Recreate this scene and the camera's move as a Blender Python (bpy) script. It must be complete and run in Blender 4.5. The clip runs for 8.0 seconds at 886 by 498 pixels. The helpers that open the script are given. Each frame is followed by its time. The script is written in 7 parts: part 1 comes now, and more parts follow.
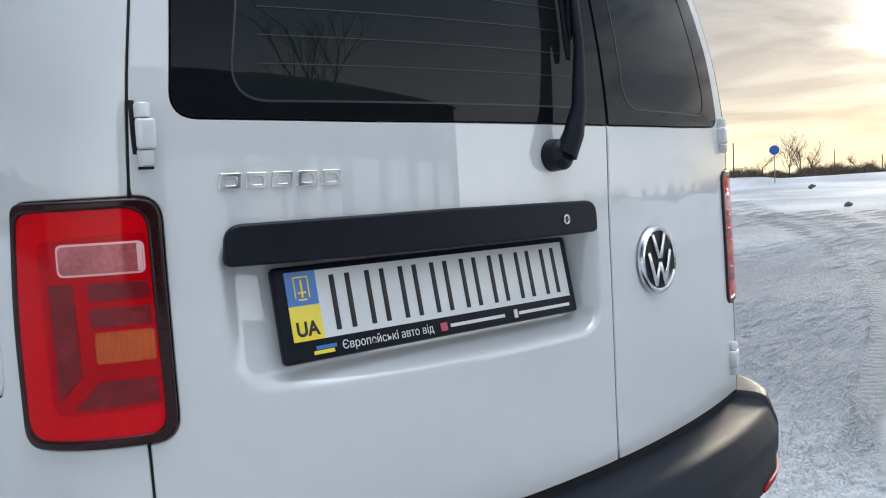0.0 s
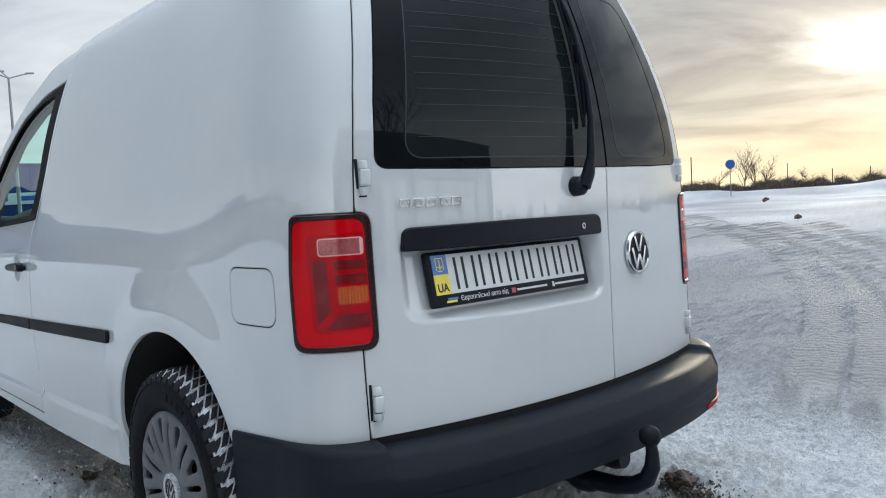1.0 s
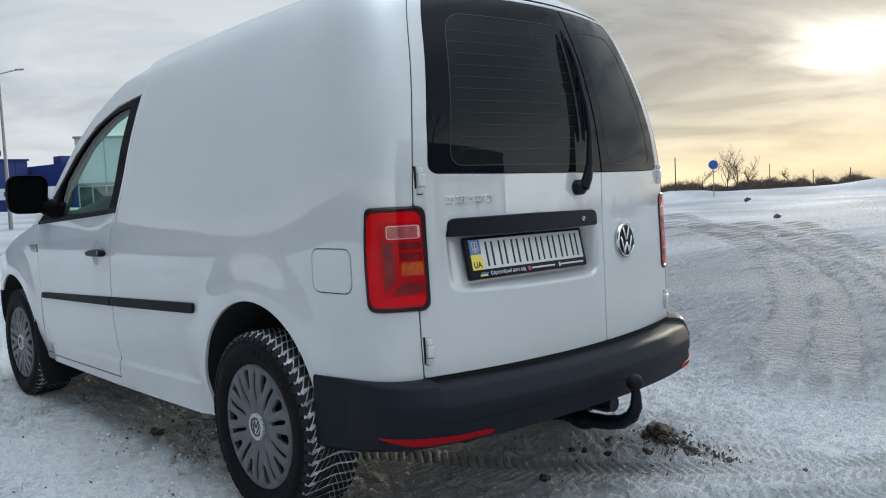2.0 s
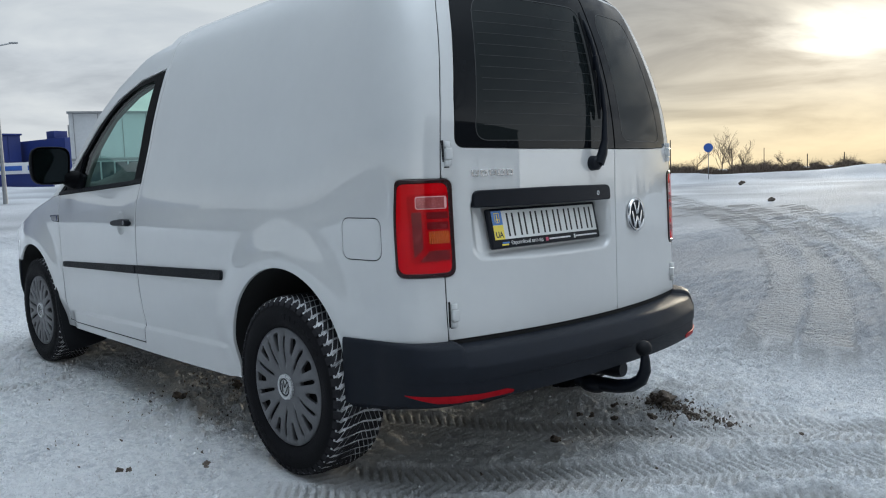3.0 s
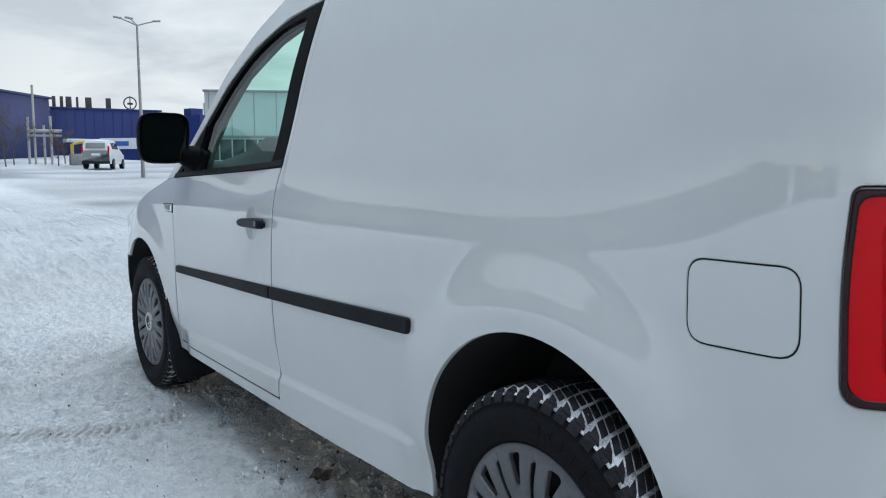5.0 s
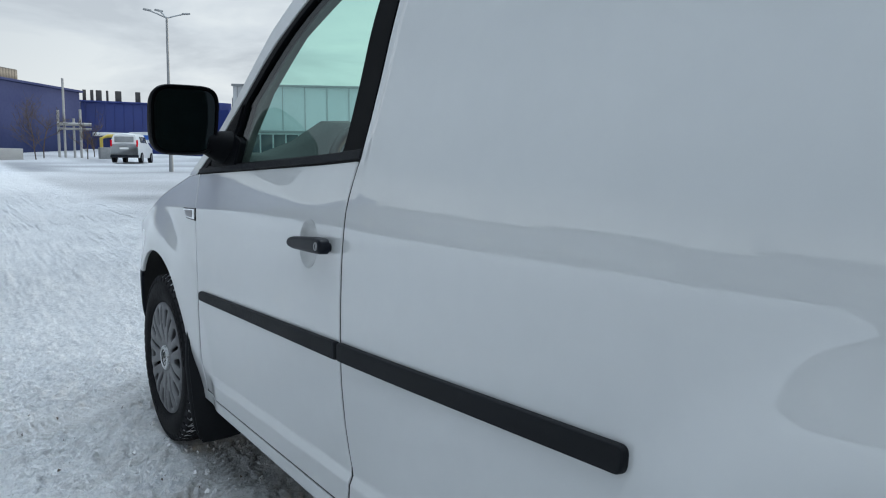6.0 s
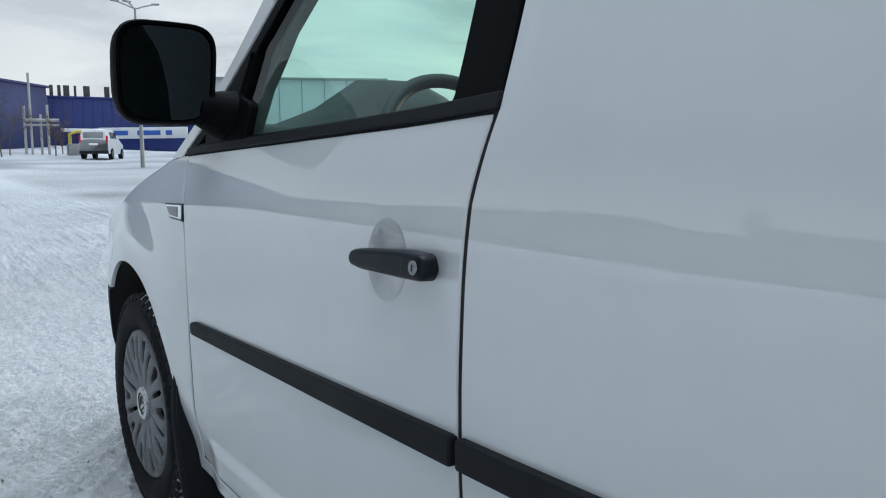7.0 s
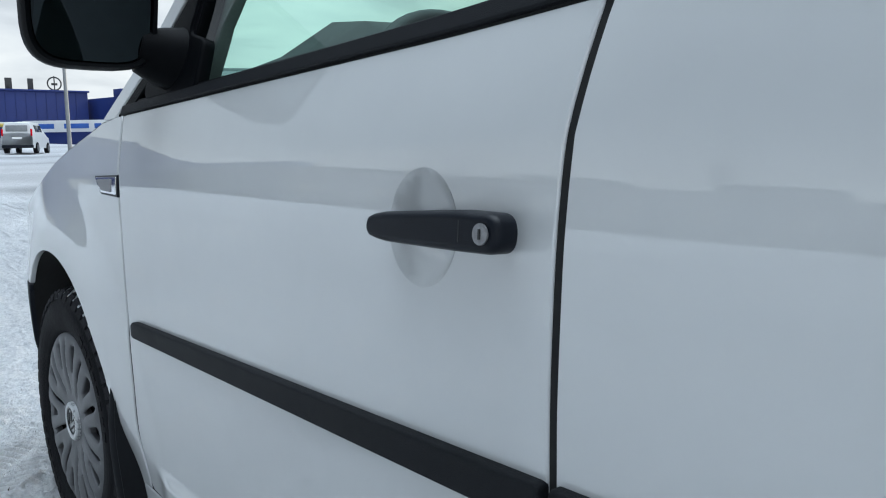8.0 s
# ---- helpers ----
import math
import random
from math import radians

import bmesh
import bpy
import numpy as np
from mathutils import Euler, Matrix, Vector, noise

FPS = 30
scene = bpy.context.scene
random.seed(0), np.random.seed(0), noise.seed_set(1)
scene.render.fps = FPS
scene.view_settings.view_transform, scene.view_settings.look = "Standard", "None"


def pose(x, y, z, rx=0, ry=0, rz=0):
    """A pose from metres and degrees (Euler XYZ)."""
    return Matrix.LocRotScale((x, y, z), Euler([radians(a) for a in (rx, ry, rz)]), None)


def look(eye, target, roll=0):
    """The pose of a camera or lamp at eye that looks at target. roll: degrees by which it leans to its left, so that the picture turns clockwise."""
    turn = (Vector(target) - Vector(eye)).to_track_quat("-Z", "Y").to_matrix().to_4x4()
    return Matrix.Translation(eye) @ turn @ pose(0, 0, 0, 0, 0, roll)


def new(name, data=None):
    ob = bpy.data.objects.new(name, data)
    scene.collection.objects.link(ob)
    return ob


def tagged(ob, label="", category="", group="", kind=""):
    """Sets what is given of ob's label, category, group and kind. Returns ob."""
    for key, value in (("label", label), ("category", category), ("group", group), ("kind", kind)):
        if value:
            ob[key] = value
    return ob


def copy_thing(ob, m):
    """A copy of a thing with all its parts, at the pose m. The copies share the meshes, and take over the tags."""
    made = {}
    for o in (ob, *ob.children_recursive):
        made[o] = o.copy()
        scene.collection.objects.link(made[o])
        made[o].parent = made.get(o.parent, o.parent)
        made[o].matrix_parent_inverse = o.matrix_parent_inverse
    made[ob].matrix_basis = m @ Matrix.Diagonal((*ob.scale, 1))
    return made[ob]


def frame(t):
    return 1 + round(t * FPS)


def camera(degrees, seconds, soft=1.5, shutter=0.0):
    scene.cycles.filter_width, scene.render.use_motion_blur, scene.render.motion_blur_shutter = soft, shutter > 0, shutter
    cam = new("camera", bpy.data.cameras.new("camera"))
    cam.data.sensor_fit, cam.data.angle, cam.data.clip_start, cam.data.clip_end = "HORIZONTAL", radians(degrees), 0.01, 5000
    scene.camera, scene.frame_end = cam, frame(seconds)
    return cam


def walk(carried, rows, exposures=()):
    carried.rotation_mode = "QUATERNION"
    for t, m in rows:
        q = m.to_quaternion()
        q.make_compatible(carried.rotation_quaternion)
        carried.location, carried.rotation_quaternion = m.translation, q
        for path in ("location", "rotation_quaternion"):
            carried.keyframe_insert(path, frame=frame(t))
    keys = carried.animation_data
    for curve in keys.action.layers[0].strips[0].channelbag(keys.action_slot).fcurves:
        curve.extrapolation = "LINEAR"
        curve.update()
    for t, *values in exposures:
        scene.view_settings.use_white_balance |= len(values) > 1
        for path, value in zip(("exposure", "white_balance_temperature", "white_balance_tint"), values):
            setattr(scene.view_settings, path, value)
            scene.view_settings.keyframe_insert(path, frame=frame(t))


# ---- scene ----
from mathutils import geometry

# The lens and the way of the camera.
cam = camera(58.9, 8.0, soft=1.1)
PATH = [
    (0, (-0.925, -1.557, 0.991), (0.33, -0.007, 0.842), -3.1),
    (0.5, (-1.24, -1.767, 1.007), (0.064, -0.256, 0.874), -3.2),
    (1, (-1.596, -1.973, 1.017), (-0.267, -0.483, 0.895), -3.1),
    (1.5, (-1.87, -2.198, 1.022), (-0.525, -0.722, 0.905), -3.0),
    (3, (-2.225, -2.311, 1.003), (-0.861, -0.86, 0.824), -2.1),
    (3.5, (-2.191, -2.15, 0.976), (-0.847, -0.683, 0.771), -1.9),
    (4, (-2.084, -1.869, 0.975), (-0.791, -0.359, 0.756), -1.5),
    (4.5, (-1.94, -1.466, 1.004), (-0.727, 0.111, 0.792), -0.7),
    (5, (-1.752, -1.058, 1.03), (-0.614, 0.574, 0.821), -0.2),
    (6.5, (-1.408, 0.184, 1.014), (-0.325, 1.851, 0.797), 0.4),
    (7, (-1.326, 0.511, 0.983), (-0.192, 2.141, 0.748), -0.4),
    (7.5, (-1.267, 0.72, 0.946), (-0.07, 2.303, 0.7), -0.8),
    (8, (-1.243, 0.82, 0.922), (0.01, 2.358, 0.665), -0.9),
]
EXPOSURES = [(0.0, 1.18, 6250, 9), (1.0, 1.0, 6200, 7), (3.0, 0.76, 6200, 6), (3.5, 0.75, 6200, 6), (5.0, 1.01, 6150, 5), (6.5, 0.90, 6150, 5), (7.0, 0.94, 6150, 5), (8.0, 1.12, 6150, 5)]
walk(cam, [(t, look(eye, target, roll)) for t, eye, target, roll in PATH], EXPOSURES)

# ---- sky and sun: a low winter sun behind thin cloud ----
SUN_AZ, SUN_EL = radians(70.5), radians(8.0)
sun_way = Vector((math.sin(SUN_AZ) * math.cos(SUN_EL), math.cos(SUN_AZ) * math.cos(SUN_EL), math.sin(SUN_EL)))
sun = new("sun", bpy.data.lights.new("sun", "SUN"))
sun.data.energy, sun.data.angle, sun.data.color = 0.95, radians(8), (1.0, 0.86, 0.68)
sun.matrix_world = look((0, 0, 30), Vector((0, 0, 30)) - sun_way)


def build_world():
    w = bpy.data.worlds.new("winter_sky")
    scene.world = w
    w.use_nodes = True
    nt = w.node_tree
    nt.nodes.clear()

    def node(kind, **inputs):
        n = nt.nodes.new(kind)
        for k, v in inputs.items():
            n.inputs[int(k[1:])].default_value = v
        return n

    def math_node(op, a, b=None, c=None):
        n = nt.nodes.new("ShaderNodeMath")
        n.operation = op
        for i, v in enumerate((a, b, c)):
            if v is None:
                continue
            if isinstance(v, (int, float)):
                n.inputs[i].default_value = v
            else:
                nt.links.new(v, n.inputs[i])
        return n.outputs[0]

    def ramp(fac, stops):
        n = nt.nodes.new("ShaderNodeValToRGB")
        nt.links.new(fac, n.inputs[0])
        el = n.color_ramp.elements
        while len(el) < len(stops):
            el.new(0.5)
        for e, (p, c) in zip(el, stops):
            e.position, e.color = p, (*c, 1)
        return n.outputs[0]

    def mix(kind, fac, a, b):
        n = nt.nodes.new("ShaderNodeMix")
        n.data_type, n.blend_type = "RGBA", kind
        if isinstance(fac, (int, float)):
            n.inputs[0].default_value = fac
        else:
            nt.links.new(fac, n.inputs[0])
        for v, i in ((a, 6), (b, 7)):
            if isinstance(v, tuple):
                n.inputs[i].default_value = (*v, 1)
            else:
                nt.links.new(v, n.inputs[i])
        return n.outputs[2]

    tc = nt.nodes.new("ShaderNodeTexCoord")
    sky = nt.nodes.new("ShaderNodeTexSky")
    sky.sky_type, sky.sun_disc = "NISHITA", False
    sky.sun_elevation, sky.sun_rotation, sky.dust_density = SUN_EL, SUN_AZ, 3.0
    clear = mix("MULTIPLY", 1.0, sky.outputs[0], (0.03, 0.03, 0.03))
    sep = nt.nodes.new("ShaderNodeSeparateXYZ")
    nt.links.new(tc.outputs["Generated"], sep.inputs[0])
    up = sep.outputs[2]
    # cloud sheet: grey-blue overhead, pale at the horizon
    veil = ramp(math_node("ADD", up, 0.0), [(0.0, (0.45, 0.446, 0.439)), (0.05, (0.45, 0.452, 0.456)), (0.16, (0.39, 0.402, 0.422)), (0.35, (0.31, 0.332, 0.36)), (0.62, (0.30, 0.332, 0.37)), (0.80, (0.58, 0.64, 0.715)), (0.90, (1.25, 1.37, 1.52)), (1.0, (3.0, 3.25, 3.55))])
    # warm light round the sun
    dot = nt.nodes.new("ShaderNodeVectorMath")
    dot.operation = "DOT_PRODUCT"
    nt.links.new(tc.outputs["Generated"], dot.inputs[0])
    dot.inputs[1].default_value = sun_way
    d = math_node("MAXIMUM", dot.outputs["Value"], 0.0)
    near = nt.nodes.new("ShaderNodeMapRange")
    near.interpolation_type = "SMOOTHSTEP"
    near.inputs[1].default_value, near.inputs[2].default_value = 0.76, 0.975
    nt.links.new(dot.outputs["Value"], near.inputs[0])
    # a gap in the cloud round the sun, wider than high
    dz = math_node("SUBTRACT", up, math.sin(SUN_EL))
    q = math_node("ADD", math_node("MULTIPLY", math_node("SUBTRACT", 1.0, dot.outputs["Value"]), 300.0), math_node("MULTIPLY", math_node("MULTIPLY", dz, dz), 800.0))
    tight = math_node("EXPONENT", math_node("MULTIPLY", q, -1.0))
    # the cloud is thicker, darker and bluer over the side away from the sun
    side = nt.nodes.new("ShaderNodeMapRange")
    side.interpolation_type = "SMOOTHSTEP"
    side.inputs[1].default_value, side.inputs[2].default_value = -0.95, 0.12
    dusk = nt.nodes.new("ShaderNodeVectorMath")
    dusk.operation = "DOT_PRODUCT"
    nt.links.new(tc.outputs["Generated"], dusk.inputs[0])
    dusk.inputs[1].default_value = (math.sin(radians(100)), math.cos(radians(100)), 0.0)
    nt.links.new(dusk.outputs["Value"], side.inputs[0])
    low = nt.nodes.new("ShaderNodeMapRange")
    low.interpolation_type = "SMOOTHSTEP"
    low.inputs[1].default_value, low.inputs[2].default_value, low.inputs[3].default_value, low.inputs[4].default_value = 0.08, 0.30, 0.75, 0.0
    nt.links.new(up, low.inputs[0])
    veil = mix("MIX", math_node("MAXIMUM", side.outputs[0], low.outputs[0]), mix("MULTIPLY", 1.0, veil, (0.19, 0.22, 0.25)), veil)
    # thinner, brighter cloud to the south
    noon = nt.nodes.new("ShaderNodeVectorMath")
    noon.operation = "DOT_PRODUCT"
    nt.links.new(tc.outputs["Generated"], noon.inputs[0])
    noon.inputs[1].default_value = (math.sin(radians(178)), math.cos(radians(178)), 0.0)
    south = nt.nodes.new("ShaderNodeMapRange")
    south.interpolation_type = "SMOOTHSTEP"
    south.inputs[1].default_value, south.inputs[2].default_value = 0.25, 0.90
    nt.links.new(noon.outputs["Value"], south.inputs[0])
    flat_south = nt.nodes.new("ShaderNodeMapRange")
    flat_south.interpolation_type = "SMOOTHSTEP"
    flat_south.inputs[1].default_value, flat_south.inputs[2].default_value, flat_south.inputs[3].default_value, flat_south.inputs[4].default_value = 0.18, 0.55, 1.0, 0.0
    nt.links.new(up, flat_south.inputs[0])
    veil = mix("MULTIPLY", math_node("MULTIPLY", south.outputs[0], flat_south.outputs[0]), veil, (2.1, 2.05, 2.0))
    evening = ramp(up, [(0.0, (0.58, 0.475, 0.31)), (0.045, (0.56, 0.49, 0.36)), (0.085, (0.45, 0.415, 0.35)), (0.14, (0.345, 0.328, 0.30)), (0.20, (0.28, 0.274, 0.264)), (0.36, (0.33, 0.34, 0.355)), (0.62, (0.46, 0.49, 0.535)), (0.80, (0.70, 0.76, 0.84)), (0.90, (1.25, 1.37, 1.52)), (1.0, (3.0, 3.25, 3.55))])
    warm = mix("MIX", near.outputs[0], veil, evening)
    # streaked clouds
    mp = nt.nodes.new("ShaderNodeMapping")
    mp.inputs["Scale"].default_value = (1.8, 1.8, 8.0)
    nt.links.new(tc.outputs["Generated"], mp.inputs[0])
    n1 = nt.nodes.new("ShaderNodeTexNoise")
    n1.inputs["Scale"].default_value, n1.inputs["Detail"].default_value, n1.inputs["Roughness"].default_value = 1.6, 7, 0.55
    n1.inputs["Distortion"].default_value = 0.6
    nt.links.new(mp.outputs[0], n1.inputs["Vector"])
    streak = ramp(n1.outputs[0], [(0.36, (0.62, 0.63, 0.66)), (0.47, (0.90, 0.90, 0.91)), (0.60, (1.18, 1.15, 1.10))])
    even = nt.nodes.new("ShaderNodeMapRange")
    even.inputs[1].default_value, even.inputs[2].default_value = 0.25, 0.95
    even.inputs[3].default_value, even.inputs[4].default_value = 0.16, 1.0
    nt.links.new(dot.outputs["Value"], even.inputs[0])
    clouds = mix("MULTIPLY", even.outputs[0], warm, streak)
    hole = math_node("MULTIPLY", tight, ramp_value(nt, n1.outputs[0]))
    glow = mix("ADD", hole, clouds, (0.75, 0.69, 0.59))
    final = mix("MIX", 0.95, clear, glow)
    bg = nt.nodes.new("ShaderNodeBackground")
    bg.inputs[1].default_value = 1.0
    nt.links.new(final, bg.inputs[0])
    out = nt.nodes.new("ShaderNodeOutputWorld")
    nt.links.new(bg.outputs[0], out.inputs[0])


def ramp_value(nt, fac):
    n = nt.nodes.new("ShaderNodeMapRange")
    n.inputs[1].default_value, n.inputs[2].default_value = 0.40, 0.60
    n.inputs[3].default_value, n.inputs[4].default_value = 0.10, 1.0
    nt.links.new(fac, n.inputs[0])
    return n.outputs[0]


build_world()

# ---- materials ----


def surface(name, c1, c2=None, scale=8.0, rough=0.5, rough2=None, metal=0.0, bump=0.0, bump_scale=60.0, coat=0.0, spec=0.5, fine=0.35, coat_rough=0.03, ribs=0.0):
    """A painted, moulded or mineral surface: two colours mixed at two scales, with grain and relief."""
    m = bpy.data.materials.new(name)
    m.use_nodes = True
    nt = m.node_tree
    p = nt.nodes["Principled BSDF"]
    c2 = c2 or c1
    tc = nt.nodes.new("ShaderNodeTexCoord")
    a, b = nt.nodes.new("ShaderNodeTexNoise"), nt.nodes.new("ShaderNodeTexNoise")
    a.inputs["Scale"].default_value, a.inputs["Detail"].default_value = scale, 5
    b.inputs["Scale"].default_value, b.inputs["Detail"].default_value = scale * 14, 3
    for n in (a, b):
        nt.links.new(tc.outputs["Object"], n.inputs["Vector"])
    s = nt.nodes.new("ShaderNodeMix")
    s.inputs[0].default_value = fine
    nt.links.new(a.outputs[0], s.inputs[2])
    nt.links.new(b.outputs[0], s.inputs[3])
    r = nt.nodes.new("ShaderNodeValToRGB")
    r.color_ramp.elements[0].position, r.color_ramp.elements[1].position = 0.35, 0.65
    r.color_ramp.elements[0].color, r.color_ramp.elements[1].color = (*c1, 1), (*c2, 1)
    nt.links.new(s.outputs[0], r.inputs[0])
    nt.links.new(r.outputs[0], p.inputs["Base Color"])
    if rough2 is not None:
        q = nt.nodes.new("ShaderNodeMapRange")
        q.inputs[1].default_value, q.inputs[2].default_value = 0.35, 0.65
        q.inputs[3].default_value, q.inputs[4].default_value = rough, rough2
        nt.links.new(s.outputs[0], q.inputs[0])
        nt.links.new(q.outputs[0], p.inputs["Roughness"])
    else:
        p.inputs["Roughness"].default_value = rough
    p.inputs["Metallic"].default_value = metal
    p.inputs["Specular IOR Level"].default_value = spec
    p.inputs["Coat Weight"].default_value, p.inputs["Coat Roughness"].default_value = coat, coat_rough
    if bump:
        n = nt.nodes.new("ShaderNodeTexNoise")
        n.inputs["Scale"].default_value, n.inputs["Detail"].default_value = bump_scale, 4
        nt.links.new(tc.outputs["Object"], n.inputs["Vector"])
        k = nt.nodes.new("ShaderNodeBump")
        k.inputs["Strength"].default_value, k.inputs["Distance"].default_value = bump, 0.01
        nt.links.new(n.outputs[0], k.inputs["Height"])
        nt.links.new(k.outputs[0], p.inputs["Normal"])
    if ribs:
        wv, kb = nt.nodes.new("ShaderNodeTexWave"), nt.nodes.new("ShaderNodeBump")
        wv.bands_direction = "DIAGONAL"
        mp = nt.nodes.new("ShaderNodeMapping")
        mp.inputs["Scale"].default_value = (1.0, -1.0, 0.0)
        nt.links.new(tc.outputs["Object"], mp.inputs[0])
        nt.links.new(mp.outputs[0], wv.inputs["Vector"])
        wv.inputs["Scale"].default_value = ribs
        kb.inputs["Strength"].default_value, kb.inputs["Distance"].default_value = 0.8, 0.002
        nt.links.new(wv.outputs["Fac"], kb.inputs["Height"])
        nt.links.new(kb.outputs[0], p.inputs["Normal"])
    return m


def glass(name, tint, rough=0.0, shine_least=0.06, shine_most=0.95):
    m = bpy.data.materials.new(name)
    m.use_nodes = True
    nt = m.node_tree
    nt.nodes.remove(nt.nodes["Principled BSDF"])
    clear, shine, both = nt.nodes.new("ShaderNodeBsdfTransparent"), nt.nodes.new("ShaderNodeBsdfGlossy"), nt.nodes.new("ShaderNodeMixShader")
    clear.inputs[0].default_value = (*tint, 1)
    shine.inputs["Roughness"].default_value = rough
    lw, pw, mr = nt.nodes.new("ShaderNodeLayerWeight"), nt.nodes.new("ShaderNodeMath"), nt.nodes.new("ShaderNodeMapRange")
    pw.operation = "POWER"
    pw.inputs[1].default_value = 4.5
    mr.inputs[3].default_value, mr.inputs[4].default_value = shine_least, shine_most
    nt.links.new(lw.outputs["Facing"], pw.inputs[0])
    nt.links.new(pw.outputs[0], mr.inputs[0])
    nt.links.new(mr.outputs[0], both.inputs[0])
    nt.links.new(clear.outputs[0], both.inputs[1])
    nt.links.new(shine.outputs[0], both.inputs[2])
    nt.links.new(both.outputs[0], nt.nodes["Material Output"].inputs[0])
    return m


M_PAINT = surface("white_car_paint", (0.585, 0.595, 0.60), (0.63, 0.638, 0.64), 1.5, 0.4, 0.45, coat=1.0, fine=0.2, spec=0.2, coat_rough=0.004)
M_PAINT.node_tree.nodes["Principled BSDF"].inputs["Coat IOR"].default_value = 1.85
M_TRIM = surface("black_grained_plastic", (0.005, 0.006, 0.008), (0.009, 0.010, 0.013), 5, 0.5, 0.62, bump=0.25, bump_scale=900, spec=0.18)
M_JET = surface("matt_black_plastic", (0.0010, 0.0013, 0.0020), (0.0020, 0.0024, 0.0034), 5, 0.42, 0.52, bump=0.15, bump_scale=900, spec=0.05)
M_BUMPER = surface("dark_grey_bumper_plastic", (0.0055, 0.0075, 0.013), (0.009, 0.012, 0.019), 3, 0.46, 0.56, bump=0.25, bump_scale=1100, spec=0.20)
M_SATIN = surface("satin_black_plastic", (0.0030, 0.0045, 0.0085), (0.006, 0.008, 0.014), 4, 0.34, 0.42, bump=0.1, bump_scale=900, spec=0.22)
M_DARK = surface("black_cavity", (0.006, 0.006, 0.007), (0.012, 0.012, 0.012), 6, 0.9)
M_RUBBER = surface("tyre_rubber", (0.0045, 0.0045, 0.006), (0.009, 0.009, 0.011), 14, 0.6, 0.78, bump=0.3, bump_scale=240, spec=0.12)
M_TREAD = surface("tread_rubber_with_frost", (0.006, 0.006, 0.008), (0.030, 0.030, 0.034), 40, 0.7, 0.9, bump=0.4, bump_scale=260, spec=0.2)
M_GROOVE = surface("packed_snow_in_grooves", (0.035, 0.035, 0.04), (0.86, 0.87, 0.90), 26, 0.8, 0.95, bump=0.5, bump_scale=200)
M_COVER = surface("grey_wheel_cover_plastic", (0.105, 0.107, 0.115), (0.15, 0.152, 0.16), 9, 0.38, 0.5, metal=0.3, bump=0.05, bump_scale=400)
M_CAP = surface("bright_cap_plastic", (0.50, 0.51, 0.52), (0.58, 0.59, 0.60), 9, 0.25, 0.35, metal=0.4)
M_LOCK = surface("lock_steel", (0.26, 0.26, 0.27), (0.34, 0.34, 0.35), 30, 0.3, 0.4, metal=0.7)
M_CHROME = surface("chrome", (0.70, 0.71, 0.73), (0.78, 0.79, 0.80), 6, 0.06, 0.12, metal=1.0)
M_STEEL = surface("brushed_steel", (0.45, 0.45, 0.46), (0.58, 0.58, 0.58), 30, 0.25, 0.35, metal=1.0)
M_RED = surface("red_lamp_lens", (0.58, 0.0010, 0.008), (0.66, 0.0013, 0.011), 5, 0.14, 0.18, coat=0.06, spec=0.06)
M_RED_DEEP = surface("deep_red_reflector", (0.11, 0.0012, 0.005), (0.20, 0.0016, 0.009), 40, 0.2, 0.3, coat=0.0, spec=0.4)
M_RED_MID = surface("mid_red_light_guide", (0.40, 0.0008, 0.006), (0.48, 0.001, 0.008), 20, 0.16, coat=0.06, spec=0.06)
M_STRIP = surface("dull_red_reflector", (0.30, 0.003, 0.009), (0.38, 0.005, 0.012), 60, 0.5, spec=0.1)
M_BEZEL = surface("dark_red_lamp_edge", (0.014, 0.002, 0.003), (0.024, 0.003, 0.005), 8, 0.15, coat=0.2, spec=0.2)
M_AMBER = surface("amber_lamp_lens", (0.42, 0.10, 0.006), (0.58, 0.16, 0.01), 60, 0.2, spec=0.5, ribs=70.0)
M_CLEAR = surface("clear_reversing_lens", (0.20, 0.045, 0.05), (0.46, 0.20, 0.20), 14, 0.12, coat=1.0)
M_PALE = surface("pale_lens_edge", (0.72, 0.66, 0.64), (0.80, 0.76, 0.74), 30, 0.2, coat=0.6)
M_TINT = surface("dark_tinted_glass", (0.009, 0.012, 0.013), (0.013, 0.016, 0.017), 1.2, 0.015, spec=0.20)
M_FRIT = surface("black_glass_border", (0.004, 0.005, 0.007), (0.006, 0.007, 0.009), 3, 0.02, spec=0.20)
M_COVER_RED = glass("clear_red_lamp_cover", (1.0, 0.74, 0.74), 0.0, 0.012, 0.35)
M_WIRE = surface("heating_wire", (0.022, 0.024, 0.026), (0.032, 0.034, 0.036), 30, 0.4)
M_GREEN = glass("green_tinted_glass", (0.80, 1.0, 0.935), 0.0, 0.042, 0.85)
M_SCREEN = glass("windscreen_glass", (0.80, 1.0, 0.935), 0.0, 0.03, 0.25)
M_MIRROR = surface("mirror_glass", (0.05, 0.065, 0.08), (0.06, 0.075, 0.09), 2, 0.01, metal=1.0)
M_INNER = surface("dark_cabin_plastic", (0.007, 0.0075, 0.008), (0.013, 0.0135, 0.014), 6, 0.6, 0.75, bump=0.2, bump_scale=700)
M_LINING = surface("pale_grey_cabin_lining", (0.13, 0.13, 0.127), (0.18, 0.18, 0.174), 20, 0.85, bump=0.2, bump_scale=500)
M_PLATE = surface("reflective_white_sheet", (0.72, 0.73, 0.72), (0.77, 0.78, 0.77), 12, 0.35, coat=0.5)
M_INK = surface("black_ink", (0.008, 0.008, 0.009), (0.014, 0.014, 0.015), 20, 0.4)
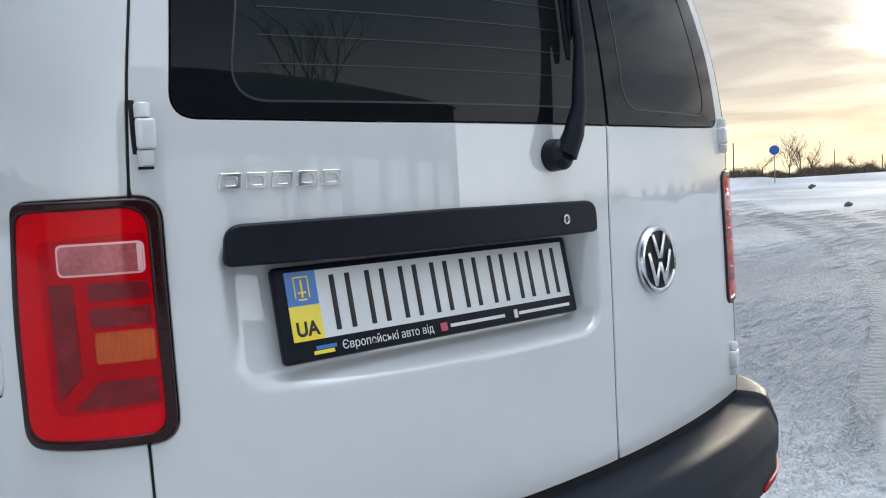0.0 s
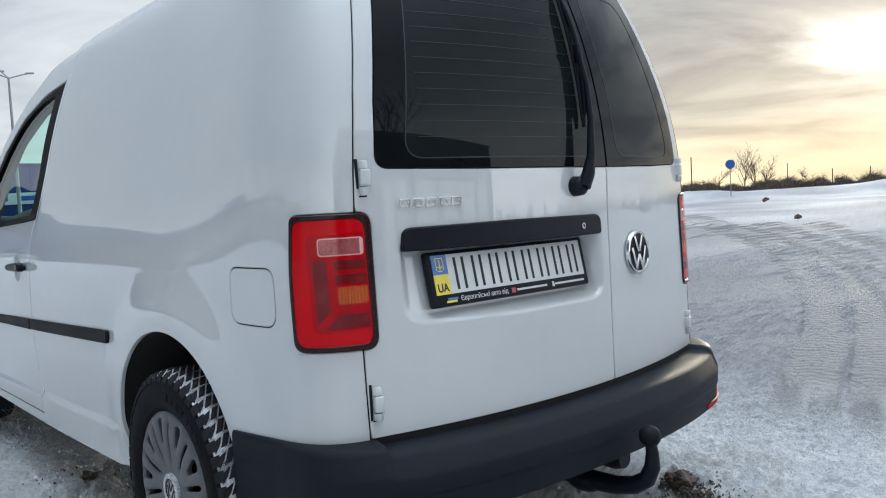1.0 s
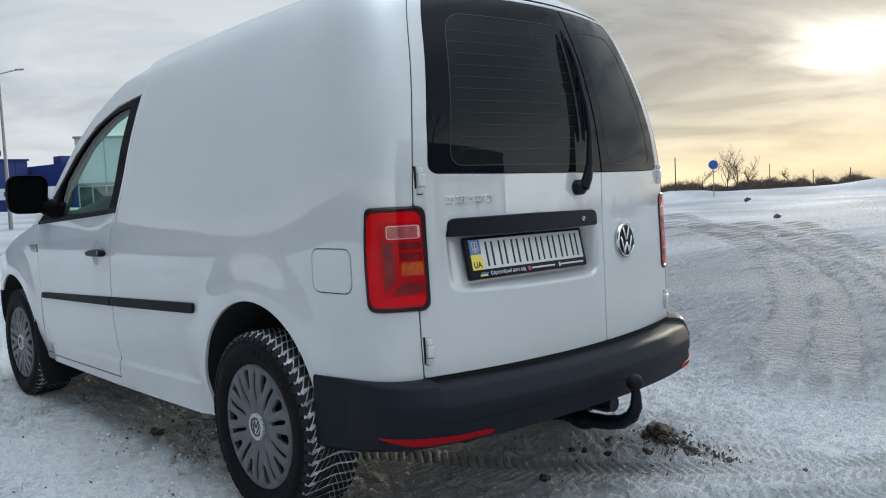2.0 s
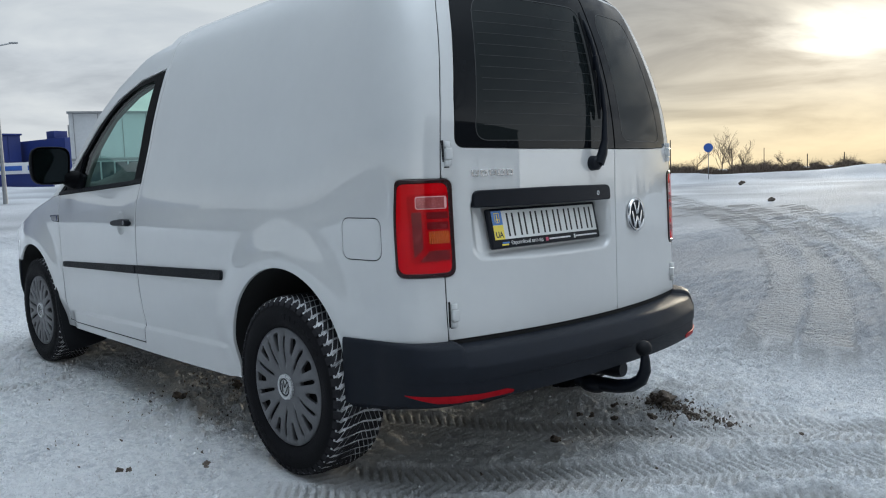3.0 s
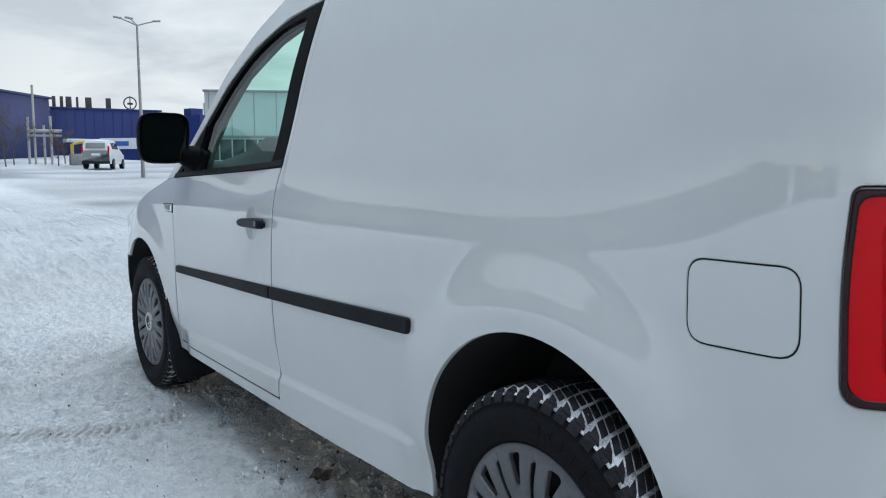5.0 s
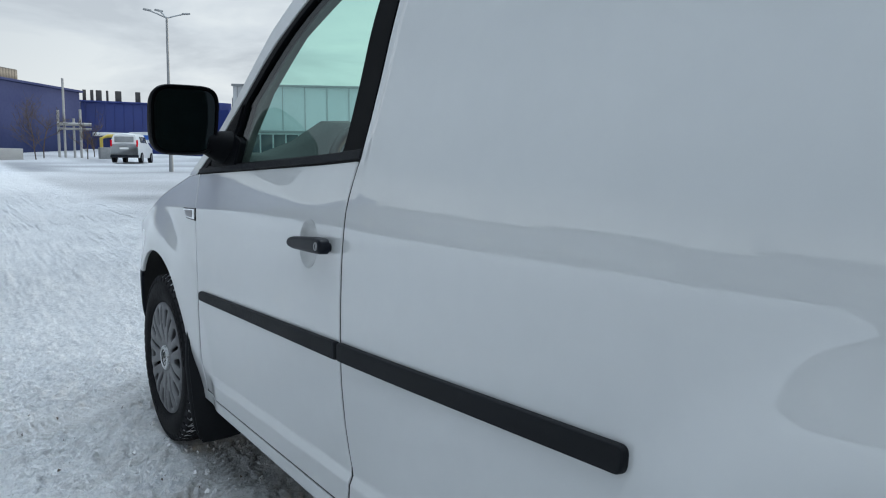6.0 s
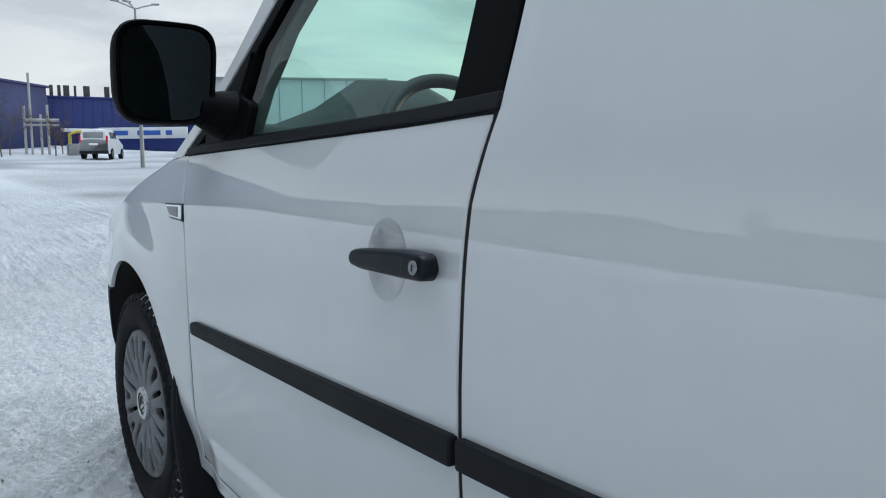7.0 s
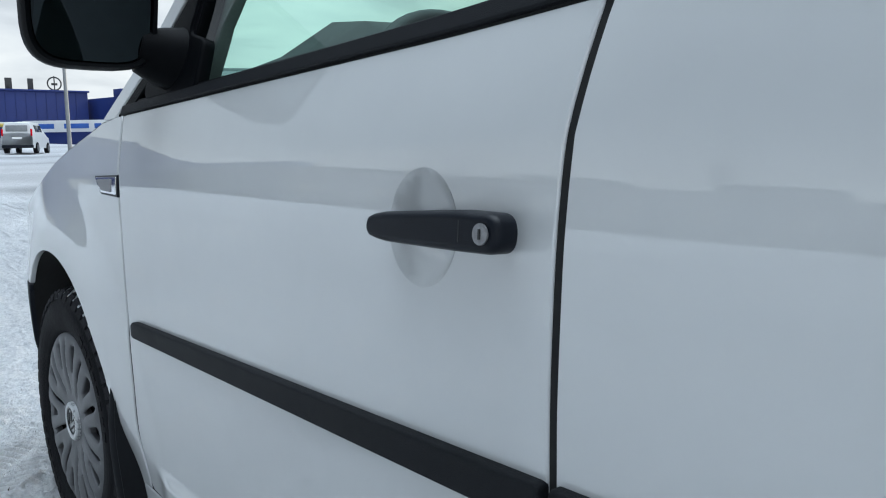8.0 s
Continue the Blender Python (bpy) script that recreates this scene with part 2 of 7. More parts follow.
M_BLUE = surface("blue_ink", (0.02, 0.14, 0.45), (0.03, 0.17, 0.50), 12, 0.35, coat=0.5)
M_YELLOW = surface("yellow_ink", (0.80, 0.62, 0.03), (0.86, 0.68, 0.05), 12, 0.35, coat=0.5)
M_LETTER = surface("white_ink", (0.66, 0.66, 0.66), (0.72, 0.72, 0.72), 12, 0.4)
M_PINK = surface("pink_ink", (0.50, 0.06, 0.14), (0.60, 0.10, 0.14), 30, 0.4)

# ---- mesh helpers ----


def finish(name, me, material, parent=None, label="", smooth=None):
    ob = new(name, me)
    me.materials.append(material)
    if smooth is not None:
        me.shade_smooth()
        me.set_sharp_from_angle(angle=radians(smooth))
    if parent is not None:
        ob.parent = parent
    return tagged(ob, label)


def part(name, bm, material, parent=None, label="", smooth=40):
    """Link a bmesh as one mesh object under a thing or a part."""
    me = bpy.data.meshes.new(name)
    bmesh.ops.recalc_face_normals(bm, faces=bm.faces)
    bm.to_mesh(me)
    bm.free()
    return finish(name, me, material, parent, label, smooth)


def thing(name, label, category, group="", kind="", at=(0, 0, 0)):
    ob = new(name)
    ob.location = at
    ob.empty_display_size = 0.1
    return tagged(ob, label, category, group, kind)


def slab(sx, sy, sz, m=None, bevel=0.0, seg=2):
    """A box of the given size round the origin, with rounded edges, moved by m."""
    bm = bmesh.new()
    bmesh.ops.create_cube(bm, size=1)
    bmesh.ops.scale(bm, vec=(sx, sy, sz), verts=bm.verts)
    if bevel:
        bmesh.ops.bevel(bm, geom=bm.edges[:], offset=bevel, segments=seg, affect="EDGES", profile=0.5)
    if m is not None:
        bmesh.ops.transform(bm, matrix=m, verts=bm.verts)
    return bm


def joined(*bms):
    out = bmesh.new()
    for b in bms:
        me = bpy.data.meshes.new("tmp")
        b.to_mesh(me)
        b.free()
        out.from_mesh(me)
        bpy.data.meshes.remove(me)
    return out


def tube(points, radii, seg=12, cap=True):
    """A round bar along points."""
    bm = bmesh.new()
    pts = [Vector(p) for p in points]
    if isinstance(radii, (int, float)):
        radii = [radii] * len(pts)
    rings = []
    side = None
    for i, p in enumerate(pts):
        d = (pts[min(i + 1, len(pts) - 1)] - pts[max(i - 1, 0)]).normalized()
        if side is None:
            side = d.orthogonal().normalized()
        side = (side - d * side.dot(d)).normalized()
        up = d.cross(side)
        rings.append([bm.verts.new(p + radii[i] * (math.cos(a) * side + math.sin(a) * up)) for a in (2 * math.pi * k / seg for k in range(seg))])
    for a, b in zip(rings, rings[1:]):
        for k in range(seg):
            bm.faces.new((a[k], a[(k + 1) % seg], b[(k + 1) % seg], b[k]))
    if cap:
        bm.faces.new(rings[0][::-1])
        bm.faces.new(rings[-1])
    return bm


def revolve(profile, seg=64, m=None):
    """A solid of revolution round the x axis; profile: (x, radius) pairs."""
    bm = bmesh.new()
    rings = []
    for x, r in profile:
        if r < 1e-6:
            rings.append([bm.verts.new((x, 0, 0))])
        else:
            rings.append([bm.verts.new((x, r * math.cos(a), r * math.sin(a))) for a in (2 * math.pi * k / seg for k in range(seg))])
    for a, b in zip(rings, rings[1:]):
        for k in range(seg):
            q = (k + 1) % seg
            if len(a) == 1 and len(b) == 1:
                continue
            if len(a) == 1:
                bm.faces.new((a[0], b[q], b[k]))
            elif len(b) == 1:
                bm.faces.new((a[k], a[q], b[0]))
            else:
                bm.faces.new((a[k], a[q], b[q], b[k]))
    if m is not None:
        bmesh.ops.transform(bm, matrix=m, verts=bm.verts)
    return bm


def sheet(P, thick=0.0):
    """A bmesh grid over an (n, m, 3) array; thick turns it into a solid by pushing a copy along the normals."""
    bm = bmesh.new()
    n, m = P.shape[:2]
    vs = [[bm.verts.new(P[i, j]) for j in range(m)] for i in range(n)]
    for i in range(n - 1):
        for j in range(m - 1):
            bm.faces.new((vs[i][j], vs[i + 1][j], vs[i + 1][j + 1], vs[i][j + 1]))
    if thick:
        bm.normal_update()
        bmesh.ops.solidify(bm, geom=bm.faces[:], thickness=thick)
    return bm


def pchip(xs, ys):
    """A smooth curve through knots that does not overshoot."""
    xs, ys = np.array(xs, float), np.array(ys, float)
    h = np.diff(xs)
    d = np.diff(ys) / h
    m = np.zeros(len(xs))
    m[0], m[-1] = d[0], d[-1]
    for i in range(1, len(xs) - 1):
        if d[i - 1] * d[i] > 0:
            w1, w2 = 2 * h[i] + h[i - 1], h[i] + 2 * h[i - 1]
            m[i] = (w1 + w2) / (w1 / d[i - 1] + w2 / d[i])

    def f(x):
        x = np.clip(np.asarray(x, float), xs[0], xs[-1])
        i = np.clip(np.searchsorted(xs, x) - 1, 0, len(xs) - 2)
        t = (x - xs[i]) / h[i]
        return (1 + 2 * t) * (1 - t) ** 2 * ys[i] + t * (1 - t) ** 2 * h[i] * m[i] + t * t * (3 - 2 * t) * ys[i + 1] + t * t * (t - 1) * h[i] * m[i + 1]

    return f


def step01(x):
    x = np.clip(x, 0, 1)
    return x * x * (3 - 2 * x)


# ---- the van's body surface: u runs along the flank (u = y) and round the tail, v up the section (v = z to the cant rail) ----
half = pchip([-0.6, -0.45, -0.3, 0, 0.5, 1.2, 2.2, 2.7, 3.0, 3.25, 3.42], [0.752, 0.760, 0.767, 0.783, 0.799, 0.814, 0.813, 0.815, 0.80, 0.76, 0.66])
inset_v = pchip([0.15, 0.33, 0.5, 0.6, 0.7, 0.8, 0.88, 0.94, 0.99, 1.04, 1.12, 1.2, 1.35, 1.524, 1.62, 1.67, 1.74, 1.87, 2.07, 2.32],
                [0.034, 0.020, 0.006, 0.0005, 0.0006, 0.0025, 0.0065, 0.0125, 0.0210, 0.0335, 0.0555, 0.0765, 0.113, 0.1635, 0.20, 0.225, 0.275, 0.39, 0.58, 0.80])
height_v = pchip([0.15, 0.5, 1.0, 1.5, 1.56, 1.62, 1.67, 1.74, 1.87, 2.07, 2.32], [0.15, 0.5, 1.0, 1.5, 1.56, 1.62, 1.663, 1.715, 1.765, 1.79, 1.80])
lean_v = pchip([0.15, 0.5, 0.6, 0.85, 1.07, 1.2, 1.3, 1.42, 1.55, 1.62, 1.67, 1.74, 1.87, 2.07, 2.32], [-0.006, -0.006, -0.004, 0.002, 0.0105, 0.020, 0.036, 0.066, 0.110, 0.138, 0.165, 0.225, 0.34, 0.52, 0.70])
inset_tail = pchip([0.15, 0.5, 0.8, 1.0, 1.1, 1.25, 1.42, 1.56, 1.62, 1.67, 1.74, 1.87, 2.07, 2.32], [0.01, 0.002, 0, 0.002, 0.008, 0.032, 0.070, 0.112, 0.14, 0.17, 0.225, 0.36, 0.57, 0.80])
YC = -0.40


def tail_outline():
    p0 = np.array([-half(YC), YC])
    p3 = np.array([-0.62, -0.715 + 0.24 * 0.62 ** 2])
    d3 = np.array([1, -0.2976]) / math.hypot(1, 0.2976)
    p1, p2 = p0 + np.array([0.012, -0.14]), p3 - d3 * 0.10
    t = np.linspace(0, 1, 60)[:, None]
    c = (1 - t) ** 3 * p0 + 3 * t * (1 - t) ** 2 * p1 + 3 * t * t * (1 - t) * p2 + t ** 3 * p3
    x = np.linspace(-0.62, 0, 80)[1:]
    return np.r_[c, np.c_[x, -0.715 + 0.24 * x * x]]


TAIL = tail_outline()
ARC = np.r_[0, np.cumsum(np.linalg.norm(np.diff(TAIL, axis=0), axis=1))]
UMID = YC - ARC[-1]


def ux(x):
    """u of a place on the tail at x."""
    return float(YC - np.interp(x, TAIL[:, 0], ARC)) if x <= 0 else float(2 * UMID - YC + np.interp(-x, TAIL[:, 0], ARC))


def base(u):
    u = np.asarray(u, float)
    m = np.where(u < UMID, -1.0, 1.0)
    u = np.where(u < UMID, 2 * UMID - u, u)
    a = YC - u
    x = np.where(a <= 0, -half(np.maximum(u, YC)), np.interp(a, ARC, TAIL[:, 0]))
    return x * m, np.where(a <= 0, u, np.interp(a, ARC, TAIL[:, 1]))


REAR_ARCH, FRONT_ARCH = (0.045, 0.373, 0.342), (2.72, 0.306, 0.40)
RECESS = (-0.783, -1.394, 0.757, 0.942)


def crease(u):
    """Height of the shoulder crease along the door and fender."""
    return np.interp(u, [1.27, 1.57, 2.10, 2.9], [0.929, 0.917, 0.890, 0.86])


def fold_points():
    """Extra mesh points along the folds of the flank."""
    out = []
    for u in np.arange(1.12, 2.95, 0.014):
        out += [(u, float(crease(u)) + d) for d in (-0.012, -0.005, 0, 0.005, 0.012)]
    for v in np.arange(0.92, 1.62, 0.016):
        e = float(np.interp(v, [0.9, 1.1, 1.3, 1.55], [1.150, 1.140, 1.125, 1.085]))
        out += [(e + d, v) for d in (-0.004, 0.004, 0.012, 0.020, 0.029)]
    for u in np.arange(0.42, 2.2, 0.012):
        out += [(u, v) for v in np.arange(0.344, 0.436, 0.006)]
    return np.array(out)


def relief(u, v):
    """Pressed shapes in the panels, metres outwards."""
    u = np.where(u < UMID, 2 * UMID - u, u)
    out = np.zeros_like(u)
    for cy, cz, r in (REAR_ARCH, FRONT_ARCH):
        d = np.hypot(u - cy, np.maximum(v - cz, 0) + 0.35 * np.minimum(v - cz, 0))
        out = out + 0.018 * (1 - step01((d - r - 0.014) / 0.165)) * (u > -0.9) * step01((v - 0.30) / 0.14)
    # ledge low on the door and flank, where the sill stands proud
    lv = np.interp(u, [0.45, 1.2, 2.16], [0.390, 0.382, 0.361])
    out = out + 0.013 * (1 - step01((v - lv + 0.010) / 0.020)) * step01((u - 0.42) / 0.045) * (1 - step01((u - 2.10) / 0.10))
    # raised cargo panel behind the door
    out = out + 0.0045 * (1 - step01((u - np.interp(v, [0.9, 1.1, 1.3, 1.55], [1.150, 1.140, 1.125, 1.085])) / 0.028)) * step01((v - 0.92) / 0.22)
    # shoulder crease of the door and fender
    w = v - crease(u)
    w = 0.5 * (w + np.sqrt(w * w + 0.004 ** 2))
    out = out - 0.098 * 0.14 * np.tanh(w / 0.14) * step01((u - 1.10) / 0.32) * (1 - step01((v - 1.10) / 0.35))
    return out


def bowl(u, v):
    """Scoop behind the door handle."""
    d = np.hypot((u - 1.383) / 0.050, (v - 0.850) / 0.054)
    return -0.017 * np.clip(1 - d ** 3.4, 0, 1)


def pressed(u, v):
    """Flat-bottomed recess for the plate in the bowed tail door, metres outwards."""
    u1, u0, z0, z1 = RECESS
    cu, cz, hu, hz = (u0 + u1) / 2, (z0 + z1) / 2, abs(u1 - u0) / 2, (z1 - z0) / 2
    qx, qz = np.abs(u - cu) - hu + 0.035, np.abs(v - cz) - hz + 0.035
    d = np.hypot(np.maximum(qx, 0), np.maximum(qz, 0)) + np.minimum(np.maximum(qx, qz), 0) - 0.035
    x, y = base(u)
    floor_y = -0.632 - 0.033 * (x + 0.463) + 0.22 * (v - 0.84)
    return -np.clip(floor_y - y - lean_v(v), 0.006, 0.08) * (1 - step01((d + 0.014) / 0.028))


def place(u, v, mirrored):
    x, y = base(u)
    t = np.clip((0.1 - y) / 0.7, 0, 1)
    w = t * t * (3 - 2 * t)
    x = x * (1 - (inset_v(v) * (1 - w) + inset_tail(v) * w) / 0.82)
    x = np.where(x > 0, x * 1.03, x)
    # the roof drops a little towards the windscreen
    drop = 0.011 * step01((y - 0.35) / 0.85) * step01((v - 1.62) / 0.08)
    return np.stack([-x if mirrored else x, y + lean_v(v) * w, height_v(v) - drop], -1)


def body(u, v, off=0.0, mirrored=False, dent=None):
    """Points and outward normals of the body at (u, v)."""
    u, v = np.asarray(u, float), np.asarray(v, float)

    def raw(a, b):
        e = 1e-3
        p = place(a, b, mirrored)
        n = np.cross(place(a + e, b, mirrored) - place(a - e, b, mirrored), place(a, b + e, mirrored) - place(a, b - e, mirrored))
        n = -n / np.maximum(np.linalg.norm(n, axis=-1, keepdims=True), 1e-12) * (-1 if mirrored else 1)
        o = relief(a, b) + (dent(a, b) if dent else 0)
        return p + n * o[..., None]

    e = 2e-3
    n = np.cross(raw(u + e, v) - raw(u - e, v), raw(u, v + e) - raw(u, v - e))
    n = -n / np.maximum(np.linalg.norm(n, axis=-1, keepdims=True), 1e-12) * (-1 if mirrored else 1)
    return raw(u, v) + n * off, n


# ---- panels cut out of a surface ----


def rounded(corners, n=6):
    """A closed outline with rounded corners: (u, v, radius) each."""
    out = []
    k = len(corners)
    for i in range(k):
        p = np.array(corners[i][:2])
        r = corners[i][2] if len(corners[i]) > 2 else 0
        a, b = np.array(corners[i - 1][:2]), np.array(corners[(i + 1) % k][:2])
        if r <= 0:
            out.append(p)
            continue
        da, db = a - p, b - p
        la, lb = np.linalg.norm(da), np.linalg.norm(db)
        r = min(r, la * 0.49, lb * 0.49)
        s, e = p + da / la * r, p + db / lb * r
        for t in np.linspace(0, 1, n + 1):
            out.append((1 - t) ** 2 * s + 2 * t * (1 - t) * p + t * t * e)
    return np.array(out)


def dense(poly, gap):
    out = []
    for a, b in zip(poly, np.roll(poly, -1, axis=0)):
        n = max(1, int(math.ceil(np.linalg.norm(b - a) / gap)))
        out += [a + (b - a) * t / n for t in range(n)]
    out = np.array(out)
    keep = np.linalg.norm(out - np.roll(out, 1, axis=0), axis=1) > 1e-5
    return out[keep]


def area(poly):
    x, y = poly[:, 0], poly[:, 1]
    return 0.5 * np.sum(x * np.roll(y, -1) - y * np.roll(x, -1))


def shrink(poly, d):
    """Move a closed outline inwards by d (outwards where d is negative)."""
    p = np.array(poly, float)
    if area(p) < 0:
        p = p[::-1]
    t = np.roll(p, -1, axis=0) - p
    t /= np.maximum(np.linalg.norm(t, axis=1, keepdims=True), 1e-9)
    n = np.c_[-t[:, 1], t[:, 0]]
    m = n + np.roll(n, 1, axis=0)
    l = np.maximum((m ** 2).sum(1, keepdims=True) / 2, 0.5)
    return p + m / l * d


def within(pts, poly):
    x, y = pts[:, 0], pts[:, 1]
    inside = np.zeros(len(pts), bool)
    for (x1, y1), (x2, y2) in zip(poly, np.roll(poly, -1, axis=0)):
        c = ((y1 > y) != (y2 > y)) & (x < (x2 - x1) * (y - y1) / (y2 - y1 + 1e-15) + x1)
        inside ^= c
    return inside


def cut(poly, holes=(), step=0.03, extra=None):
    """Triangles that fill an outline with holes."""
    loops = [dense(np.array(l, float), step * 0.8) for l in (poly, *holes)]
    pts, edges = [], []
    for l in loops:
        s = len(pts)
        pts += list(l)
        edges += [(s + i, s + (i + 1) % len(l)) for i in range(len(l))]
    lo, hi = np.min(loops[0], axis=0), np.max(loops[0], axis=0)
    gx, gy = np.meshgrid(np.arange(lo[0] + step / 2, hi[0], step), np.arange(lo[1] + step / 2, hi[1], step))
    gx = gx + (np.arange(gx.shape[0]) % 2)[:, None] * step / 2
    g = np.c_[gx.ravel(), gy.ravel()]
    if extra is not None:
        g = np.r_[g, extra]
    ok = within(g, loops[0])
    for h in loops[1:]:
        ok &= ~within(g, h)
    g = g[ok]
    rim = np.array(pts)
    if len(g):
        far = np.array([np.min((rim[:, 0] - a) ** 2 + (rim[:, 1] - b) ** 2) for a, b in g]) > (0.3 * step if extra is not None else 0.45 * step) ** 2
        g = g[far]
    every = [Vector(p) for p in pts] + [Vector(p) for p in g]
    vs, _, fs, *_ = geometry.delaunay_2d_cdt(every, edges, [], 0, 1e-7)
    v = np.array([(p.x, p.y) for p in vs])
    f = np.array([t for t in fs if len(t) == 3])
    c = v[f].mean(1)
    ok = within(c, loops[0])
    for h in loops[1:]:
        ok &= ~within(c, h)
    f = f[ok]
    a2 = np.cross(v[f[:, 1]] - v[f[:, 0]], v[f[:, 2]] - v[f[:, 0]])
    f = np.where((a2 < 0)[:, None], f[:, ::-1], f)
    return v, f[np.abs(a2) > 1e-9]


def panel(name, poly, material, parent, holes=(), step=0.03, off=0.0, thick=0.012, mirrored=False, dent=None, label="", roll=0.003, surf=None, extra=None):
    """A pressed sheet with turned-in edges, cut from the body surface, with the surface's own normals."""
    if thick > 0:
        r = min(roll, thick * 0.5) * 0.8
        poly, holes = shrink(poly, r), [shrink(h, -r) for h in holes]
    v2, tri = cut(poly, holes, step, extra)
    P, N = (surf or body)(v2[:, 0], v2[:, 1], off, mirrored, dent) if surf is None else surf(v2[:, 0], v2[:, 1], off)
    # face winding after the normals
    g = np.cross(P[tri[:, 1]] - P[tri[:, 0]], P[tri[:, 2]] - P[tri[:, 0]])
    if (g * N[tri].sum(1)).sum() < 0:
        tri = tri[:, ::-1]
    e = np.r_[tri[:, [0, 1]], tri[:, [1, 2]], tri[:, [2, 0]]]
    key = {}
    for a, b in e:
        key[(min(a, b), max(a, b))] = key.get((min(a, b), max(a, b)), 0) + 1
    rim = [(a, b) for a, b in e if key[(min(a, b), max(a, b))] == 1]
    ids = {}
    out = {}
    for a, b in rim:
        d = P[b] - P[a]
        o = np.cross(d, N[a])
        o /= max(np.linalg.norm(o), 1e-12)
        for i in (a, b):
            out[i] = out.get(i, 0) + o
    n0 = len(P)
    V, NN, F = [P], [N], [list(map(int, t)) for t in tri]
    if thick > 0:
        order = sorted(out)
        for k, i in enumerate(order):
            ids[i] = k
        O = np.array([out[i] / max(np.linalg.norm(out[i]), 1e-12) for i in order])
        B, BN = P[order], N[order]
        r = min(roll, thick * 0.5)
        for depth, grow, w in ((r * 0.4, r * 0.55, 0.5), (r, r * 0.8, 0.12), (thick, r * 0.8, 0.0)):
            V.append(B - BN * depth + O * grow)
            q = BN * w + O * (1 - w)
            NN.append(q / np.linalg.norm(q, axis=1, keepdims=True))
        m = len(order)
        for a, b in rim:
            ia, ib = ids[a], ids[b]
            chain_a, chain_b = [int(a), n0 + ia, n0 + m + ia, n0 + 2 * m + ia], [int(b), n0 + ib, n0 + m + ib, n0 + 2 * m + ib]
            for k in range(3):
                F.append([chain_a[k], chain_a[k + 1], chain_b[k + 1], chain_b[k]])
    V, NN = np.concatenate(V), np.concatenate(NN)
    me = bpy.data.meshes.new(name)
    me.from_pydata([tuple(map(float, p)) for p in V], [], F)
    me.shade_smooth()
    me.normals_split_custom_set_from_vertices([tuple(map(float, p)) for p in NN])
    return finish(name, me, material, parent, label)


def tail_u(pts):
    """An outline on the tail given by (x, z[, radius]) turned into (u, z[, radius])."""
    return [(ux(p[0]), *p[1:]) for p in pts]

# ---- the parked van ----
van = thing("delivery_van", "clean white panel van with dark plastic bumper parked on packed snow", "van")
GAP = 0.0026
SPLIT = [(-1.429, 0.517), (-1.436, 0.76), (-1.441, 0.92), (-1.448, 1.085), (-1.445, 1.23), (-1.448, 1.445), (-1.443, 1.662)]
HINGE_U = pchip([0.5, 0.7, 1.0, 1.11, 1.25, 1.34, 1.45, 1.58, 1.7], [-0.676, -0.675, -0.677, -0.679, -0.680, -0.685, -0.690, -0.695, -0.70])
DOOR = rounded([(1.1935, 1.033, 0), (1.197, 1.015, 0.02), (1.206, 0.972, 0.02), (1.214, 0.93, 0.03), (1.218, 0.85, 0.1), (1.221, 0.72, 0.1), (1.221, 0.62, 0.1), (1.2145, 0.49, 0.05), (1.203, 0.42, 0.05), (1.190, 0.372, 0.02), (1.201, 0.335, 0.01), (1.200, 0.310, 0.012),
                (2.240, 0.302, 0.03), (2.236, 0.50, 0.1), (2.250, 0.80, 0.1), (2.277, 0.965, 0.03), (2.287, 0.992, 0)])
FRAME = rounded([(1.186, 1.040, 0), (1.188, 1.15, 0.03), (1.182, 1.27, 0.05), (1.167, 1.40, 0.05), (1.148, 1.535, 0.012), (1.40, 1.512, 0.1), (1.64, 1.445, 0.15), (1.87, 1.325, 0.15), (2.05, 1.195, 0.1), (2.20, 1.075, 0.05), (2.318, 0.990, 0.006)])
WINDOW = rounded([(1.287, 1.050, 0.01), (1.287, 1.15, 0.03), (1.278, 1.28, 0.05), (1.234, 1.498, 0.03), (1.42, 1.488, 0.1), (1.64, 1.424, 0.15), (1.84, 1.312, 0.15), (1.998, 1.198, 0.01), (2.042, 1.024, 0.01)])
QUARTER = rounded([(2.098, 1.018, 0.008), (2.070, 1.134, 0.008), (2.245, 1.005, 0.01)])
FUEL = rounded([(-0.297, 0.762, 0.035), (-0.474, 0.762, 0.035), (-0.474, 0.891, 0.03), (-0.297, 0.891, 0.03)])
LAMP = rounded([(-0.526, 0.711, 0.03), (-0.711, 0.710, 0.03), (-0.711, 1.003, 0.03), (-0.536, 1.003, 0.016), (-0.524, 0.88, 0.1)], 8)


def circle_arc(c, a0, a1, n=28):
    cy, cz, r = c
    return [(cy + r * math.cos(radians(a)), cz + r * math.sin(radians(a))) for a in np.linspace(a0, a1, n)]


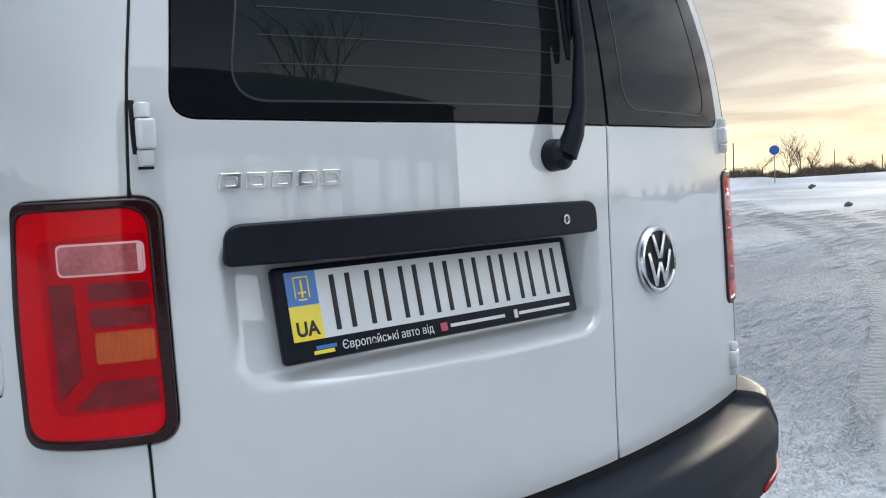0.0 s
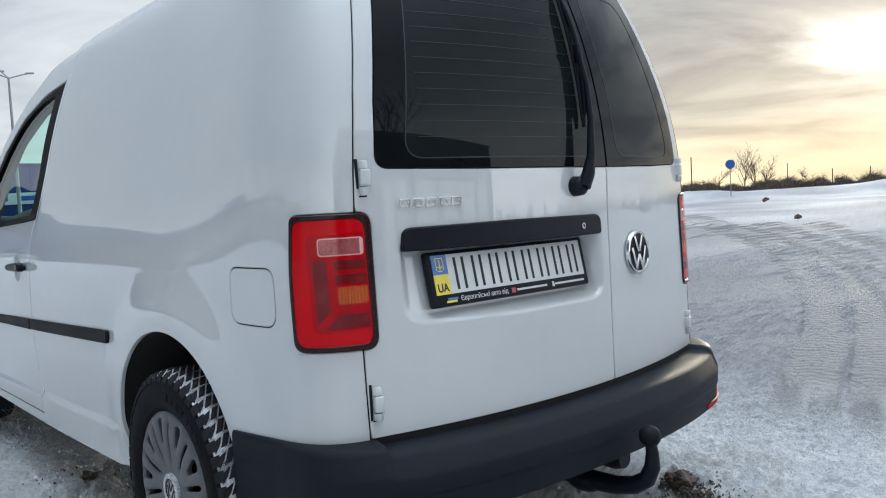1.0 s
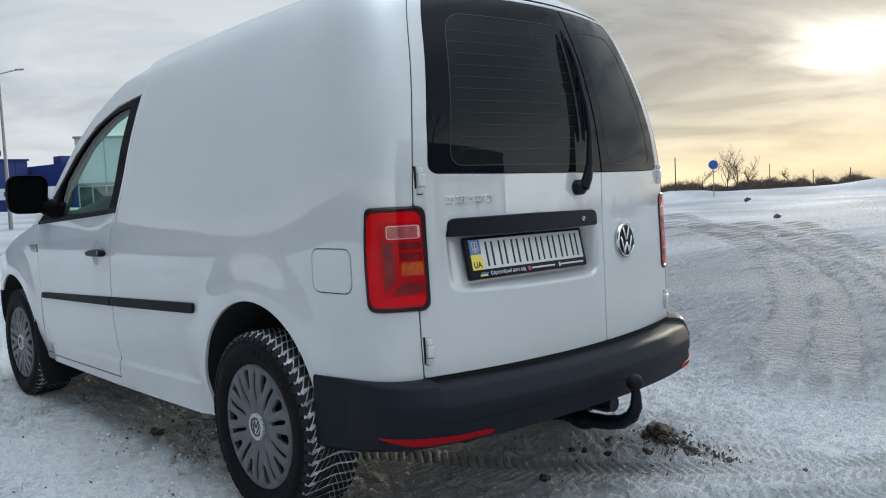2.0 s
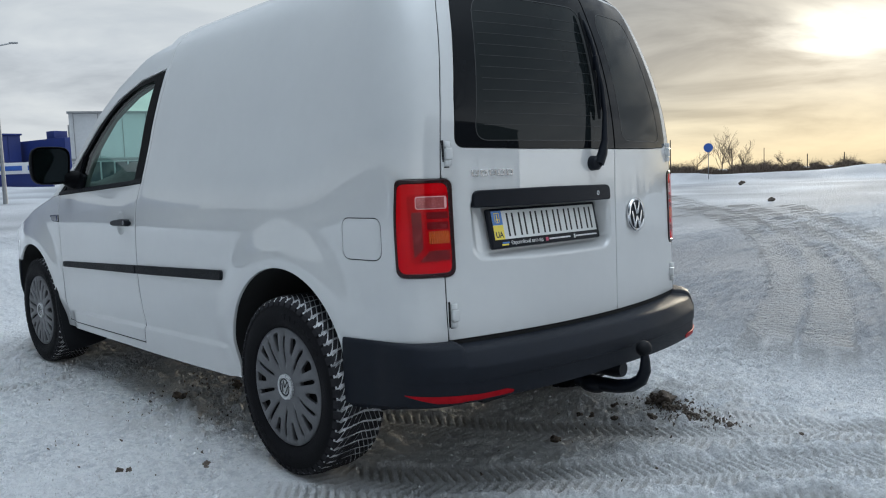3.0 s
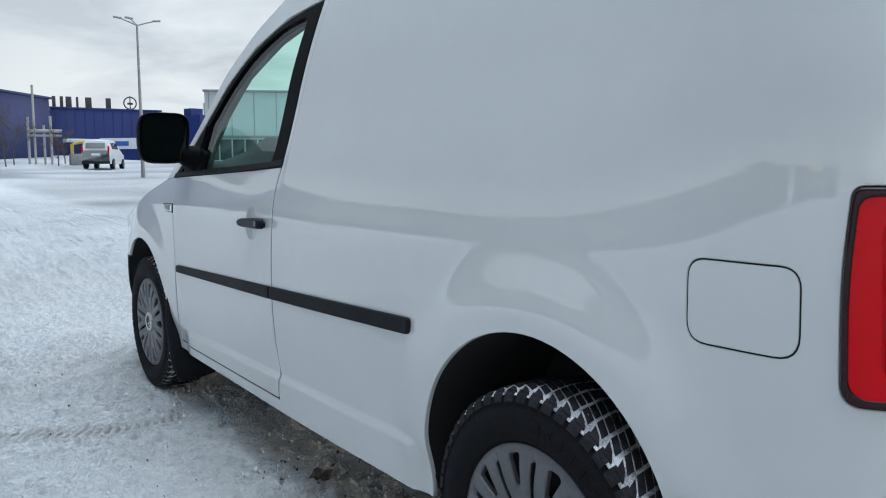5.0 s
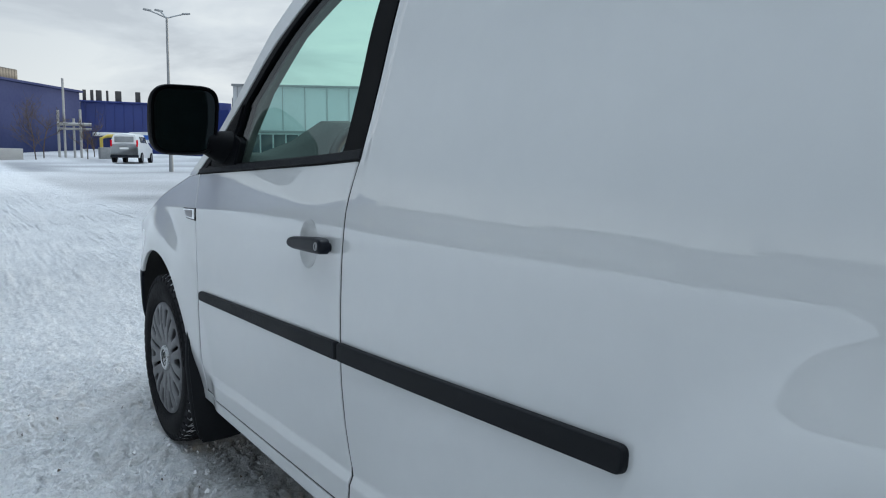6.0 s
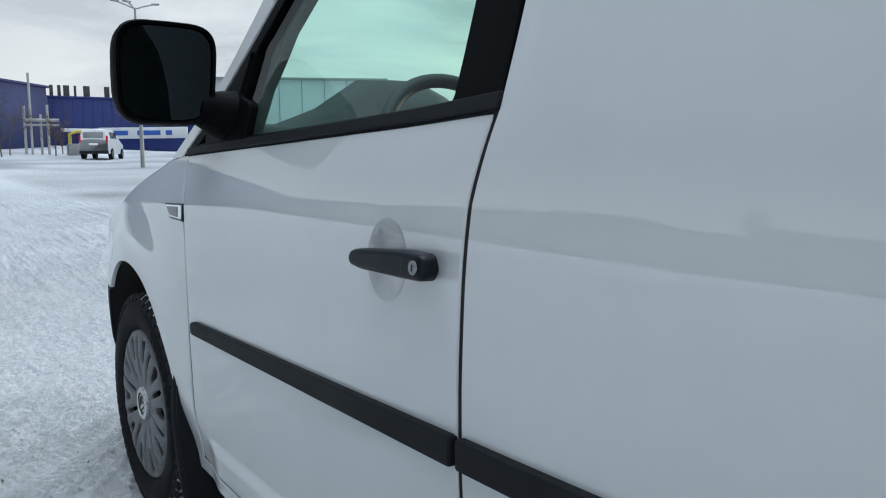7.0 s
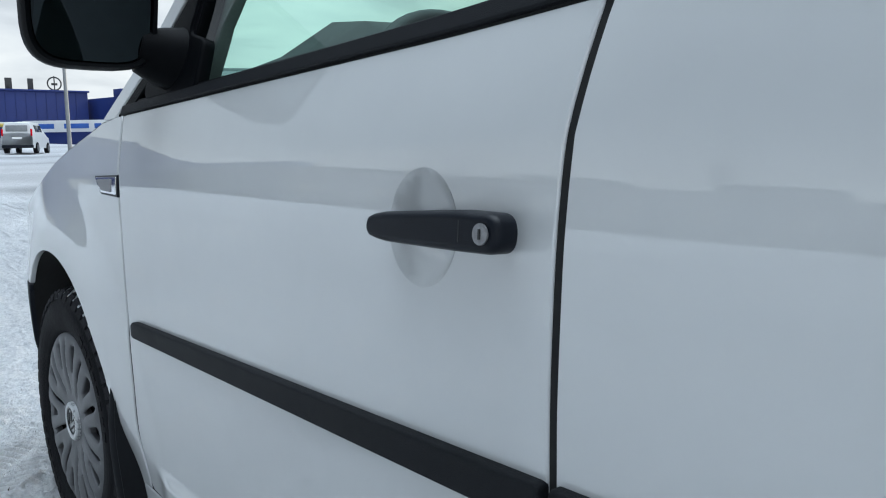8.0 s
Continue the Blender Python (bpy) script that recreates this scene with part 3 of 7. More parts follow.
def flank_outline():
    """Cargo flank, rocker and roof pillar in one pressing."""
    p = [(2.325, 0.268), (2.325, 0.2995), (1.194, 0.3075), (1.194, 0.335), (1.184, 0.372), (1.197, 0.42), (1.2085, 0.49), (1.215, 0.62), (1.215, 0.72), (1.212, 0.85), (1.208, 0.93), (1.200, 0.972), (1.191, 1.015), (1.186, 1.036), (1.182, 1.15), (1.176, 1.27), (1.161, 1.40), (1.142, 1.541)]
    p += [(1.40, 1.518), (1.64, 1.451), (1.87, 1.331), (2.05, 1.201), (2.20, 1.081), (2.330, 0.985), (2.40, 0.985)]
    p += [(2.216, 1.118), (2.064, 1.244), (1.886, 1.384), (1.668, 1.515), (1.42, 1.622), (1.20, 1.682), (1.18, 1.95)] + [(float(HINGE_U(1.6765)) + 0.0016, v) for v in (1.95, 1.86, 1.77)]
    p += [(float(HINGE_U(v)) + 0.0016, v) for v in np.linspace(1.6765, 0.512, 20)]
    p += [(-0.503, 0.514), (-0.30, 0.509)]
    a = math.degrees(math.acos(max(-1, (-0.288 - REAR_ARCH[0]) / REAR_ARCH[2])))
    p += circle_arc(REAR_ARCH, a, 0, 40)
    p += [(0.388, 0.34), (0.391, 0.268)]
    return np.array(p)


def build_shell(mirrored):
    """One side of the shell."""
    folds = fold_points()
    panel("side_panel", flank_outline(), M_PAINT, van, holes=[shrink(FUEL, -0.0012), LAMP], step=0.028, mirrored=mirrored, extra=folds)
    panel("fuel_flap", shrink(FUEL, 0.0012), M_PAINT, van, step=0.02, mirrored=mirrored)
    scoop = np.array([(1.383 + 0.050 * math.cos(t), 0.850 + 0.054 * math.sin(t)) for t in np.linspace(0, 2 * math.pi, 49)[:-1]])
    door = panel("door", shrink(DOOR, GAP), M_PAINT, van, holes=[shrink(scoop, 0.0012)], step=0.02, mirrored=mirrored, extra=folds)
    panel("handle_scoop", scoop, M_PAINT, door, step=0.006, off=-0.0006, thick=0, mirrored=mirrored, dent=bowl)
    for o in (DOOR, FUEL):
        panel("seam_backing", shrink(o, -0.022), M_DARK, van, holes=[shrink(o, 0.022)], step=0.03, off=-0.0032, thick=0, mirrored=mirrored)
    wf = panel("window_frame", FRAME, M_JET, door, holes=[WINDOW, QUARTER], step=0.02, off=-0.001, thick=0.03, mirrored=mirrored)
    for nm, o in (("window_glass", shrink(WINDOW, -0.004)), ("quarter_glass", shrink(QUARTER, -0.004))):
        g = panel(nm, o, M_GREEN, door, step=0.035, off=-0.010, thick=0, mirrored=mirrored)
        g.visible_shadow = False
    # weather strip along the sill of the window
    panel("weather_strip", rounded([(1.185, 1.034, 0.003), (1.185, 1.054, 0.003), (2.29, 1.007, 0.003), (2.29, 0.991, 0.003)]), M_TRIM, door, off=0.004, thick=0.012, mirrored=mirrored)
    # fender over the front wheel
    a = math.degrees(math.acos((2.345 - FRONT_ARCH[0]) / FRONT_ARCH[2]))
    f = [(2.243, 0.302), (2.242, 0.50), (2.256, 0.80), (2.283, 0.965), (2.293, 0.990), (2.40, 0.980), (2.50, 0.955), (2.60, 0.932), (2.72, 0.900), (2.82, 0.865), (3.10, 0.79), (3.30, 0.735), (3.41, 0.68), (3.41, 0.62), (3.06, 0.60)]
    f += circle_arc(FRONT_ARCH, 47, a, 40) + [(2.328, 0.296)]
    panel("fender", np.array(f), M_PAINT, van, step=0.022, mirrored=mirrored, extra=folds)
    b = [(3.41, 0.615), (3.065, 0.594)] + circle_arc((2.72, 0.306, 0.405), 44, -12, 20) + [(3.41, 0.22)]
    panel("front_bumper_corner", np.array(b), M_BUMPER, van, step=0.03, mirrored=mirrored)
    # rubbing strips on the door and behind it
    for nm, o in (("rubbing_strip", rounded([(1.2232, 0.624, 0.006), (1.2232, 0.662, 0.006), (2.196, 0.631, 0.012), (2.196, 0.602, 0.012)])),
                  ("rubbing_strip", rounded([(0.440, 0.645, 0.018), (0.440, 0.684, 0.012), (1.2130, 0.663, 0.006), (1.2130, 0.625, 0.006)]))):
        panel(nm, o, M_TRIM, door if o[0][0] > 1.215 else van, step=0.02, off=0.012, thick=0.014, roll=0.004, mirrored=mirrored, label="dark grey rubbing strip")
    # side repeater
    rep = panel("side_repeater", rounded([(2.262, 0.842, 0.004), (2.262, 0.883, 0.004), (2.40, 0.879, 0.01), (2.36, 0.845, 0.006)]), M_SATIN, van, step=0.02, off=0.002, thick=0.006, mirrored=mirrored)
    panel("repeater_rim", rounded([(2.268, 0.847, 0.003), (2.268, 0.879, 0.003), (2.39, 0.876, 0.008), (2.355, 0.849, 0.004)]), M_CHROME, rep, step=0.02, off=0.0035, thick=0.002, mirrored=mirrored)
    panel("repeater_lens", rounded([(2.292, 0.851, 0.003), (2.292, 0.875, 0.003), (2.378, 0.872, 0.006), (2.35, 0.853, 0.004)]), M_LOCK, rep, step=0.02, off=0.005, thick=0.002, mirrored=mirrored)
    return door


def build_lamp(mirrored):
    def at(fx, fz):
        return (-0.524 - 0.187 * fx, 1.003 - 0.292 * fz)

    def box(x0, x1, z0, z1, r=0.004):
        return rounded([(*at(x0, z0), r), (*at(x0, z1), r), (*at(x1, z1), r), (*at(x1, z0), r)])

    lens = rounded([(*at(0.112, 0.046), 0.02), (*at(0.056, 0.45), 0.1), (*at(0.066, 0.955), 0.028), (*at(0.922, 0.955), 0.022), (*at(0.905, 0.044), 0.028)], 8)
    lamp = panel("tail_lamp", shrink(LAMP, 0.001), M_BEZEL, van, holes=[shrink(lens, 0.001)], step=0.016, off=0.010, thick=0.03, roll=0.006, mirrored=mirrored, label="red wrap-round tail lamp with dark edge")

    def layer(name, outline, material, off, thick=0.0):
        return panel(name, outline, material, lamp, step=0.014, off=off, thick=thick, mirrored=mirrored)

    layer("red_lens", shrink(lens, -0.003), M_RED, 0.0062)
    layer("light_guide", rounded([(*at(0.25, 0.16), 0.012), (*at(0.27, 0.86), 0.02), (*at(0.93, 0.84), 0.006), (*at(0.90, 0.14), 0.01)], 6), M_RED_MID, 0.0074, 0.002)
    layer("reflector", np.array([at(0.31, 0.335), at(0.325, 0.80), at(0.47, 0.70), at(0.46, 0.335)]), M_RED_DEEP, 0.0080, 0.001)
    layer("reflector", np.array([at(0.40, 0.835), at(0.90, 0.825), at(0.89, 0.725), at(0.57, 0.725)]), M_RED_DEEP, 0.0080, 0.001)
    layer("reflector", box(0.54, 0.89, 0.335, 0.405), M_RED_DEEP, 0.0080, 0.001)
    layer("reflector", box(0.54, 0.89, 0.435, 0.51), M_RED_DEEP, 0.0080, 0.001)
    layer("amber_lens", box(0.56, 0.90, 0.53, 0.655), M_AMBER, 0.0084, 0.001)
    layer("reversing_lamp_rim", box(0.375, 0.880, 0.175, 0.305, 0.008), M_PALE, 0.0080, 0.001)
    layer("reversing_lens", box(0.388, 0.868, 0.184, 0.296, 0.007), M_CLEAR, 0.0088, 0.001)
    layer("lens_rib", box(0.835, 0.866, 0.186, 0.294, 0.001), M_PALE, 0.0094, 0.001)
    layer("lens_cover", shrink(lens, -0.0005), M_COVER_RED, 0.0104).visible_shadow = False
    return lamp


def build_hinge(v, mirrored):
    """A two-leaf strap hinge of the tail door."""
    u = float(HINGE_U(v))
    p, n = body(np.array([u - 0.006]), np.array([v]), 0.0, mirrored)
    p, n = Vector(p[0]), Vector(n[0])
    up = Vector((0, 0, 1))
    side = n.cross(up).normalized() * (-1 if mirrored else 1)
    m = Matrix((side, n, up)).transposed().to_4x4()
    m.translation = p + n * 0.006
    m = m @ pose(-0.004, 0, 0)
    h = part("hinge", slab(0.023, 0.021, 0.036, m @ pose(-0.0105, 0.004, 0), 0.0045, 3), M_PAINT, van, "white painted door hinge")
    for z0, z1 in ((0.0195, 0.0365), (-0.0195, -0.0365)):
        part("hinge_knuckle", tube([m @ Vector((-0.0085, 0.004, z)) for z in (z0, z0 + (z1 - z0) * 0.85, z1)], [0.0098, 0.0098, 0.0078], 16), M_PAINT, h)
    # black slabs stand in for the shadow in the gaps beside and below the knuckles
    part("hinge_gap_shade", slab(0.0065, 0.010, 0.082, m @ pose(0.0030, -0.0102, 0), 0.001), M_DARK, h)
    part("hinge_gap_shade", slab(0.018, 0.010, 0.0035, m @ pose(-0.008, -0.0085, -0.0385), 0.001), M_DARK, h)


def recess_points():
    """Extra mesh points round the edge of the plate recess."""
    u1, u0, z0, z1 = RECESS
    out = []
    for d in (-0.016, -0.011, -0.006, -0.001, 0.004, 0.009, 0.014, 0.019):
        r = 0.035 + d
        loop = rounded([(u1 + d, z0 - d, r), (u0 - d, z0 - d, r), (u0 - d, z1 + d, r), (u1 + d, z1 + d, r)], 8)
        out += list(dense(loop, 0.008))
    return np.array(out)


def build_tail():
    split = SPLIT
    left = [(float(HINGE_U(v)) - 0.0016, v) for v in np.linspace(1.662, 0.517, 24)]
    right = [(2 * UMID - u, v) for u, v in left[::-1]]
    d_left = np.array(left + [(u, 0.517) for u in np.linspace(-0.75, -1.40, 14)] + [(u + 0.0016, v) for u, v in split])
    d_right = np.array([(u - 0.0016, v) for u, v in split[::-1]] + [(u, 0.517) for u in np.linspace(-1.50, 2 * UMID + 0.72, 10)] + right)
    edge = pchip([1.09, 1.16, 1.24, 1.34, 1.45, 1.58, 1.65], [-0.728, -0.729, -0.728, -0.735, -0.743, -0.749, -0.754])
    rise_l = [(float(edge(v)), v, 0) for v in (1.16, 1.24, 1.34, 1.45, 1.58)]
    g_l = rounded([(-0.83, 1.0925, 0), (-0.98, 1.089, 0), (-1.2, 1.0875, 0)] + [(split[3][0] + 0.004, 1.086, 0.004)] + [(u + 0.004, v, 0) for u, v in split[4:6]]
                  + [(split[6][0] + 0.004, 1.645, 0.01), (-1.0, 1.645, 0), (-0.755, 1.645, 0.06)] + rise_l[::-1] + [(-0.728, 1.095, 0.062)], 8)
    g_r = rounded([(split[3][0] - 0.004, 1.086, 0.004), (-1.7, 1.088, 0), (2 * UMID + 0.729, 1.094, 0.03)] + [(2 * UMID - u, v, 0) for u, v, _ in rise_l] + [(2 * UMID + 0.755, 1.645, 0.08), (-1.7, 1.645, 0), (split[6][0] - 0.004, 1.645, 0.01)]
                  + [(u - 0.004, v, 0) for u, v in split[5:3:-1]], 8)
    dl = panel("tail_door", d_left, M_PAINT, van, holes=[shrink(g_l, -0.002), LAMP_CUT], step=0.014, dent=pressed, extra=recess_points(), label="wide left tail door")
    dr = panel("tail_door", d_right, M_PAINT, van, holes=[shrink(g_r, -0.002), LAMP_CUT_R], step=0.022, label="narrow right tail door")
    for o in (d_left, d_right):
        panel("seam_backing", shrink(o, -0.02), M_DARK, van, holes=[shrink(o, 0.02)], step=0.03, off=-0.0032, thick=0)
    for door, g, lo, hi, slope in ((dl, g_l, -0.798, -1.395, -0.034), (dr, g_r, -1.500, 2 * UMID + 0.798, 0.034)):
        l_top, r_top = (lo + slope, hi) if door is dl else (lo, hi + slope)
        inner = rounded([(lo, 1.114, 0.05), (hi, 1.112, 0.05), (r_top, 1.575, 0.07), (l_top, 1.575, 0.07)], 8)
        panel("window_border", g, M_FRIT, door, holes=[inner], step=0.03, off=0.0005, thick=0.006, roll=0.0006)
        pane = panel("window_pane", inner, M_TINT, door, step=0.03, off=0.0, thick=0)
        panel("pane_edge_line", shrink(inner, -0.0016), M_WIRE, pane, holes=[shrink(inner, 0.0012)], step=0.03, off=0.0011, thick=0)
        if door is dl:
            for z in np.arange(1.160, 1.55, 0.036):
                panel("heating_wire", np.array([(lo - 0.035, z), (hi + 0.03, z), (hi + 0.03, z + 0.0014), (lo - 0.035, z + 0.0014)]), M_WIRE, pane, step=0.05, off=0.0009, thick=0)
    for v in (1.074, 0.593):
        build_hinge(v, False)
        build_hinge(v, True)
    # grip bar over the plate
    grip = panel("grip_bar", rounded([(-0.779, 0.911, 0.010), (-1.0, 0.909, 0), (-1.396, 0.910, 0.010), (-1.396, 0.962, 0.030), (-1.1, 0.965, 0), (-0.779, 0.963, 0.044)], 8), M_SATIN, dl, step=0.014, off=0.012, thick=0.034, roll=0.006, label="satin black grip bar")
    p, n = body(np.array([-1.318]), np.array([0.935]), 0.0125)
    m = look(Vector(p[0]), Vector(p[0]) - Vector(n[0]))
    part("lock_ring", revolve([(0.0, 0.0), (0.0, 0.0078), (0.002, 0.0078), (0.003, 0.0062), (0.002, 0.005), (0.002, 0.0)], 28, m @ pose(0, 0, 0, 0, -90, 0)), M_CHROME, grip, "chrome lock barrel")
    part("key_slot", slab(0.0022, 0.009, 0.001, m @ pose(0, 0, 0.0032)), M_INK, grip)
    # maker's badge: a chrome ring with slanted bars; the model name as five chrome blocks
    p, n = body(np.array([-1.570]), np.array([0.846]), 0.002)
    m = look(Vector(p[0]), Vector(p[0]) - Vector(n[0]))
    disc = part("badge", revolve([(0.0, 0.058), (0.004, 0.058), (0.006, 0.05), (0.006, 0.0)], 48, m @ pose(0, 0, 0, 0, -90, 0)), M_SATIN, dr, "round chrome and black badge")
    part("badge_ring", revolve([(0.0, 0.062), (0.005, 0.0625), (0.010, 0.060), (0.011, 0.056), (0.009, 0.052), (0.004, 0.051)], 56, m @ pose(0, 0, 0, 0, -90, 0)), M_CHROME, disc)
    for x, z, a, l in ((-0.012, 0.024, 22, 0.048), (0.012, 0.024, -22, 0.048), (-0.027, -0.014, 20, 0.062), (-0.009, -0.026, -22, 0.045), (0.009, -0.026, 22, 0.045), (0.027, -0.014, -20, 0.062)):
        part("badge_bar", slab(0.0085, l, 0.005, m @ pose(x, z, 0.0085, 0, 0, a), 0.0018), M_CHROME, disc)
    for k in range(5):
        c = -0.793 - 0.0325 * k
        o = rounded([(c + 0.0150, 1.0050, 0.004), (c - 0.0125, 1.0050, 0.004), (c - 0.0150, 1.0260, 0.004), (c + 0.0125, 1.0260, 0.004)])
        hole = rounded([(c + 0.0075, 1.0110, 0.002), (c - 0.0065, 1.0110, 0.002), (c - 0.0080, 1.0200, 0.002), (c + 0.0060, 1.0200, 0.002)])
        panel("name_block", o, M_CHROME, dl, holes=[hole], step=0.006, off=0.004, thick=0.005, roll=0.0018, label="chrome name block")
    build_wiper(dl)
    build_plate(dl)


LAMP_CUT = shrink(LAMP, -0.001)
LAMP_CUT_R = np.array([(2 * UMID - u, v) for u, v in LAMP_CUT])


def tail_point(x, z, off):
    p, n = body(np.array([ux(x)]), np.array([z]), off)
    return Vector(p[0])


def build_wiper(door):
    hub = part("wiper", joined(tube([tail_point(-0.008, 1.036, -0.004), tail_point(-0.008, 1.036, 0.024), tail_point(-0.008, 1.036, 0.034)], [0.026, 0.024, 0.014], 20)), M_SATIN, door, "black tail wiper parked upright")
    arm = [tail_point(-0.008, 1.034, 0.028), tail_point(0.006, 1.066, 0.034), tail_point(0.020, 1.110, 0.036), tail_point(0.034, 1.20, 0.036), tail_point(0.044, 1.29, 0.034), tail_point(0.048, 1.375, 0.030)]
    part("wiper_arm", tube(arm, [0.019, 0.017, 0.012, 0.0085, 0.0075, 0.006], 10), M_SATIN, hub)
    blade = [tail_point(0.034 + 0.030 * t, 1.185 + 0.370 * t, 0.012) for t in np.linspace(0, 1, 14)]
    part("wiper_blade", tube(blade, [0.004] + [0.0068] * 12 + [0.004], 8), M_TRIM, hub)
    spine = [tail_point(0.036 + 0.026 * t, 1.215 + 0.310 * t, 0.020 + 0.010 * math.sin(math.pi * t)) for t in np.linspace(0, 1, 12)]
    part("wiper_spine", tube(spine, [0.003] + [0.0075] * 10 + [0.003], 8), M_SATIN, hub)
    part("blade_clip", slab(0.018, 0.016, 0.05, Matrix.Translation(tail_point(0.049, 1.370, 0.026)), 0.004), M_SATIN, hub)


def writing(name, body_text, size, material, parent, m, width=None, bold=0.0):
    c = bpy.data.curves.new(name, "FONT")
    c.body, c.size, c.extrude, c.align_x, c.align_y = body_text, size, 0.0003, "LEFT", "CENTER"
    c.offset = bold
    tmp = bpy.data.objects.new(name, c)
    scene.collection.objects.link(tmp)
    bpy.context.view_layer.update()
    me = bpy.data.meshes.new_from_object(tmp.evaluated_get(bpy.context.evaluated_depsgraph_get()))
    bpy.data.objects.remove(tmp)
    if width:
        xs = [v.co.x for v in me.vertices]
        me.transform(Matrix.Diagonal((width / (max(xs) - min(xs)), 1, 1, 1)))
    me.transform(m)
    return finish(name, me, material, parent)


def build_plate(door):
    """Dealer's plate in its holder; registration and telephone as plain bars."""
    tl, tr, bl = Vector((-0.466, -0.6365, 0.9010)), Vector((0.060, -0.6535, 0.9000)), Vector((-0.466, -0.6625, 0.7800))
    X = (tr - tl).normalized()
    Y = (tl - bl)
    Y = (Y - X * Y.dot(X)).normalized()
    Z = X.cross(Y)
    m = Matrix((X, Y, Z)).transposed().to_4x4()
    m.translation = (tl + tr) / 2 + (bl - tl) / 2
    w, h = 0.534, 0.1265
    holder = part("plate_holder", slab(w, h, 0.016, m, 0.006, 3), M_SATIN, door, "black plate holder with printed lower strip")

    def flat(name, x0, x1, y0, y1, mat, lift, r=0.0):
        return part(name, slab(x1 - x0, y1 - y0, 0.0012, m @ pose((x0 + x1) / 2, (y0 + y1) / 2, 0.008 + lift), r), mat, holder)

    flat("plate", -0.252, 0.252, -0.036, 0.0545, M_PLATE, 0.0006, 0.0004)
    flat("country_band", -0.252, -0.208, 0.010, 0.0545, M_BLUE, 0.0012)
    flat("country_band", -0.252, -0.208, -0.036, 0.0096, M_YELLOW, 0.0012)
    writing("country_letters", "UA", 0.026, M_INK, holder, m @ pose(-0.2465, -0.0215, 0.0098), 0.033, 0.0008)
    # small emblem: a plain shield outline with a bar in it
    for x in (-0.2405, -0.2205):
        flat("emblem_edge", x - 0.0009, x + 0.0009, 0.0195, 0.047, M_YELLOW, 0.0020)
    flat("emblem_edge", -0.2414, -0.2196, 0.0462, 0.048, M_YELLOW, 0.0022)
    flat("emblem_edge", -0.2365, -0.2245, 0.0165, 0.0185, M_YELLOW, 0.0020)
    flat("emblem_bar", -0.2320, -0.2290, 0.0205, 0.0435, M_YELLOW, 0.0020)
    flat("emblem_bar", -0.2365, -0.2245, 0.0255, 0.0280, M_YELLOW, 0.0022)
    for k in range(8):
        x = -0.190 + 0.0555 * k
        for dx in (0.002, 0.026):
            flat("registration_bar", x + dx, x + dx + 0.0075, -0.028, 0.046, M_INK, 0.0014, 0.0004)
    flat("printed_mark", -0.222, -0.192, -0.0495, -0.0445, M_BLUE, 0.0008)
    flat("printed_mark", -0.226, -0.196, -0.0555, -0.0505, M_YELLOW, 0.0008)
    writing("printed_words", "Європейські авто від", 0.0165, M_LETTER, holder, m @ pose(-0.184, -0.0495, 0.0092), 0.150)
    flat("printed_mark", -0.020, -0.008, -0.0555, -0.0435, M_PINK, 0.0008)
    flat("printed_bar", -0.002, 0.104, -0.0520, -0.0470, M_LETTER, 0.0008)
    flat("printed_mark", 0.124, 0.131, -0.056, -0.043, M_LETTER, 0.0008)
    flat("printed_bar", 0.134, 0.246, -0.0520, -0.0470, M_LETTER, 0.0008)


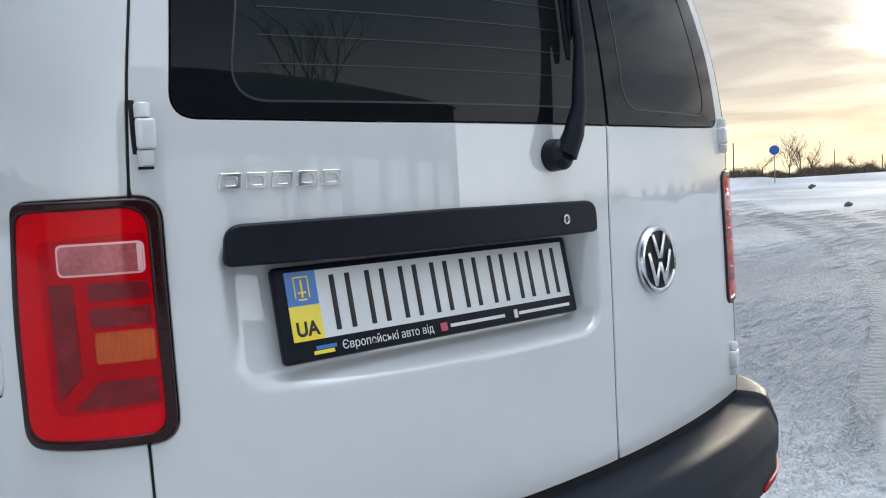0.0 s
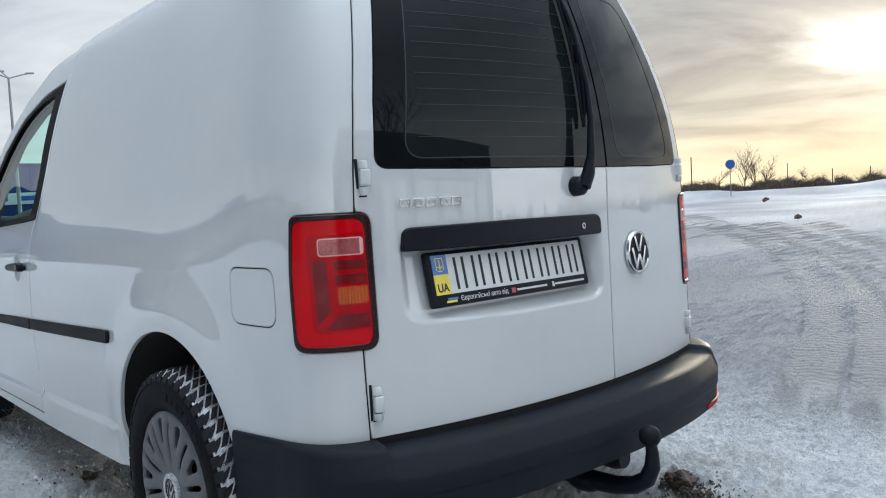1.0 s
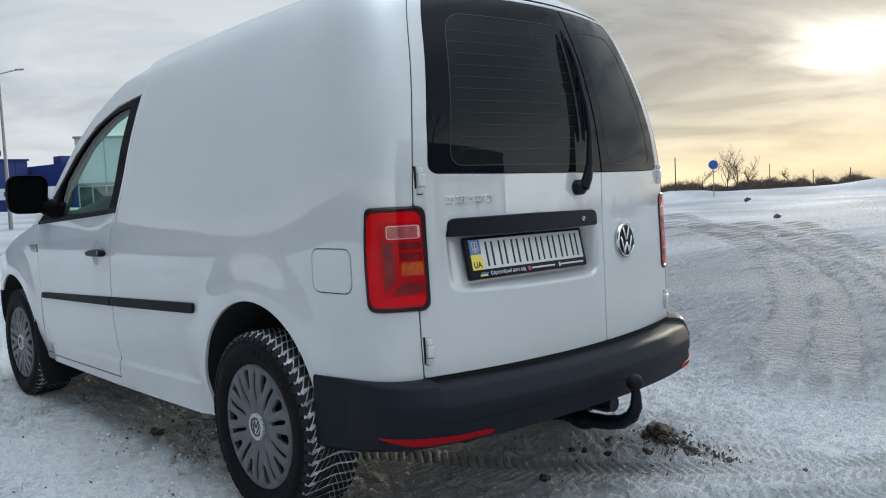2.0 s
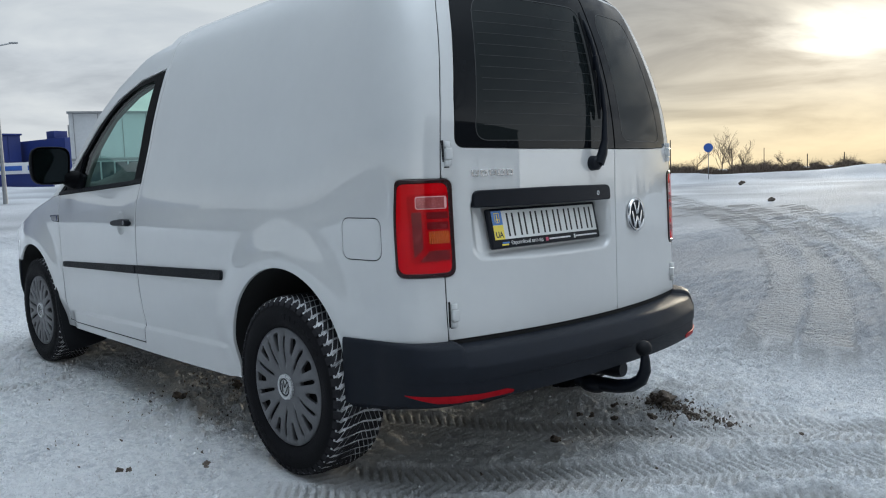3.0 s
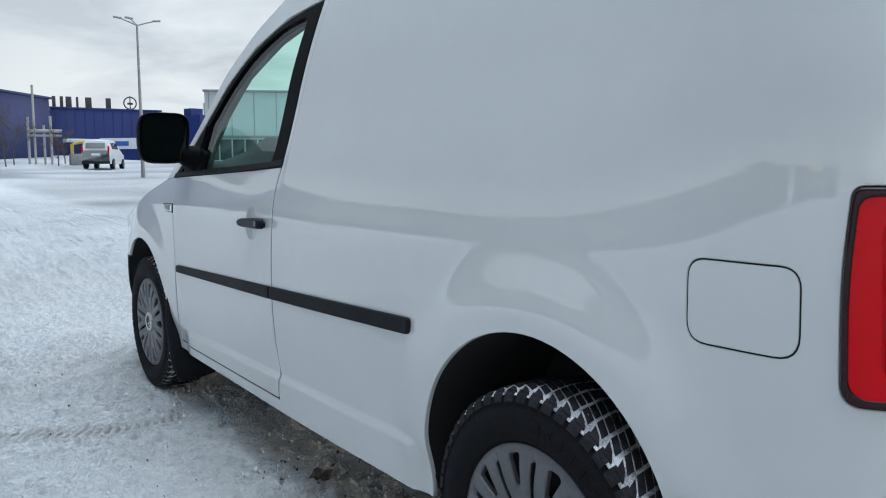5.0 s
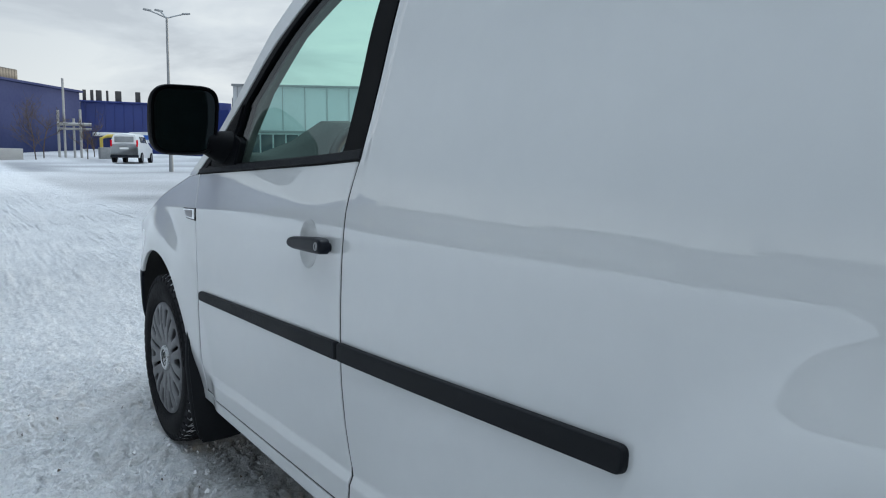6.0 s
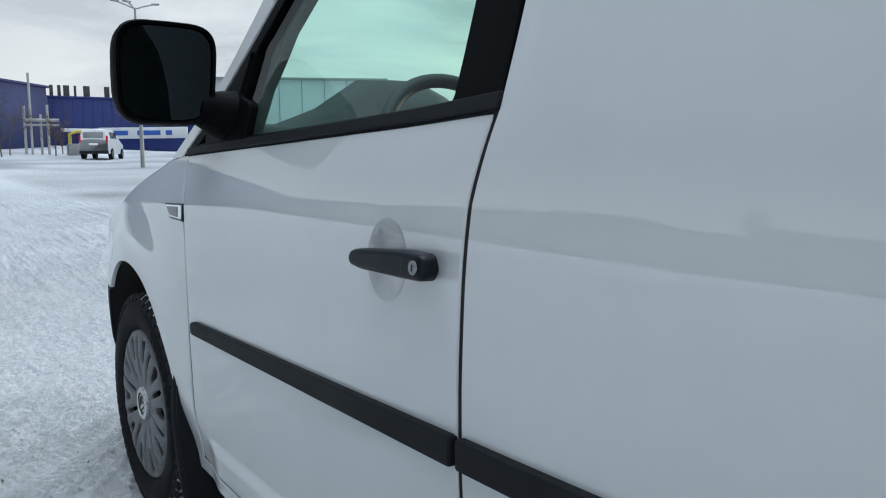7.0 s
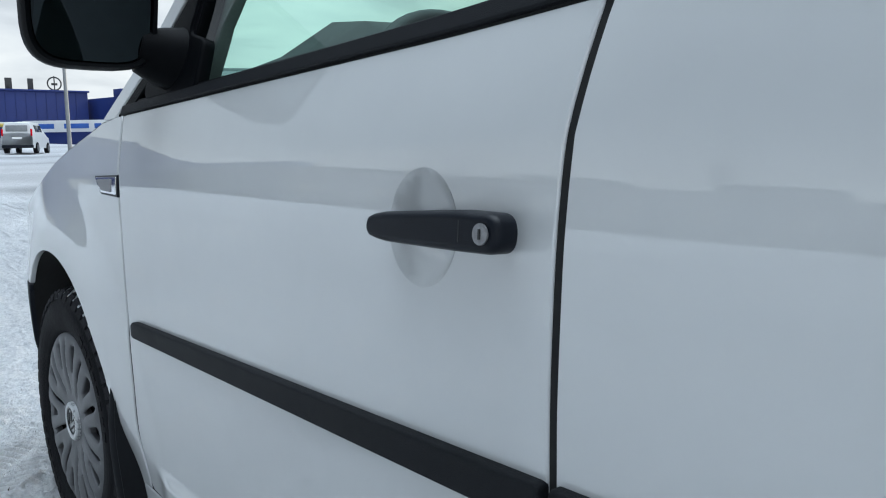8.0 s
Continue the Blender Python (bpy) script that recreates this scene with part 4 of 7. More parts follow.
def build_bumper():
    depth = pchip([-1.4, -1.0, -0.75, -0.66, -0.58, -0.50, -0.42, -0.28], [0.105, 0.104, 0.095, 0.075, 0.045, 0.020, 0.009, 0.004])
    low = pchip([-1.4, -1.0, -0.70, -0.55, -0.43, -0.28], [0.350, 0.345, 0.336, 0.322, 0.306, 0.296])
    us = np.concatenate([np.linspace(-0.30, -0.66, 34), np.linspace(-0.668, -0.715, 14), np.linspace(-0.74, 2 * UMID + 0.74, 60), np.linspace(2 * UMID + 0.715, 2 * UMID + 0.668, 14), np.linspace(2 * UMID + 0.66, 2 * UMID + 0.30, 34)])
    prof = [(-0.10, 0.0), (0.40, 0.0), (0.60, 0.012), (0.70, 0.035), (0.76, 0.07), (0.94, 0.285), (0.965, 0.31), (0.975, 0.335), (0.965, 0.53), (0.955, 0.55), (0.925, 0.575), (0.915, 0.60), (0.90, 0.82), (0.85, 0.93), (0.70, 1.0), (0.2, 1.02)]
    P = np.zeros((len(us), len(prof), 3))
    for i, u in enumerate(us):
        s = u if u > UMID else 2 * UMID - u
        p, n = body(np.array([u]), np.array([0.50]))
        d, z1 = float(depth(s)), float(low(s))
        # the arch trims the flank end
        for j, (k, f) in enumerate(prof):
            top = 0.510 - 0.013 * float(step01((-0.682 - s) / 0.014))
            z = top + (z1 - top) * f
            q = p[0] + n[0] * (d * k - (0.02 if f >= 1.0 else 0))
            if s > -0.36:
                r = math.hypot(q[1] - REAR_ARCH[0], max(z - REAR_ARCH[1], 0))
                q[1] = min(q[1], REAR_ARCH[0] - math.sqrt(max(0.352 ** 2 - max(z - REAR_ARCH[1], 0) ** 2, 0.0)) - (-0.30 - s if s < -0.30 else 0))
            P[i, j] = (q[0], q[1], z)
    b = part("rear_bumper", sheet(P, 0.006), M_BUMPER, van, "dark grey textured rear bumper", smooth=50)

    def on(u, f, lift):
        p, n = body(np.array([u]), np.array([0.50]))
        s = u if u > UMID else 2 * UMID - u
        k = np.interp(f, [q[1] for q in prof], [q[0] for q in prof])
        q = p[0] + n[0] * (float(depth(s)) * k + lift)
        return Vector((q[0], q[1], 0.510 + (float(low(s)) - 0.510) * f)), Vector(n[0])

    for sgn in (1, -1):
        us2 = np.linspace(-0.545, -0.838, 24)
        G = np.zeros((24, 5, 3))
        for i, u in enumerate(us2):
            t = i / 23
            hgt = 0.5 * min(1, t / 0.28 + 0.04, (1 - t) / 0.10 + 0.25)
            for j in range(5):
                zc = float(np.interp(u, [-0.838, -0.73, -0.62, -0.545], [0.360, 0.3555, 0.357, 0.366]))
                zz = zc + (j / 4 - 0.5) * 0.022 * 2 * hgt
                v = on(u if sgn == 1 else 2 * UMID - u, (zz - 0.510) / (float(low(u)) - 0.510), 0.0075)[0]
                G[i, j] = v
        part("reflector_strip", sheet(G, 0.004), M_STRIP, b, "red reflector strip")
    for x in (-0.45, -0.16, 0.19, 0.47):
        q, n = on(ux(x), 0.70, 0.004)
        m = look(q, q - n)
        part("parking_sensor", revolve([(0.0, 0.0115), (0.001, 0.011), (0.0015, 0.009), (0.0015, 0.0)], 24, m @ pose(0, 0, 0, 0, -90, 0)), M_BUMPER, b)
    return b


def build_hitch():
    x = 0.035
    pts = [(x, -0.600, 0.262), (x, -0.70, 0.258), (x, -0.77, 0.262), (x, -0.825, 0.275), (x, -0.862, 0.300), (x, -0.878, 0.335), (x, -0.879, 0.370), (x, -0.876, 0.392)]
    ho = part("tow_hitch", tube(pts, [0.026, 0.026, 0.024, 0.023, 0.022, 0.020, 0.016, 0.014], 18), M_SATIN, van, "black swan-neck tow hitch")
    bm = bmesh.new()
    bmesh.ops.create_uvsphere(bm, u_segments=24, v_segments=16, radius=0.027)
    bmesh.ops.translate(bm, vec=(x, -0.874, 0.410), verts=bm.verts)
    part("ball_cap", bm, M_TRIM, ho)
    bm = bmesh.new()
    bmesh.ops.create_uvsphere(bm, u_segments=24, v_segments=16, radius=0.040)
    bmesh.ops.scale(bm, vec=(0.85, 1.5, 0.8), verts=bm.verts)
    bmesh.ops.translate(bm, vec=(x, -0.665, 0.254), verts=bm.verts)
    part("hitch_lock", bm, M_SATIN, ho)
    part("hitch_socket", tube([(x + 0.10, -0.55, 0.30), (x + 0.10, -0.70, 0.295), (x + 0.10, -0.725, 0.295)], [0.035, 0.033, 0.026], 20), M_SATIN, ho)
    part("hitch_beam", slab(0.9, 0.06, 0.05, pose(0, -0.56, 0.30), 0.008), M_DARK, ho)


def build_wheel():
    """Axle along x, outside towards -x; the tyre is the wheel's own mesh."""
    R = 0.313
    prof = [(0.085, 0.195), (0.098, 0.215), (0.103, 0.25), (0.098, 0.285), (0.085, 0.300), (0.06, R - 0.010), (0, R - 0.008), (-0.06, R - 0.010), (-0.083, 0.301), (-0.094, 0.290), (-0.0985, 0.280),
            (-0.0985, 0.276), (-0.102, 0.272), (-0.104, 0.25), (-0.102, 0.228), (-0.0985, 0.222), (-0.0985, 0.218), (-0.094, 0.210), (-0.085, 0.204), (-0.080, 0.196), (0.0, 0.19), (0.085, 0.195)]
    wheel = part("wheel", revolve(prof, 96), M_RUBBER, van, "studless winter tyre with grey wheel cover", smooth=50)
    # snow packed between the tread blocks
    part("groove_snow", revolve([(0.088, 0.3035), (0.060, R - 0.0035), (0, R - 0.0026), (-0.060, R - 0.0035), (-0.087, 0.3045), (-0.0950, 0.296)], 128), M_GROOVE, wheel, "snow packed in tread grooves")
    # diamond blocks in slanted columns, with shoulder blocks either side
    bm = bmesh.new()
    rnd = random.Random(4)
    N, cw = 52, 0.0205
    pitch = 2 * math.pi / N

    def block(corners, lift):
        vs = []
        cx, ct = sum(c[0] for c in corners) / 4, sum(c[1] for c in corners) / 4
        for top in (0, 1):
            for x, t in corners:
                g = 0.93 if top else 1.0
                xx, tt = cx + (x - cx) * g, ct + (t - ct) * g
                rr = (R + lift - max(0, abs(xx) - 0.055) * 0.20) if top else R - 0.016 - max(0, abs(xx) - 0.05) * 0.25
                tt += 1.1 * abs(xx) / R
                vs.append(bm.verts.new((xx, rr * math.cos(tt), rr * math.sin(tt))))
        for q in ((4, 5, 6, 7), (0, 1, 5, 4), (1, 2, 6, 5), (2, 3, 7, 6), (3, 0, 4, 7)):
            bm.faces.new([vs[i] for i in q])

    for c in range(-3, 4):
        for k in range(N):
            a0 = pitch * (k + 0.5 * (c % 2))
            f = 0.84 + rnd.uniform(-0.06, 0.03)
            x0, hx, ht = c * cw, cw * f, pitch / 2 * f
            block([(x0 - hx, a0), (x0, a0 + ht), (x0 + hx, a0), (x0, a0 - ht)], rnd.uniform(-0.0012, 0.0004))
    for sg in (-1, 1):
        for k in range(N):
            a0, ht = pitch * k, pitch * (0.36 + rnd.uniform(-0.04, 0.03))
            block([(sg * 0.0915, a0 - ht), (sg * 0.0915, a0 + ht), (sg * 0.078, a0 + ht * 0.8), (sg * 0.068, a0), ][:4], 0.0)
    # shoulder lugs
    for k in range(52):
        a, da = 2 * math.pi * k / 52 + 0.30, 2 * math.pi / 52 * 0.36
        pts = [(-0.086, 0.3065), (-0.096, 0.298), (-0.1005, 0.284), (-0.094, 0.283)]
        lo = [bm.verts.new((x, r * math.cos(a - da), r * math.sin(a - da))) for x, r in pts]
        hi = [bm.verts.new((x, r * math.cos(a + da), r * math.sin(a + da))) for x, r in pts]
        for i in range(3):
            bm.faces.new((lo[i], lo[i + 1], hi[i + 1], hi[i]))
        bm.faces.new(lo)
        bm.faces.new(hi[::-1])
    tagged(part("tread", bm, M_TREAD, wheel, "chunky tread blocks dusted with snow", smooth=20), kind="stuff")
    # raised band of sidewall lettering as plain bars
    bm = bmesh.new()
    for k, (a0, wd) in enumerate([(80 + 7.2 * i, 4.6) for i in range(8)] + [(255 + 7.2 * i, 4.6) for i in range(8)]):
        r0, r1 = 0.240, 0.259
        q = []
        for x in (-0.1025, -0.1052):
            for r, a in ((r0, a0), (r0, a0 + wd), (r1, a0 + wd), (r1, a0)):
                q.append(bm.verts.new((x, r * math.cos(radians(a)), r * math.sin(radians(a)))))
        bm.faces.new(q[4:])
        for i in range(4):
            bm.faces.new((q[i], q[(i + 1) % 4], q[4 + (i + 1) % 4], q[4 + i]))
    tagged(part("sidewall_writing", bm, M_RUBBER, wheel, smooth=20), kind="stuff")
    # wheel cover: dished disc with long and short slots
    dome = pchip([0, 0.03, 0.045, 0.08, 0.14, 0.185, 0.205, 0.21], [0.098, 0.098, 0.093, 0.097, 0.104, 0.101, 0.092, 0.086])

    def face_x(a, b):
        """The cover's face: a dome with a valley along every second gap between the spokes."""
        r = np.hypot(a, b)
        t = np.arctan2(b, a) / (2 * math.pi) * 10 - 0.25
        e = np.abs(t - np.round(t)) * 2 * math.pi / 10 * r
        valley = np.exp(-(e / (0.004 + 0.022 * r)) ** 2) * step01((r - 0.055) / 0.04) * (1 - step01((r - 0.180) / 0.02))
        t2 = t - 0.5
        e2 = np.abs(t2 - np.round(t2)) * 2 * math.pi / 10 * r
        pocket = np.exp(-(e2 / 0.017) ** 2) * step01((r - 0.095) / 0.05) * (1 - step01((r - 0.186) / 0.014))
        return -dome(r) + 0.0075 * valley + 0.006 * pocket

    def disc(a, b, off=0.0):
        e = 4e-4
        x = face_x(a, b)
        n = np.stack([-np.ones_like(x), (face_x(a + e, b) - face_x(a - e, b)) / (2 * e), (face_x(a, b + e) - face_x(a, b - e)) / (2 * e)], -1)
        n /= np.linalg.norm(n, axis=-1, keepdims=True)
        return np.stack([x, a, b], -1) + n * off, n

    holes = []
    for k in range(20):
        a = 2 * math.pi * (k + 0.5) / 20
        r0, r1, w0, w1 = ((0.088, 0.176, 0.0016, 0.0050), (0.126, 0.184, 0.0050, 0.0165))[k % 2]
        c, s = math.cos(a), math.sin(a)
        o = rounded([(r0, -w0, 0.003), (r1, -w1, 0.007), (r1 + 0.002, w1, 0.007), (r0, w0, 0.003)], 4)
        holes.append(np.array([(x * c - y * s, x * s + y * c) for x, y in o]))
    ring = np.array([(0.208 * math.cos(t), 0.208 * math.sin(t)) for t in np.linspace(0, 2 * math.pi, 97)[:-1]])
    cover = panel("wheel_cover", ring, M_COVER, wheel, holes=holes, step=0.0075, thick=0.016, roll=0.005, surf=disc, label="silver-grey plastic wheel cover")
    part("rim", revolve([(-0.055, 0.0), (-0.055, 0.12), (-0.065, 0.17), (-0.075, 0.20)], 48), M_DARK, wheel)
    cap = part("centre_cap", revolve([(-0.090, 0.0455), (-0.100, 0.0445), (-0.103, 0.041), (-0.103, 0.033), (-0.100, 0.032), (-0.100, 0.0)], 48), M_CAP, cover, "bright centre cap")
    part("cap_disc", revolve([(-0.100, 0.031), (-0.1022, 0.030), (-0.1022, 0.0265), (-0.1005, 0.026)], 40), M_SATIN, cap)
    for y, z, a, l in ((-0.006, 0.010, 22, 0.025), (0.006, 0.010, -22, 0.025), (-0.013, -0.006, 20, 0.030), (0.013, -0.006, -20, 0.030)):
        part("cap_bar", slab(0.002, 0.0042, l, pose(-0.1012, y, z, a, 0, 0), 0.0006), M_INK, cap)
    return wheel


def build_arch(cy, cz, r, inner):
    """Dark liner of one wheel arch."""
    th = np.linspace(radians(-14), radians(194), 40)
    for sgn in (-1, 1):
        P = np.zeros((40, 6, 3))
        for i, t in enumerate(th):
            y, z = cy + (r + 0.006) * math.cos(t), cz + (r + 0.006) * math.sin(t)
            edge, _ = body(np.array([y]), np.array([z]), -0.006)
            for j, x in enumerate(np.linspace(abs(edge[0][0]) - 0.004, 0.45, 6)):
                P[i, j] = (sgn * x, y, z)
        part("arch_liner", sheet(P), M_DARK, van, smooth=60)
        fan = [(0.45, cy + (r + 0.02) * math.cos(t), cz + (r + 0.02) * math.sin(t)) for t in th]
        W = np.zeros((40, 2, 3))
        for i, (x, y, z) in enumerate(fan):
            W[i, 0], W[i, 1] = (sgn * x, y, z), (sgn * x, y, 0.29)
        part("arch_wall", sheet(W), M_DARK, van)


def build_mirror(mirrored, door):
    """Door mirror: housing with a rounded-square glass that faces back."""
    s = -1 if mirrored else 1
    bm = bmesh.new()
    n = 40
    rings = []
    for y, w, h, k in ((2.052, 0.0885, 0.0905, 4.2), (2.050, 0.0945, 0.0955, 4.2), (2.060, 0.0975, 0.0985, 4.2), (2.085, 0.0975, 0.098, 3.8), (2.120, 0.090, 0.088, 3.2), (2.150, 0.072, 0.068, 2.8), (2.165, 0.045, 0.040, 2.4)):
        ring = []
        for i in range(n):
            a = 2 * math.pi * i / n
            c, q = math.cos(a), math.sin(a)
            x = w * abs(c) ** (2 / k) * (1 if c >= 0 else -1)
            z = h * abs(q) ** (2 / k) * (1 if q >= 0 else -1)
            x += 0.008 * (z / h) * (1 if x > 0 else 0.2)
            ring.append(bm.verts.new((s * (-0.885 + x), y + 0.06 * (x + 0.09), 1.143 + z)))
        rings.append(ring)
    for a, b in zip(rings, rings[1:]):
        for i in range(n):
            bm.faces.new((a[i], a[(i + 1) % n], b[(i + 1) % n], b[i]))
    bm.faces.new(rings[-1])
    # bottom of the pocket that holds the glass
    back = [bm.verts.new((v.co.x, v.co.y + 0.012, v.co.z)) for v in rings[0]]
    for i in range(n):
        bm.faces.new((rings[0][i], rings[0][(i + 1) % n], back[(i + 1) % n], back[i]))
    bm.faces.new(back)
    hs = part("mirror", bm, M_JET, door, "black door mirror", smooth=45)
    bm = bmesh.new()
    ring = [bm.verts.new((s * (-0.885 + (v.co.x * s + 0.885) * 0.965), v.co.y - 0.0, 1.143 + (v.co.z - 1.143) * 0.965)) for v in hs.data.vertices[:n]]
    for v in ring:
        v.co.y += 0.005
    bm.faces.new(ring)
    part("mirror_glass", bm, M_MIRROR, hs, "dark mirror glass", smooth=None)
    arm = [(s * -0.815, 2.095, 1.080), (s * -0.785, 2.09, 1.072), (s * -0.76, 2.08, 1.066), (s * -0.735, 2.07, 1.062)]
    part("mirror_arm", tube(arm, [0.034, 0.046, 0.052, 0.058], 18), M_JET, hs)
    panel("mirror_foot", rounded([(1.962, 1.016, 0.01), (1.972, 1.092, 0.014), (2.036, 1.108, 0.012), (2.012, 1.196, 0.006), (2.055, 1.180, 0.012), (2.20, 1.06, 0.02), (2.18, 1.008, 0.02)]), M_JET, door, step=0.03, off=0.004, thick=0.02, roll=0.006, mirrored=mirrored)


def build_handle(mirrored, door):
    grip = rounded([(1.247, 0.838, 0.016), (1.247, 0.870, 0.016), (1.30, 0.8705, 0.0), (1.34, 0.868, 0.0), (1.40, 0.864, 0.0), (1.426, 0.860, 0.010), (1.426, 0.840, 0.010), (1.40, 0.837, 0), (1.34, 0.837, 0), (1.30, 0.837, 0)], 8)
    hd = panel("door_handle", grip, M_SATIN, door, step=0.012, off=0.036, thick=0.024, roll=0.009, mirrored=mirrored, label="black pull handle with lock")
    panel("handle_joint", np.array([(1.2885, 0.8455), (1.2885, 0.863), (1.2897, 0.863), (1.2897, 0.8455)]), M_INK, hd, off=0.0363, thick=0, mirrored=mirrored)
    for u in (1.272, 1.412):
        p, n = body(np.array([u]), np.array([0.851]), 0.0, mirrored)
        p, n = Vector(p[0]), Vector(n[0])
        part("handle_foot", tube([p - n * 0.004, p + n * 0.026], 0.0095, 16), M_SATIN, hd)
    p, n = body(np.array([1.2620]), np.array([0.8538]), 0.0365, mirrored)
    m = look(Vector(p[0]), Vector(p[0]) - Vector(n[0]))
    lk = part("lock_barrel", revolve([(0.0, 0.0), (0.0, 0.0085), (0.0015, 0.0085), (0.002, 0.0073), (0.0018, 0.006), (0.0018, 0.0)], 28, m @ pose(0, 0, 0, 0, -90, 0)), M_LOCK, hd, "steel lock barrel")
    part("key_slot", slab(0.0022, 0.008, 0.001, m @ pose(0, 0, 0.0020)), M_INK, lk)


def build_cabin():
    # front screen between the roof edge and the scuttle
    n, k = 24, 16
    P = np.zeros((n, k, 3))
    lo_v = [(2.40, 0.985), (2.216, 1.118), (2.064, 1.244), (1.886, 1.384), (1.668, 1.515), (1.42, 1.622), (1.20, 1.682)]
    e, _ = body(np.array([p[0] for p in lo_v]), np.array([p[1] for p in lo_v]), -0.004)
    t0 = np.linspace(0, 1, len(lo_v))
    for j, t in enumerate(np.linspace(0, 1, k)):
        p = np.array([np.interp(t, t0, e[:, c]) for c in range(3)])
        for i, s in enumerate(np.linspace(-1, 1, n)):
            bow = 1 - s * s
            P[i, j] = (-p[0] * s, p[1] + bow * 0.14 * (1 - 0.6 * t), p[2] + bow * (0.02 + 0.10 * t))
    g = part("windscreen", sheet(P), M_SCREEN, van, "green-tinted windscreen", smooth=60)
    g.visible_shadow = False
    # bonnet
    fe = [(2.40, 0.980), (2.50, 0.955), (2.60, 0.932), (2.72, 0.900), (2.82, 0.865), (3.10, 0.79), (3.30, 0.735), (3.41, 0.68)]
    e, _ = body(np.array([p[0] for p in fe]), np.array([p[1] for p in fe]))
    t0 = np.linspace(0, 1, len(fe))
    B = np.zeros((25, 24, 3))
    for j, t in enumerate(np.linspace(0, 1, 24)):
        p = np.array([np.interp(t, t0, e[:, c]) for c in range(3)])
        for i, s in enumerate(np.linspace(-1, 1, 25)):
            bow = 1 - abs(s) ** 2.6
            B[i, j] = (-p[0] * s * 0.996, p[1] + bow * 0.20 * t * t, p[2] + 0.002 + bow * 0.035)
    part("bonnet", sheet(B), M_PAINT, van, smooth=60)
    # nose below the bonnet
    N = np.zeros((25, 6, 3))
    for i, s in enumerate(np.linspace(-1, 1, 25)):
        bow = 1 - abs(s) ** 2.6
        for j, z in enumerate(np.linspace(0.20, 0.68, 6)):
            N[i, j] = (-0.66 * s, 3.415 + bow * 0.24, z + bow * 0.08 * (j / 5))
    part("front_bumper", sheet(N, 0.01), M_BUMPER, van, smooth=60)
    # roof: closes over both cant rails
    v0, v1, uh = 1.944, 2.32, float(HINGE_U(1.6765)) + 0.006
    half = [(1.184, v0), (uh, v0), (uh, 1.80), (uh, 1.668)]
    r = half + [(u, 1.668) for u in np.linspace(-0.70, 2 * UMID + 0.70, 24)] + [(2 * UMID - u, v) for u, v in half[::-1]] + [(2 * UMID - 1.18, v1), (1.18, v1)]
    panel("roof", np.array(r), M_PAINT, van, step=0.022, off=0.0005, thick=0)
    top = np.zeros((2, 12, 3))
    for j, y in enumerate(np.linspace(-0.02, 1.2, 12)):
        top[0, j], top[1, j] = (-0.05, y, 1.797), (0.05, y, 1.797)
    part("roof_ridge", sheet(top, 0.004), M_PAINT, van)
    # partition behind the seats
    z = np.linspace(0.30, 1.66, 14)
    e, _ = body(np.full(14, 0.80), z, -0.03)
    W = np.zeros((9, 14, 3))
    for i, s in enumerate(np.linspace(-1, 1, 9)):
        W[i, :, 0], W[i, :, 1], W[i, :, 2] = e[:, 0] * s, 0.80, e[:, 2]
    part("partition", sheet(W, 0.02), M_LINING, van)
    part("underbody", slab(1.30, 3.50, 0.10, pose(0, 1.43, 0.29), 0.02), M_DARK, van, "dark underbody")
    part("cabin_floor", slab(1.40, 1.5, 0.03, pose(0, 1.6, 0.36)), M_INNER, van)
    # headlining and pillar trim
    e, _ = body(np.linspace(0.82, 1.22, 8), np.full(8, 1.64), -0.05)
    L = np.zeros((8, 8, 3))
    for i, s in enumerate(np.linspace(-1, 1, 8)):
        L[i, :, 0], L[i, :, 1], L[i, :, 2] = e[:, 0] * s, e[:, 1], 1.62 + 0.06 * (1 - s * s)
    part("headlining", sheet(L, 0.01), M_LINING, van)
    for mirrored in (False, True):
        panel("pillar_trim", np.array([(2.14, 1.05), (2.0, 1.245), (1.80, 1.385), (1.55, 1.505), (1.34, 1.53), (1.38, 1.495), (1.52, 1.465), (1.76, 1.365), (1.94, 1.23), (2.01, 1.13), (2.03, 1.0)]), M_LINING, van, step=0.04, off=-0.035, thick=0.02, mirrored=mirrored)
    # dashboard with a hooded top
    prof = [(1.98, 0.55), (1.95, 0.80), (1.95, 0.97), (2.00, 1.010), (2.07, 1.044), (2.18, 1.056), (2.33, 1.026), (2.42, 0.98), (2.42, 0.55)]
    D = np.zeros((17, len(prof), 3))
    for i, x in enumerate(np.linspace(-0.71, 0.71, 17)):
        for j, (y, zz) in enumerate(prof):
            hood = 0.105 * math.exp(-((x + 0.38) / 0.15) ** 4) * (1 if 2 <= j <= 5 else 0)
            D[i, j] = (x, y - hood * 0.6, zz + hood)
    dash = part("dashboard", sheet(D, 0.012), M_INNER, van, "dark moulded dashboard")
    c, ax = Vector((-0.37, 1.81, 0.98)), Vector((0, -0.90, 0.44)).normalized()
    m = look(c, c - ax)
    ring = [m @ Vector((0.178 * math.cos(t), 0.178 * math.sin(t), 0)) for t in np.linspace(0, 2 * math.pi, 49)]
    st = part("steering_wheel", tube(ring, 0.015, 12, cap=False), M_INNER, van, "black three-spoke steering wheel")
    part("wheel_pad", slab(0.15, 0.13, 0.05, m @ pose(0, -0.01, -0.02), 0.02), M_INNER, st)
    for a in (0, 180, 270):
        part("wheel_spoke", slab(0.13, 0.035, 0.018, m @ pose(0.11 * math.cos(radians(a)), 0.11 * math.sin(radians(a)), -0.008, 0, 0, a), 0.006), M_INNER, st)
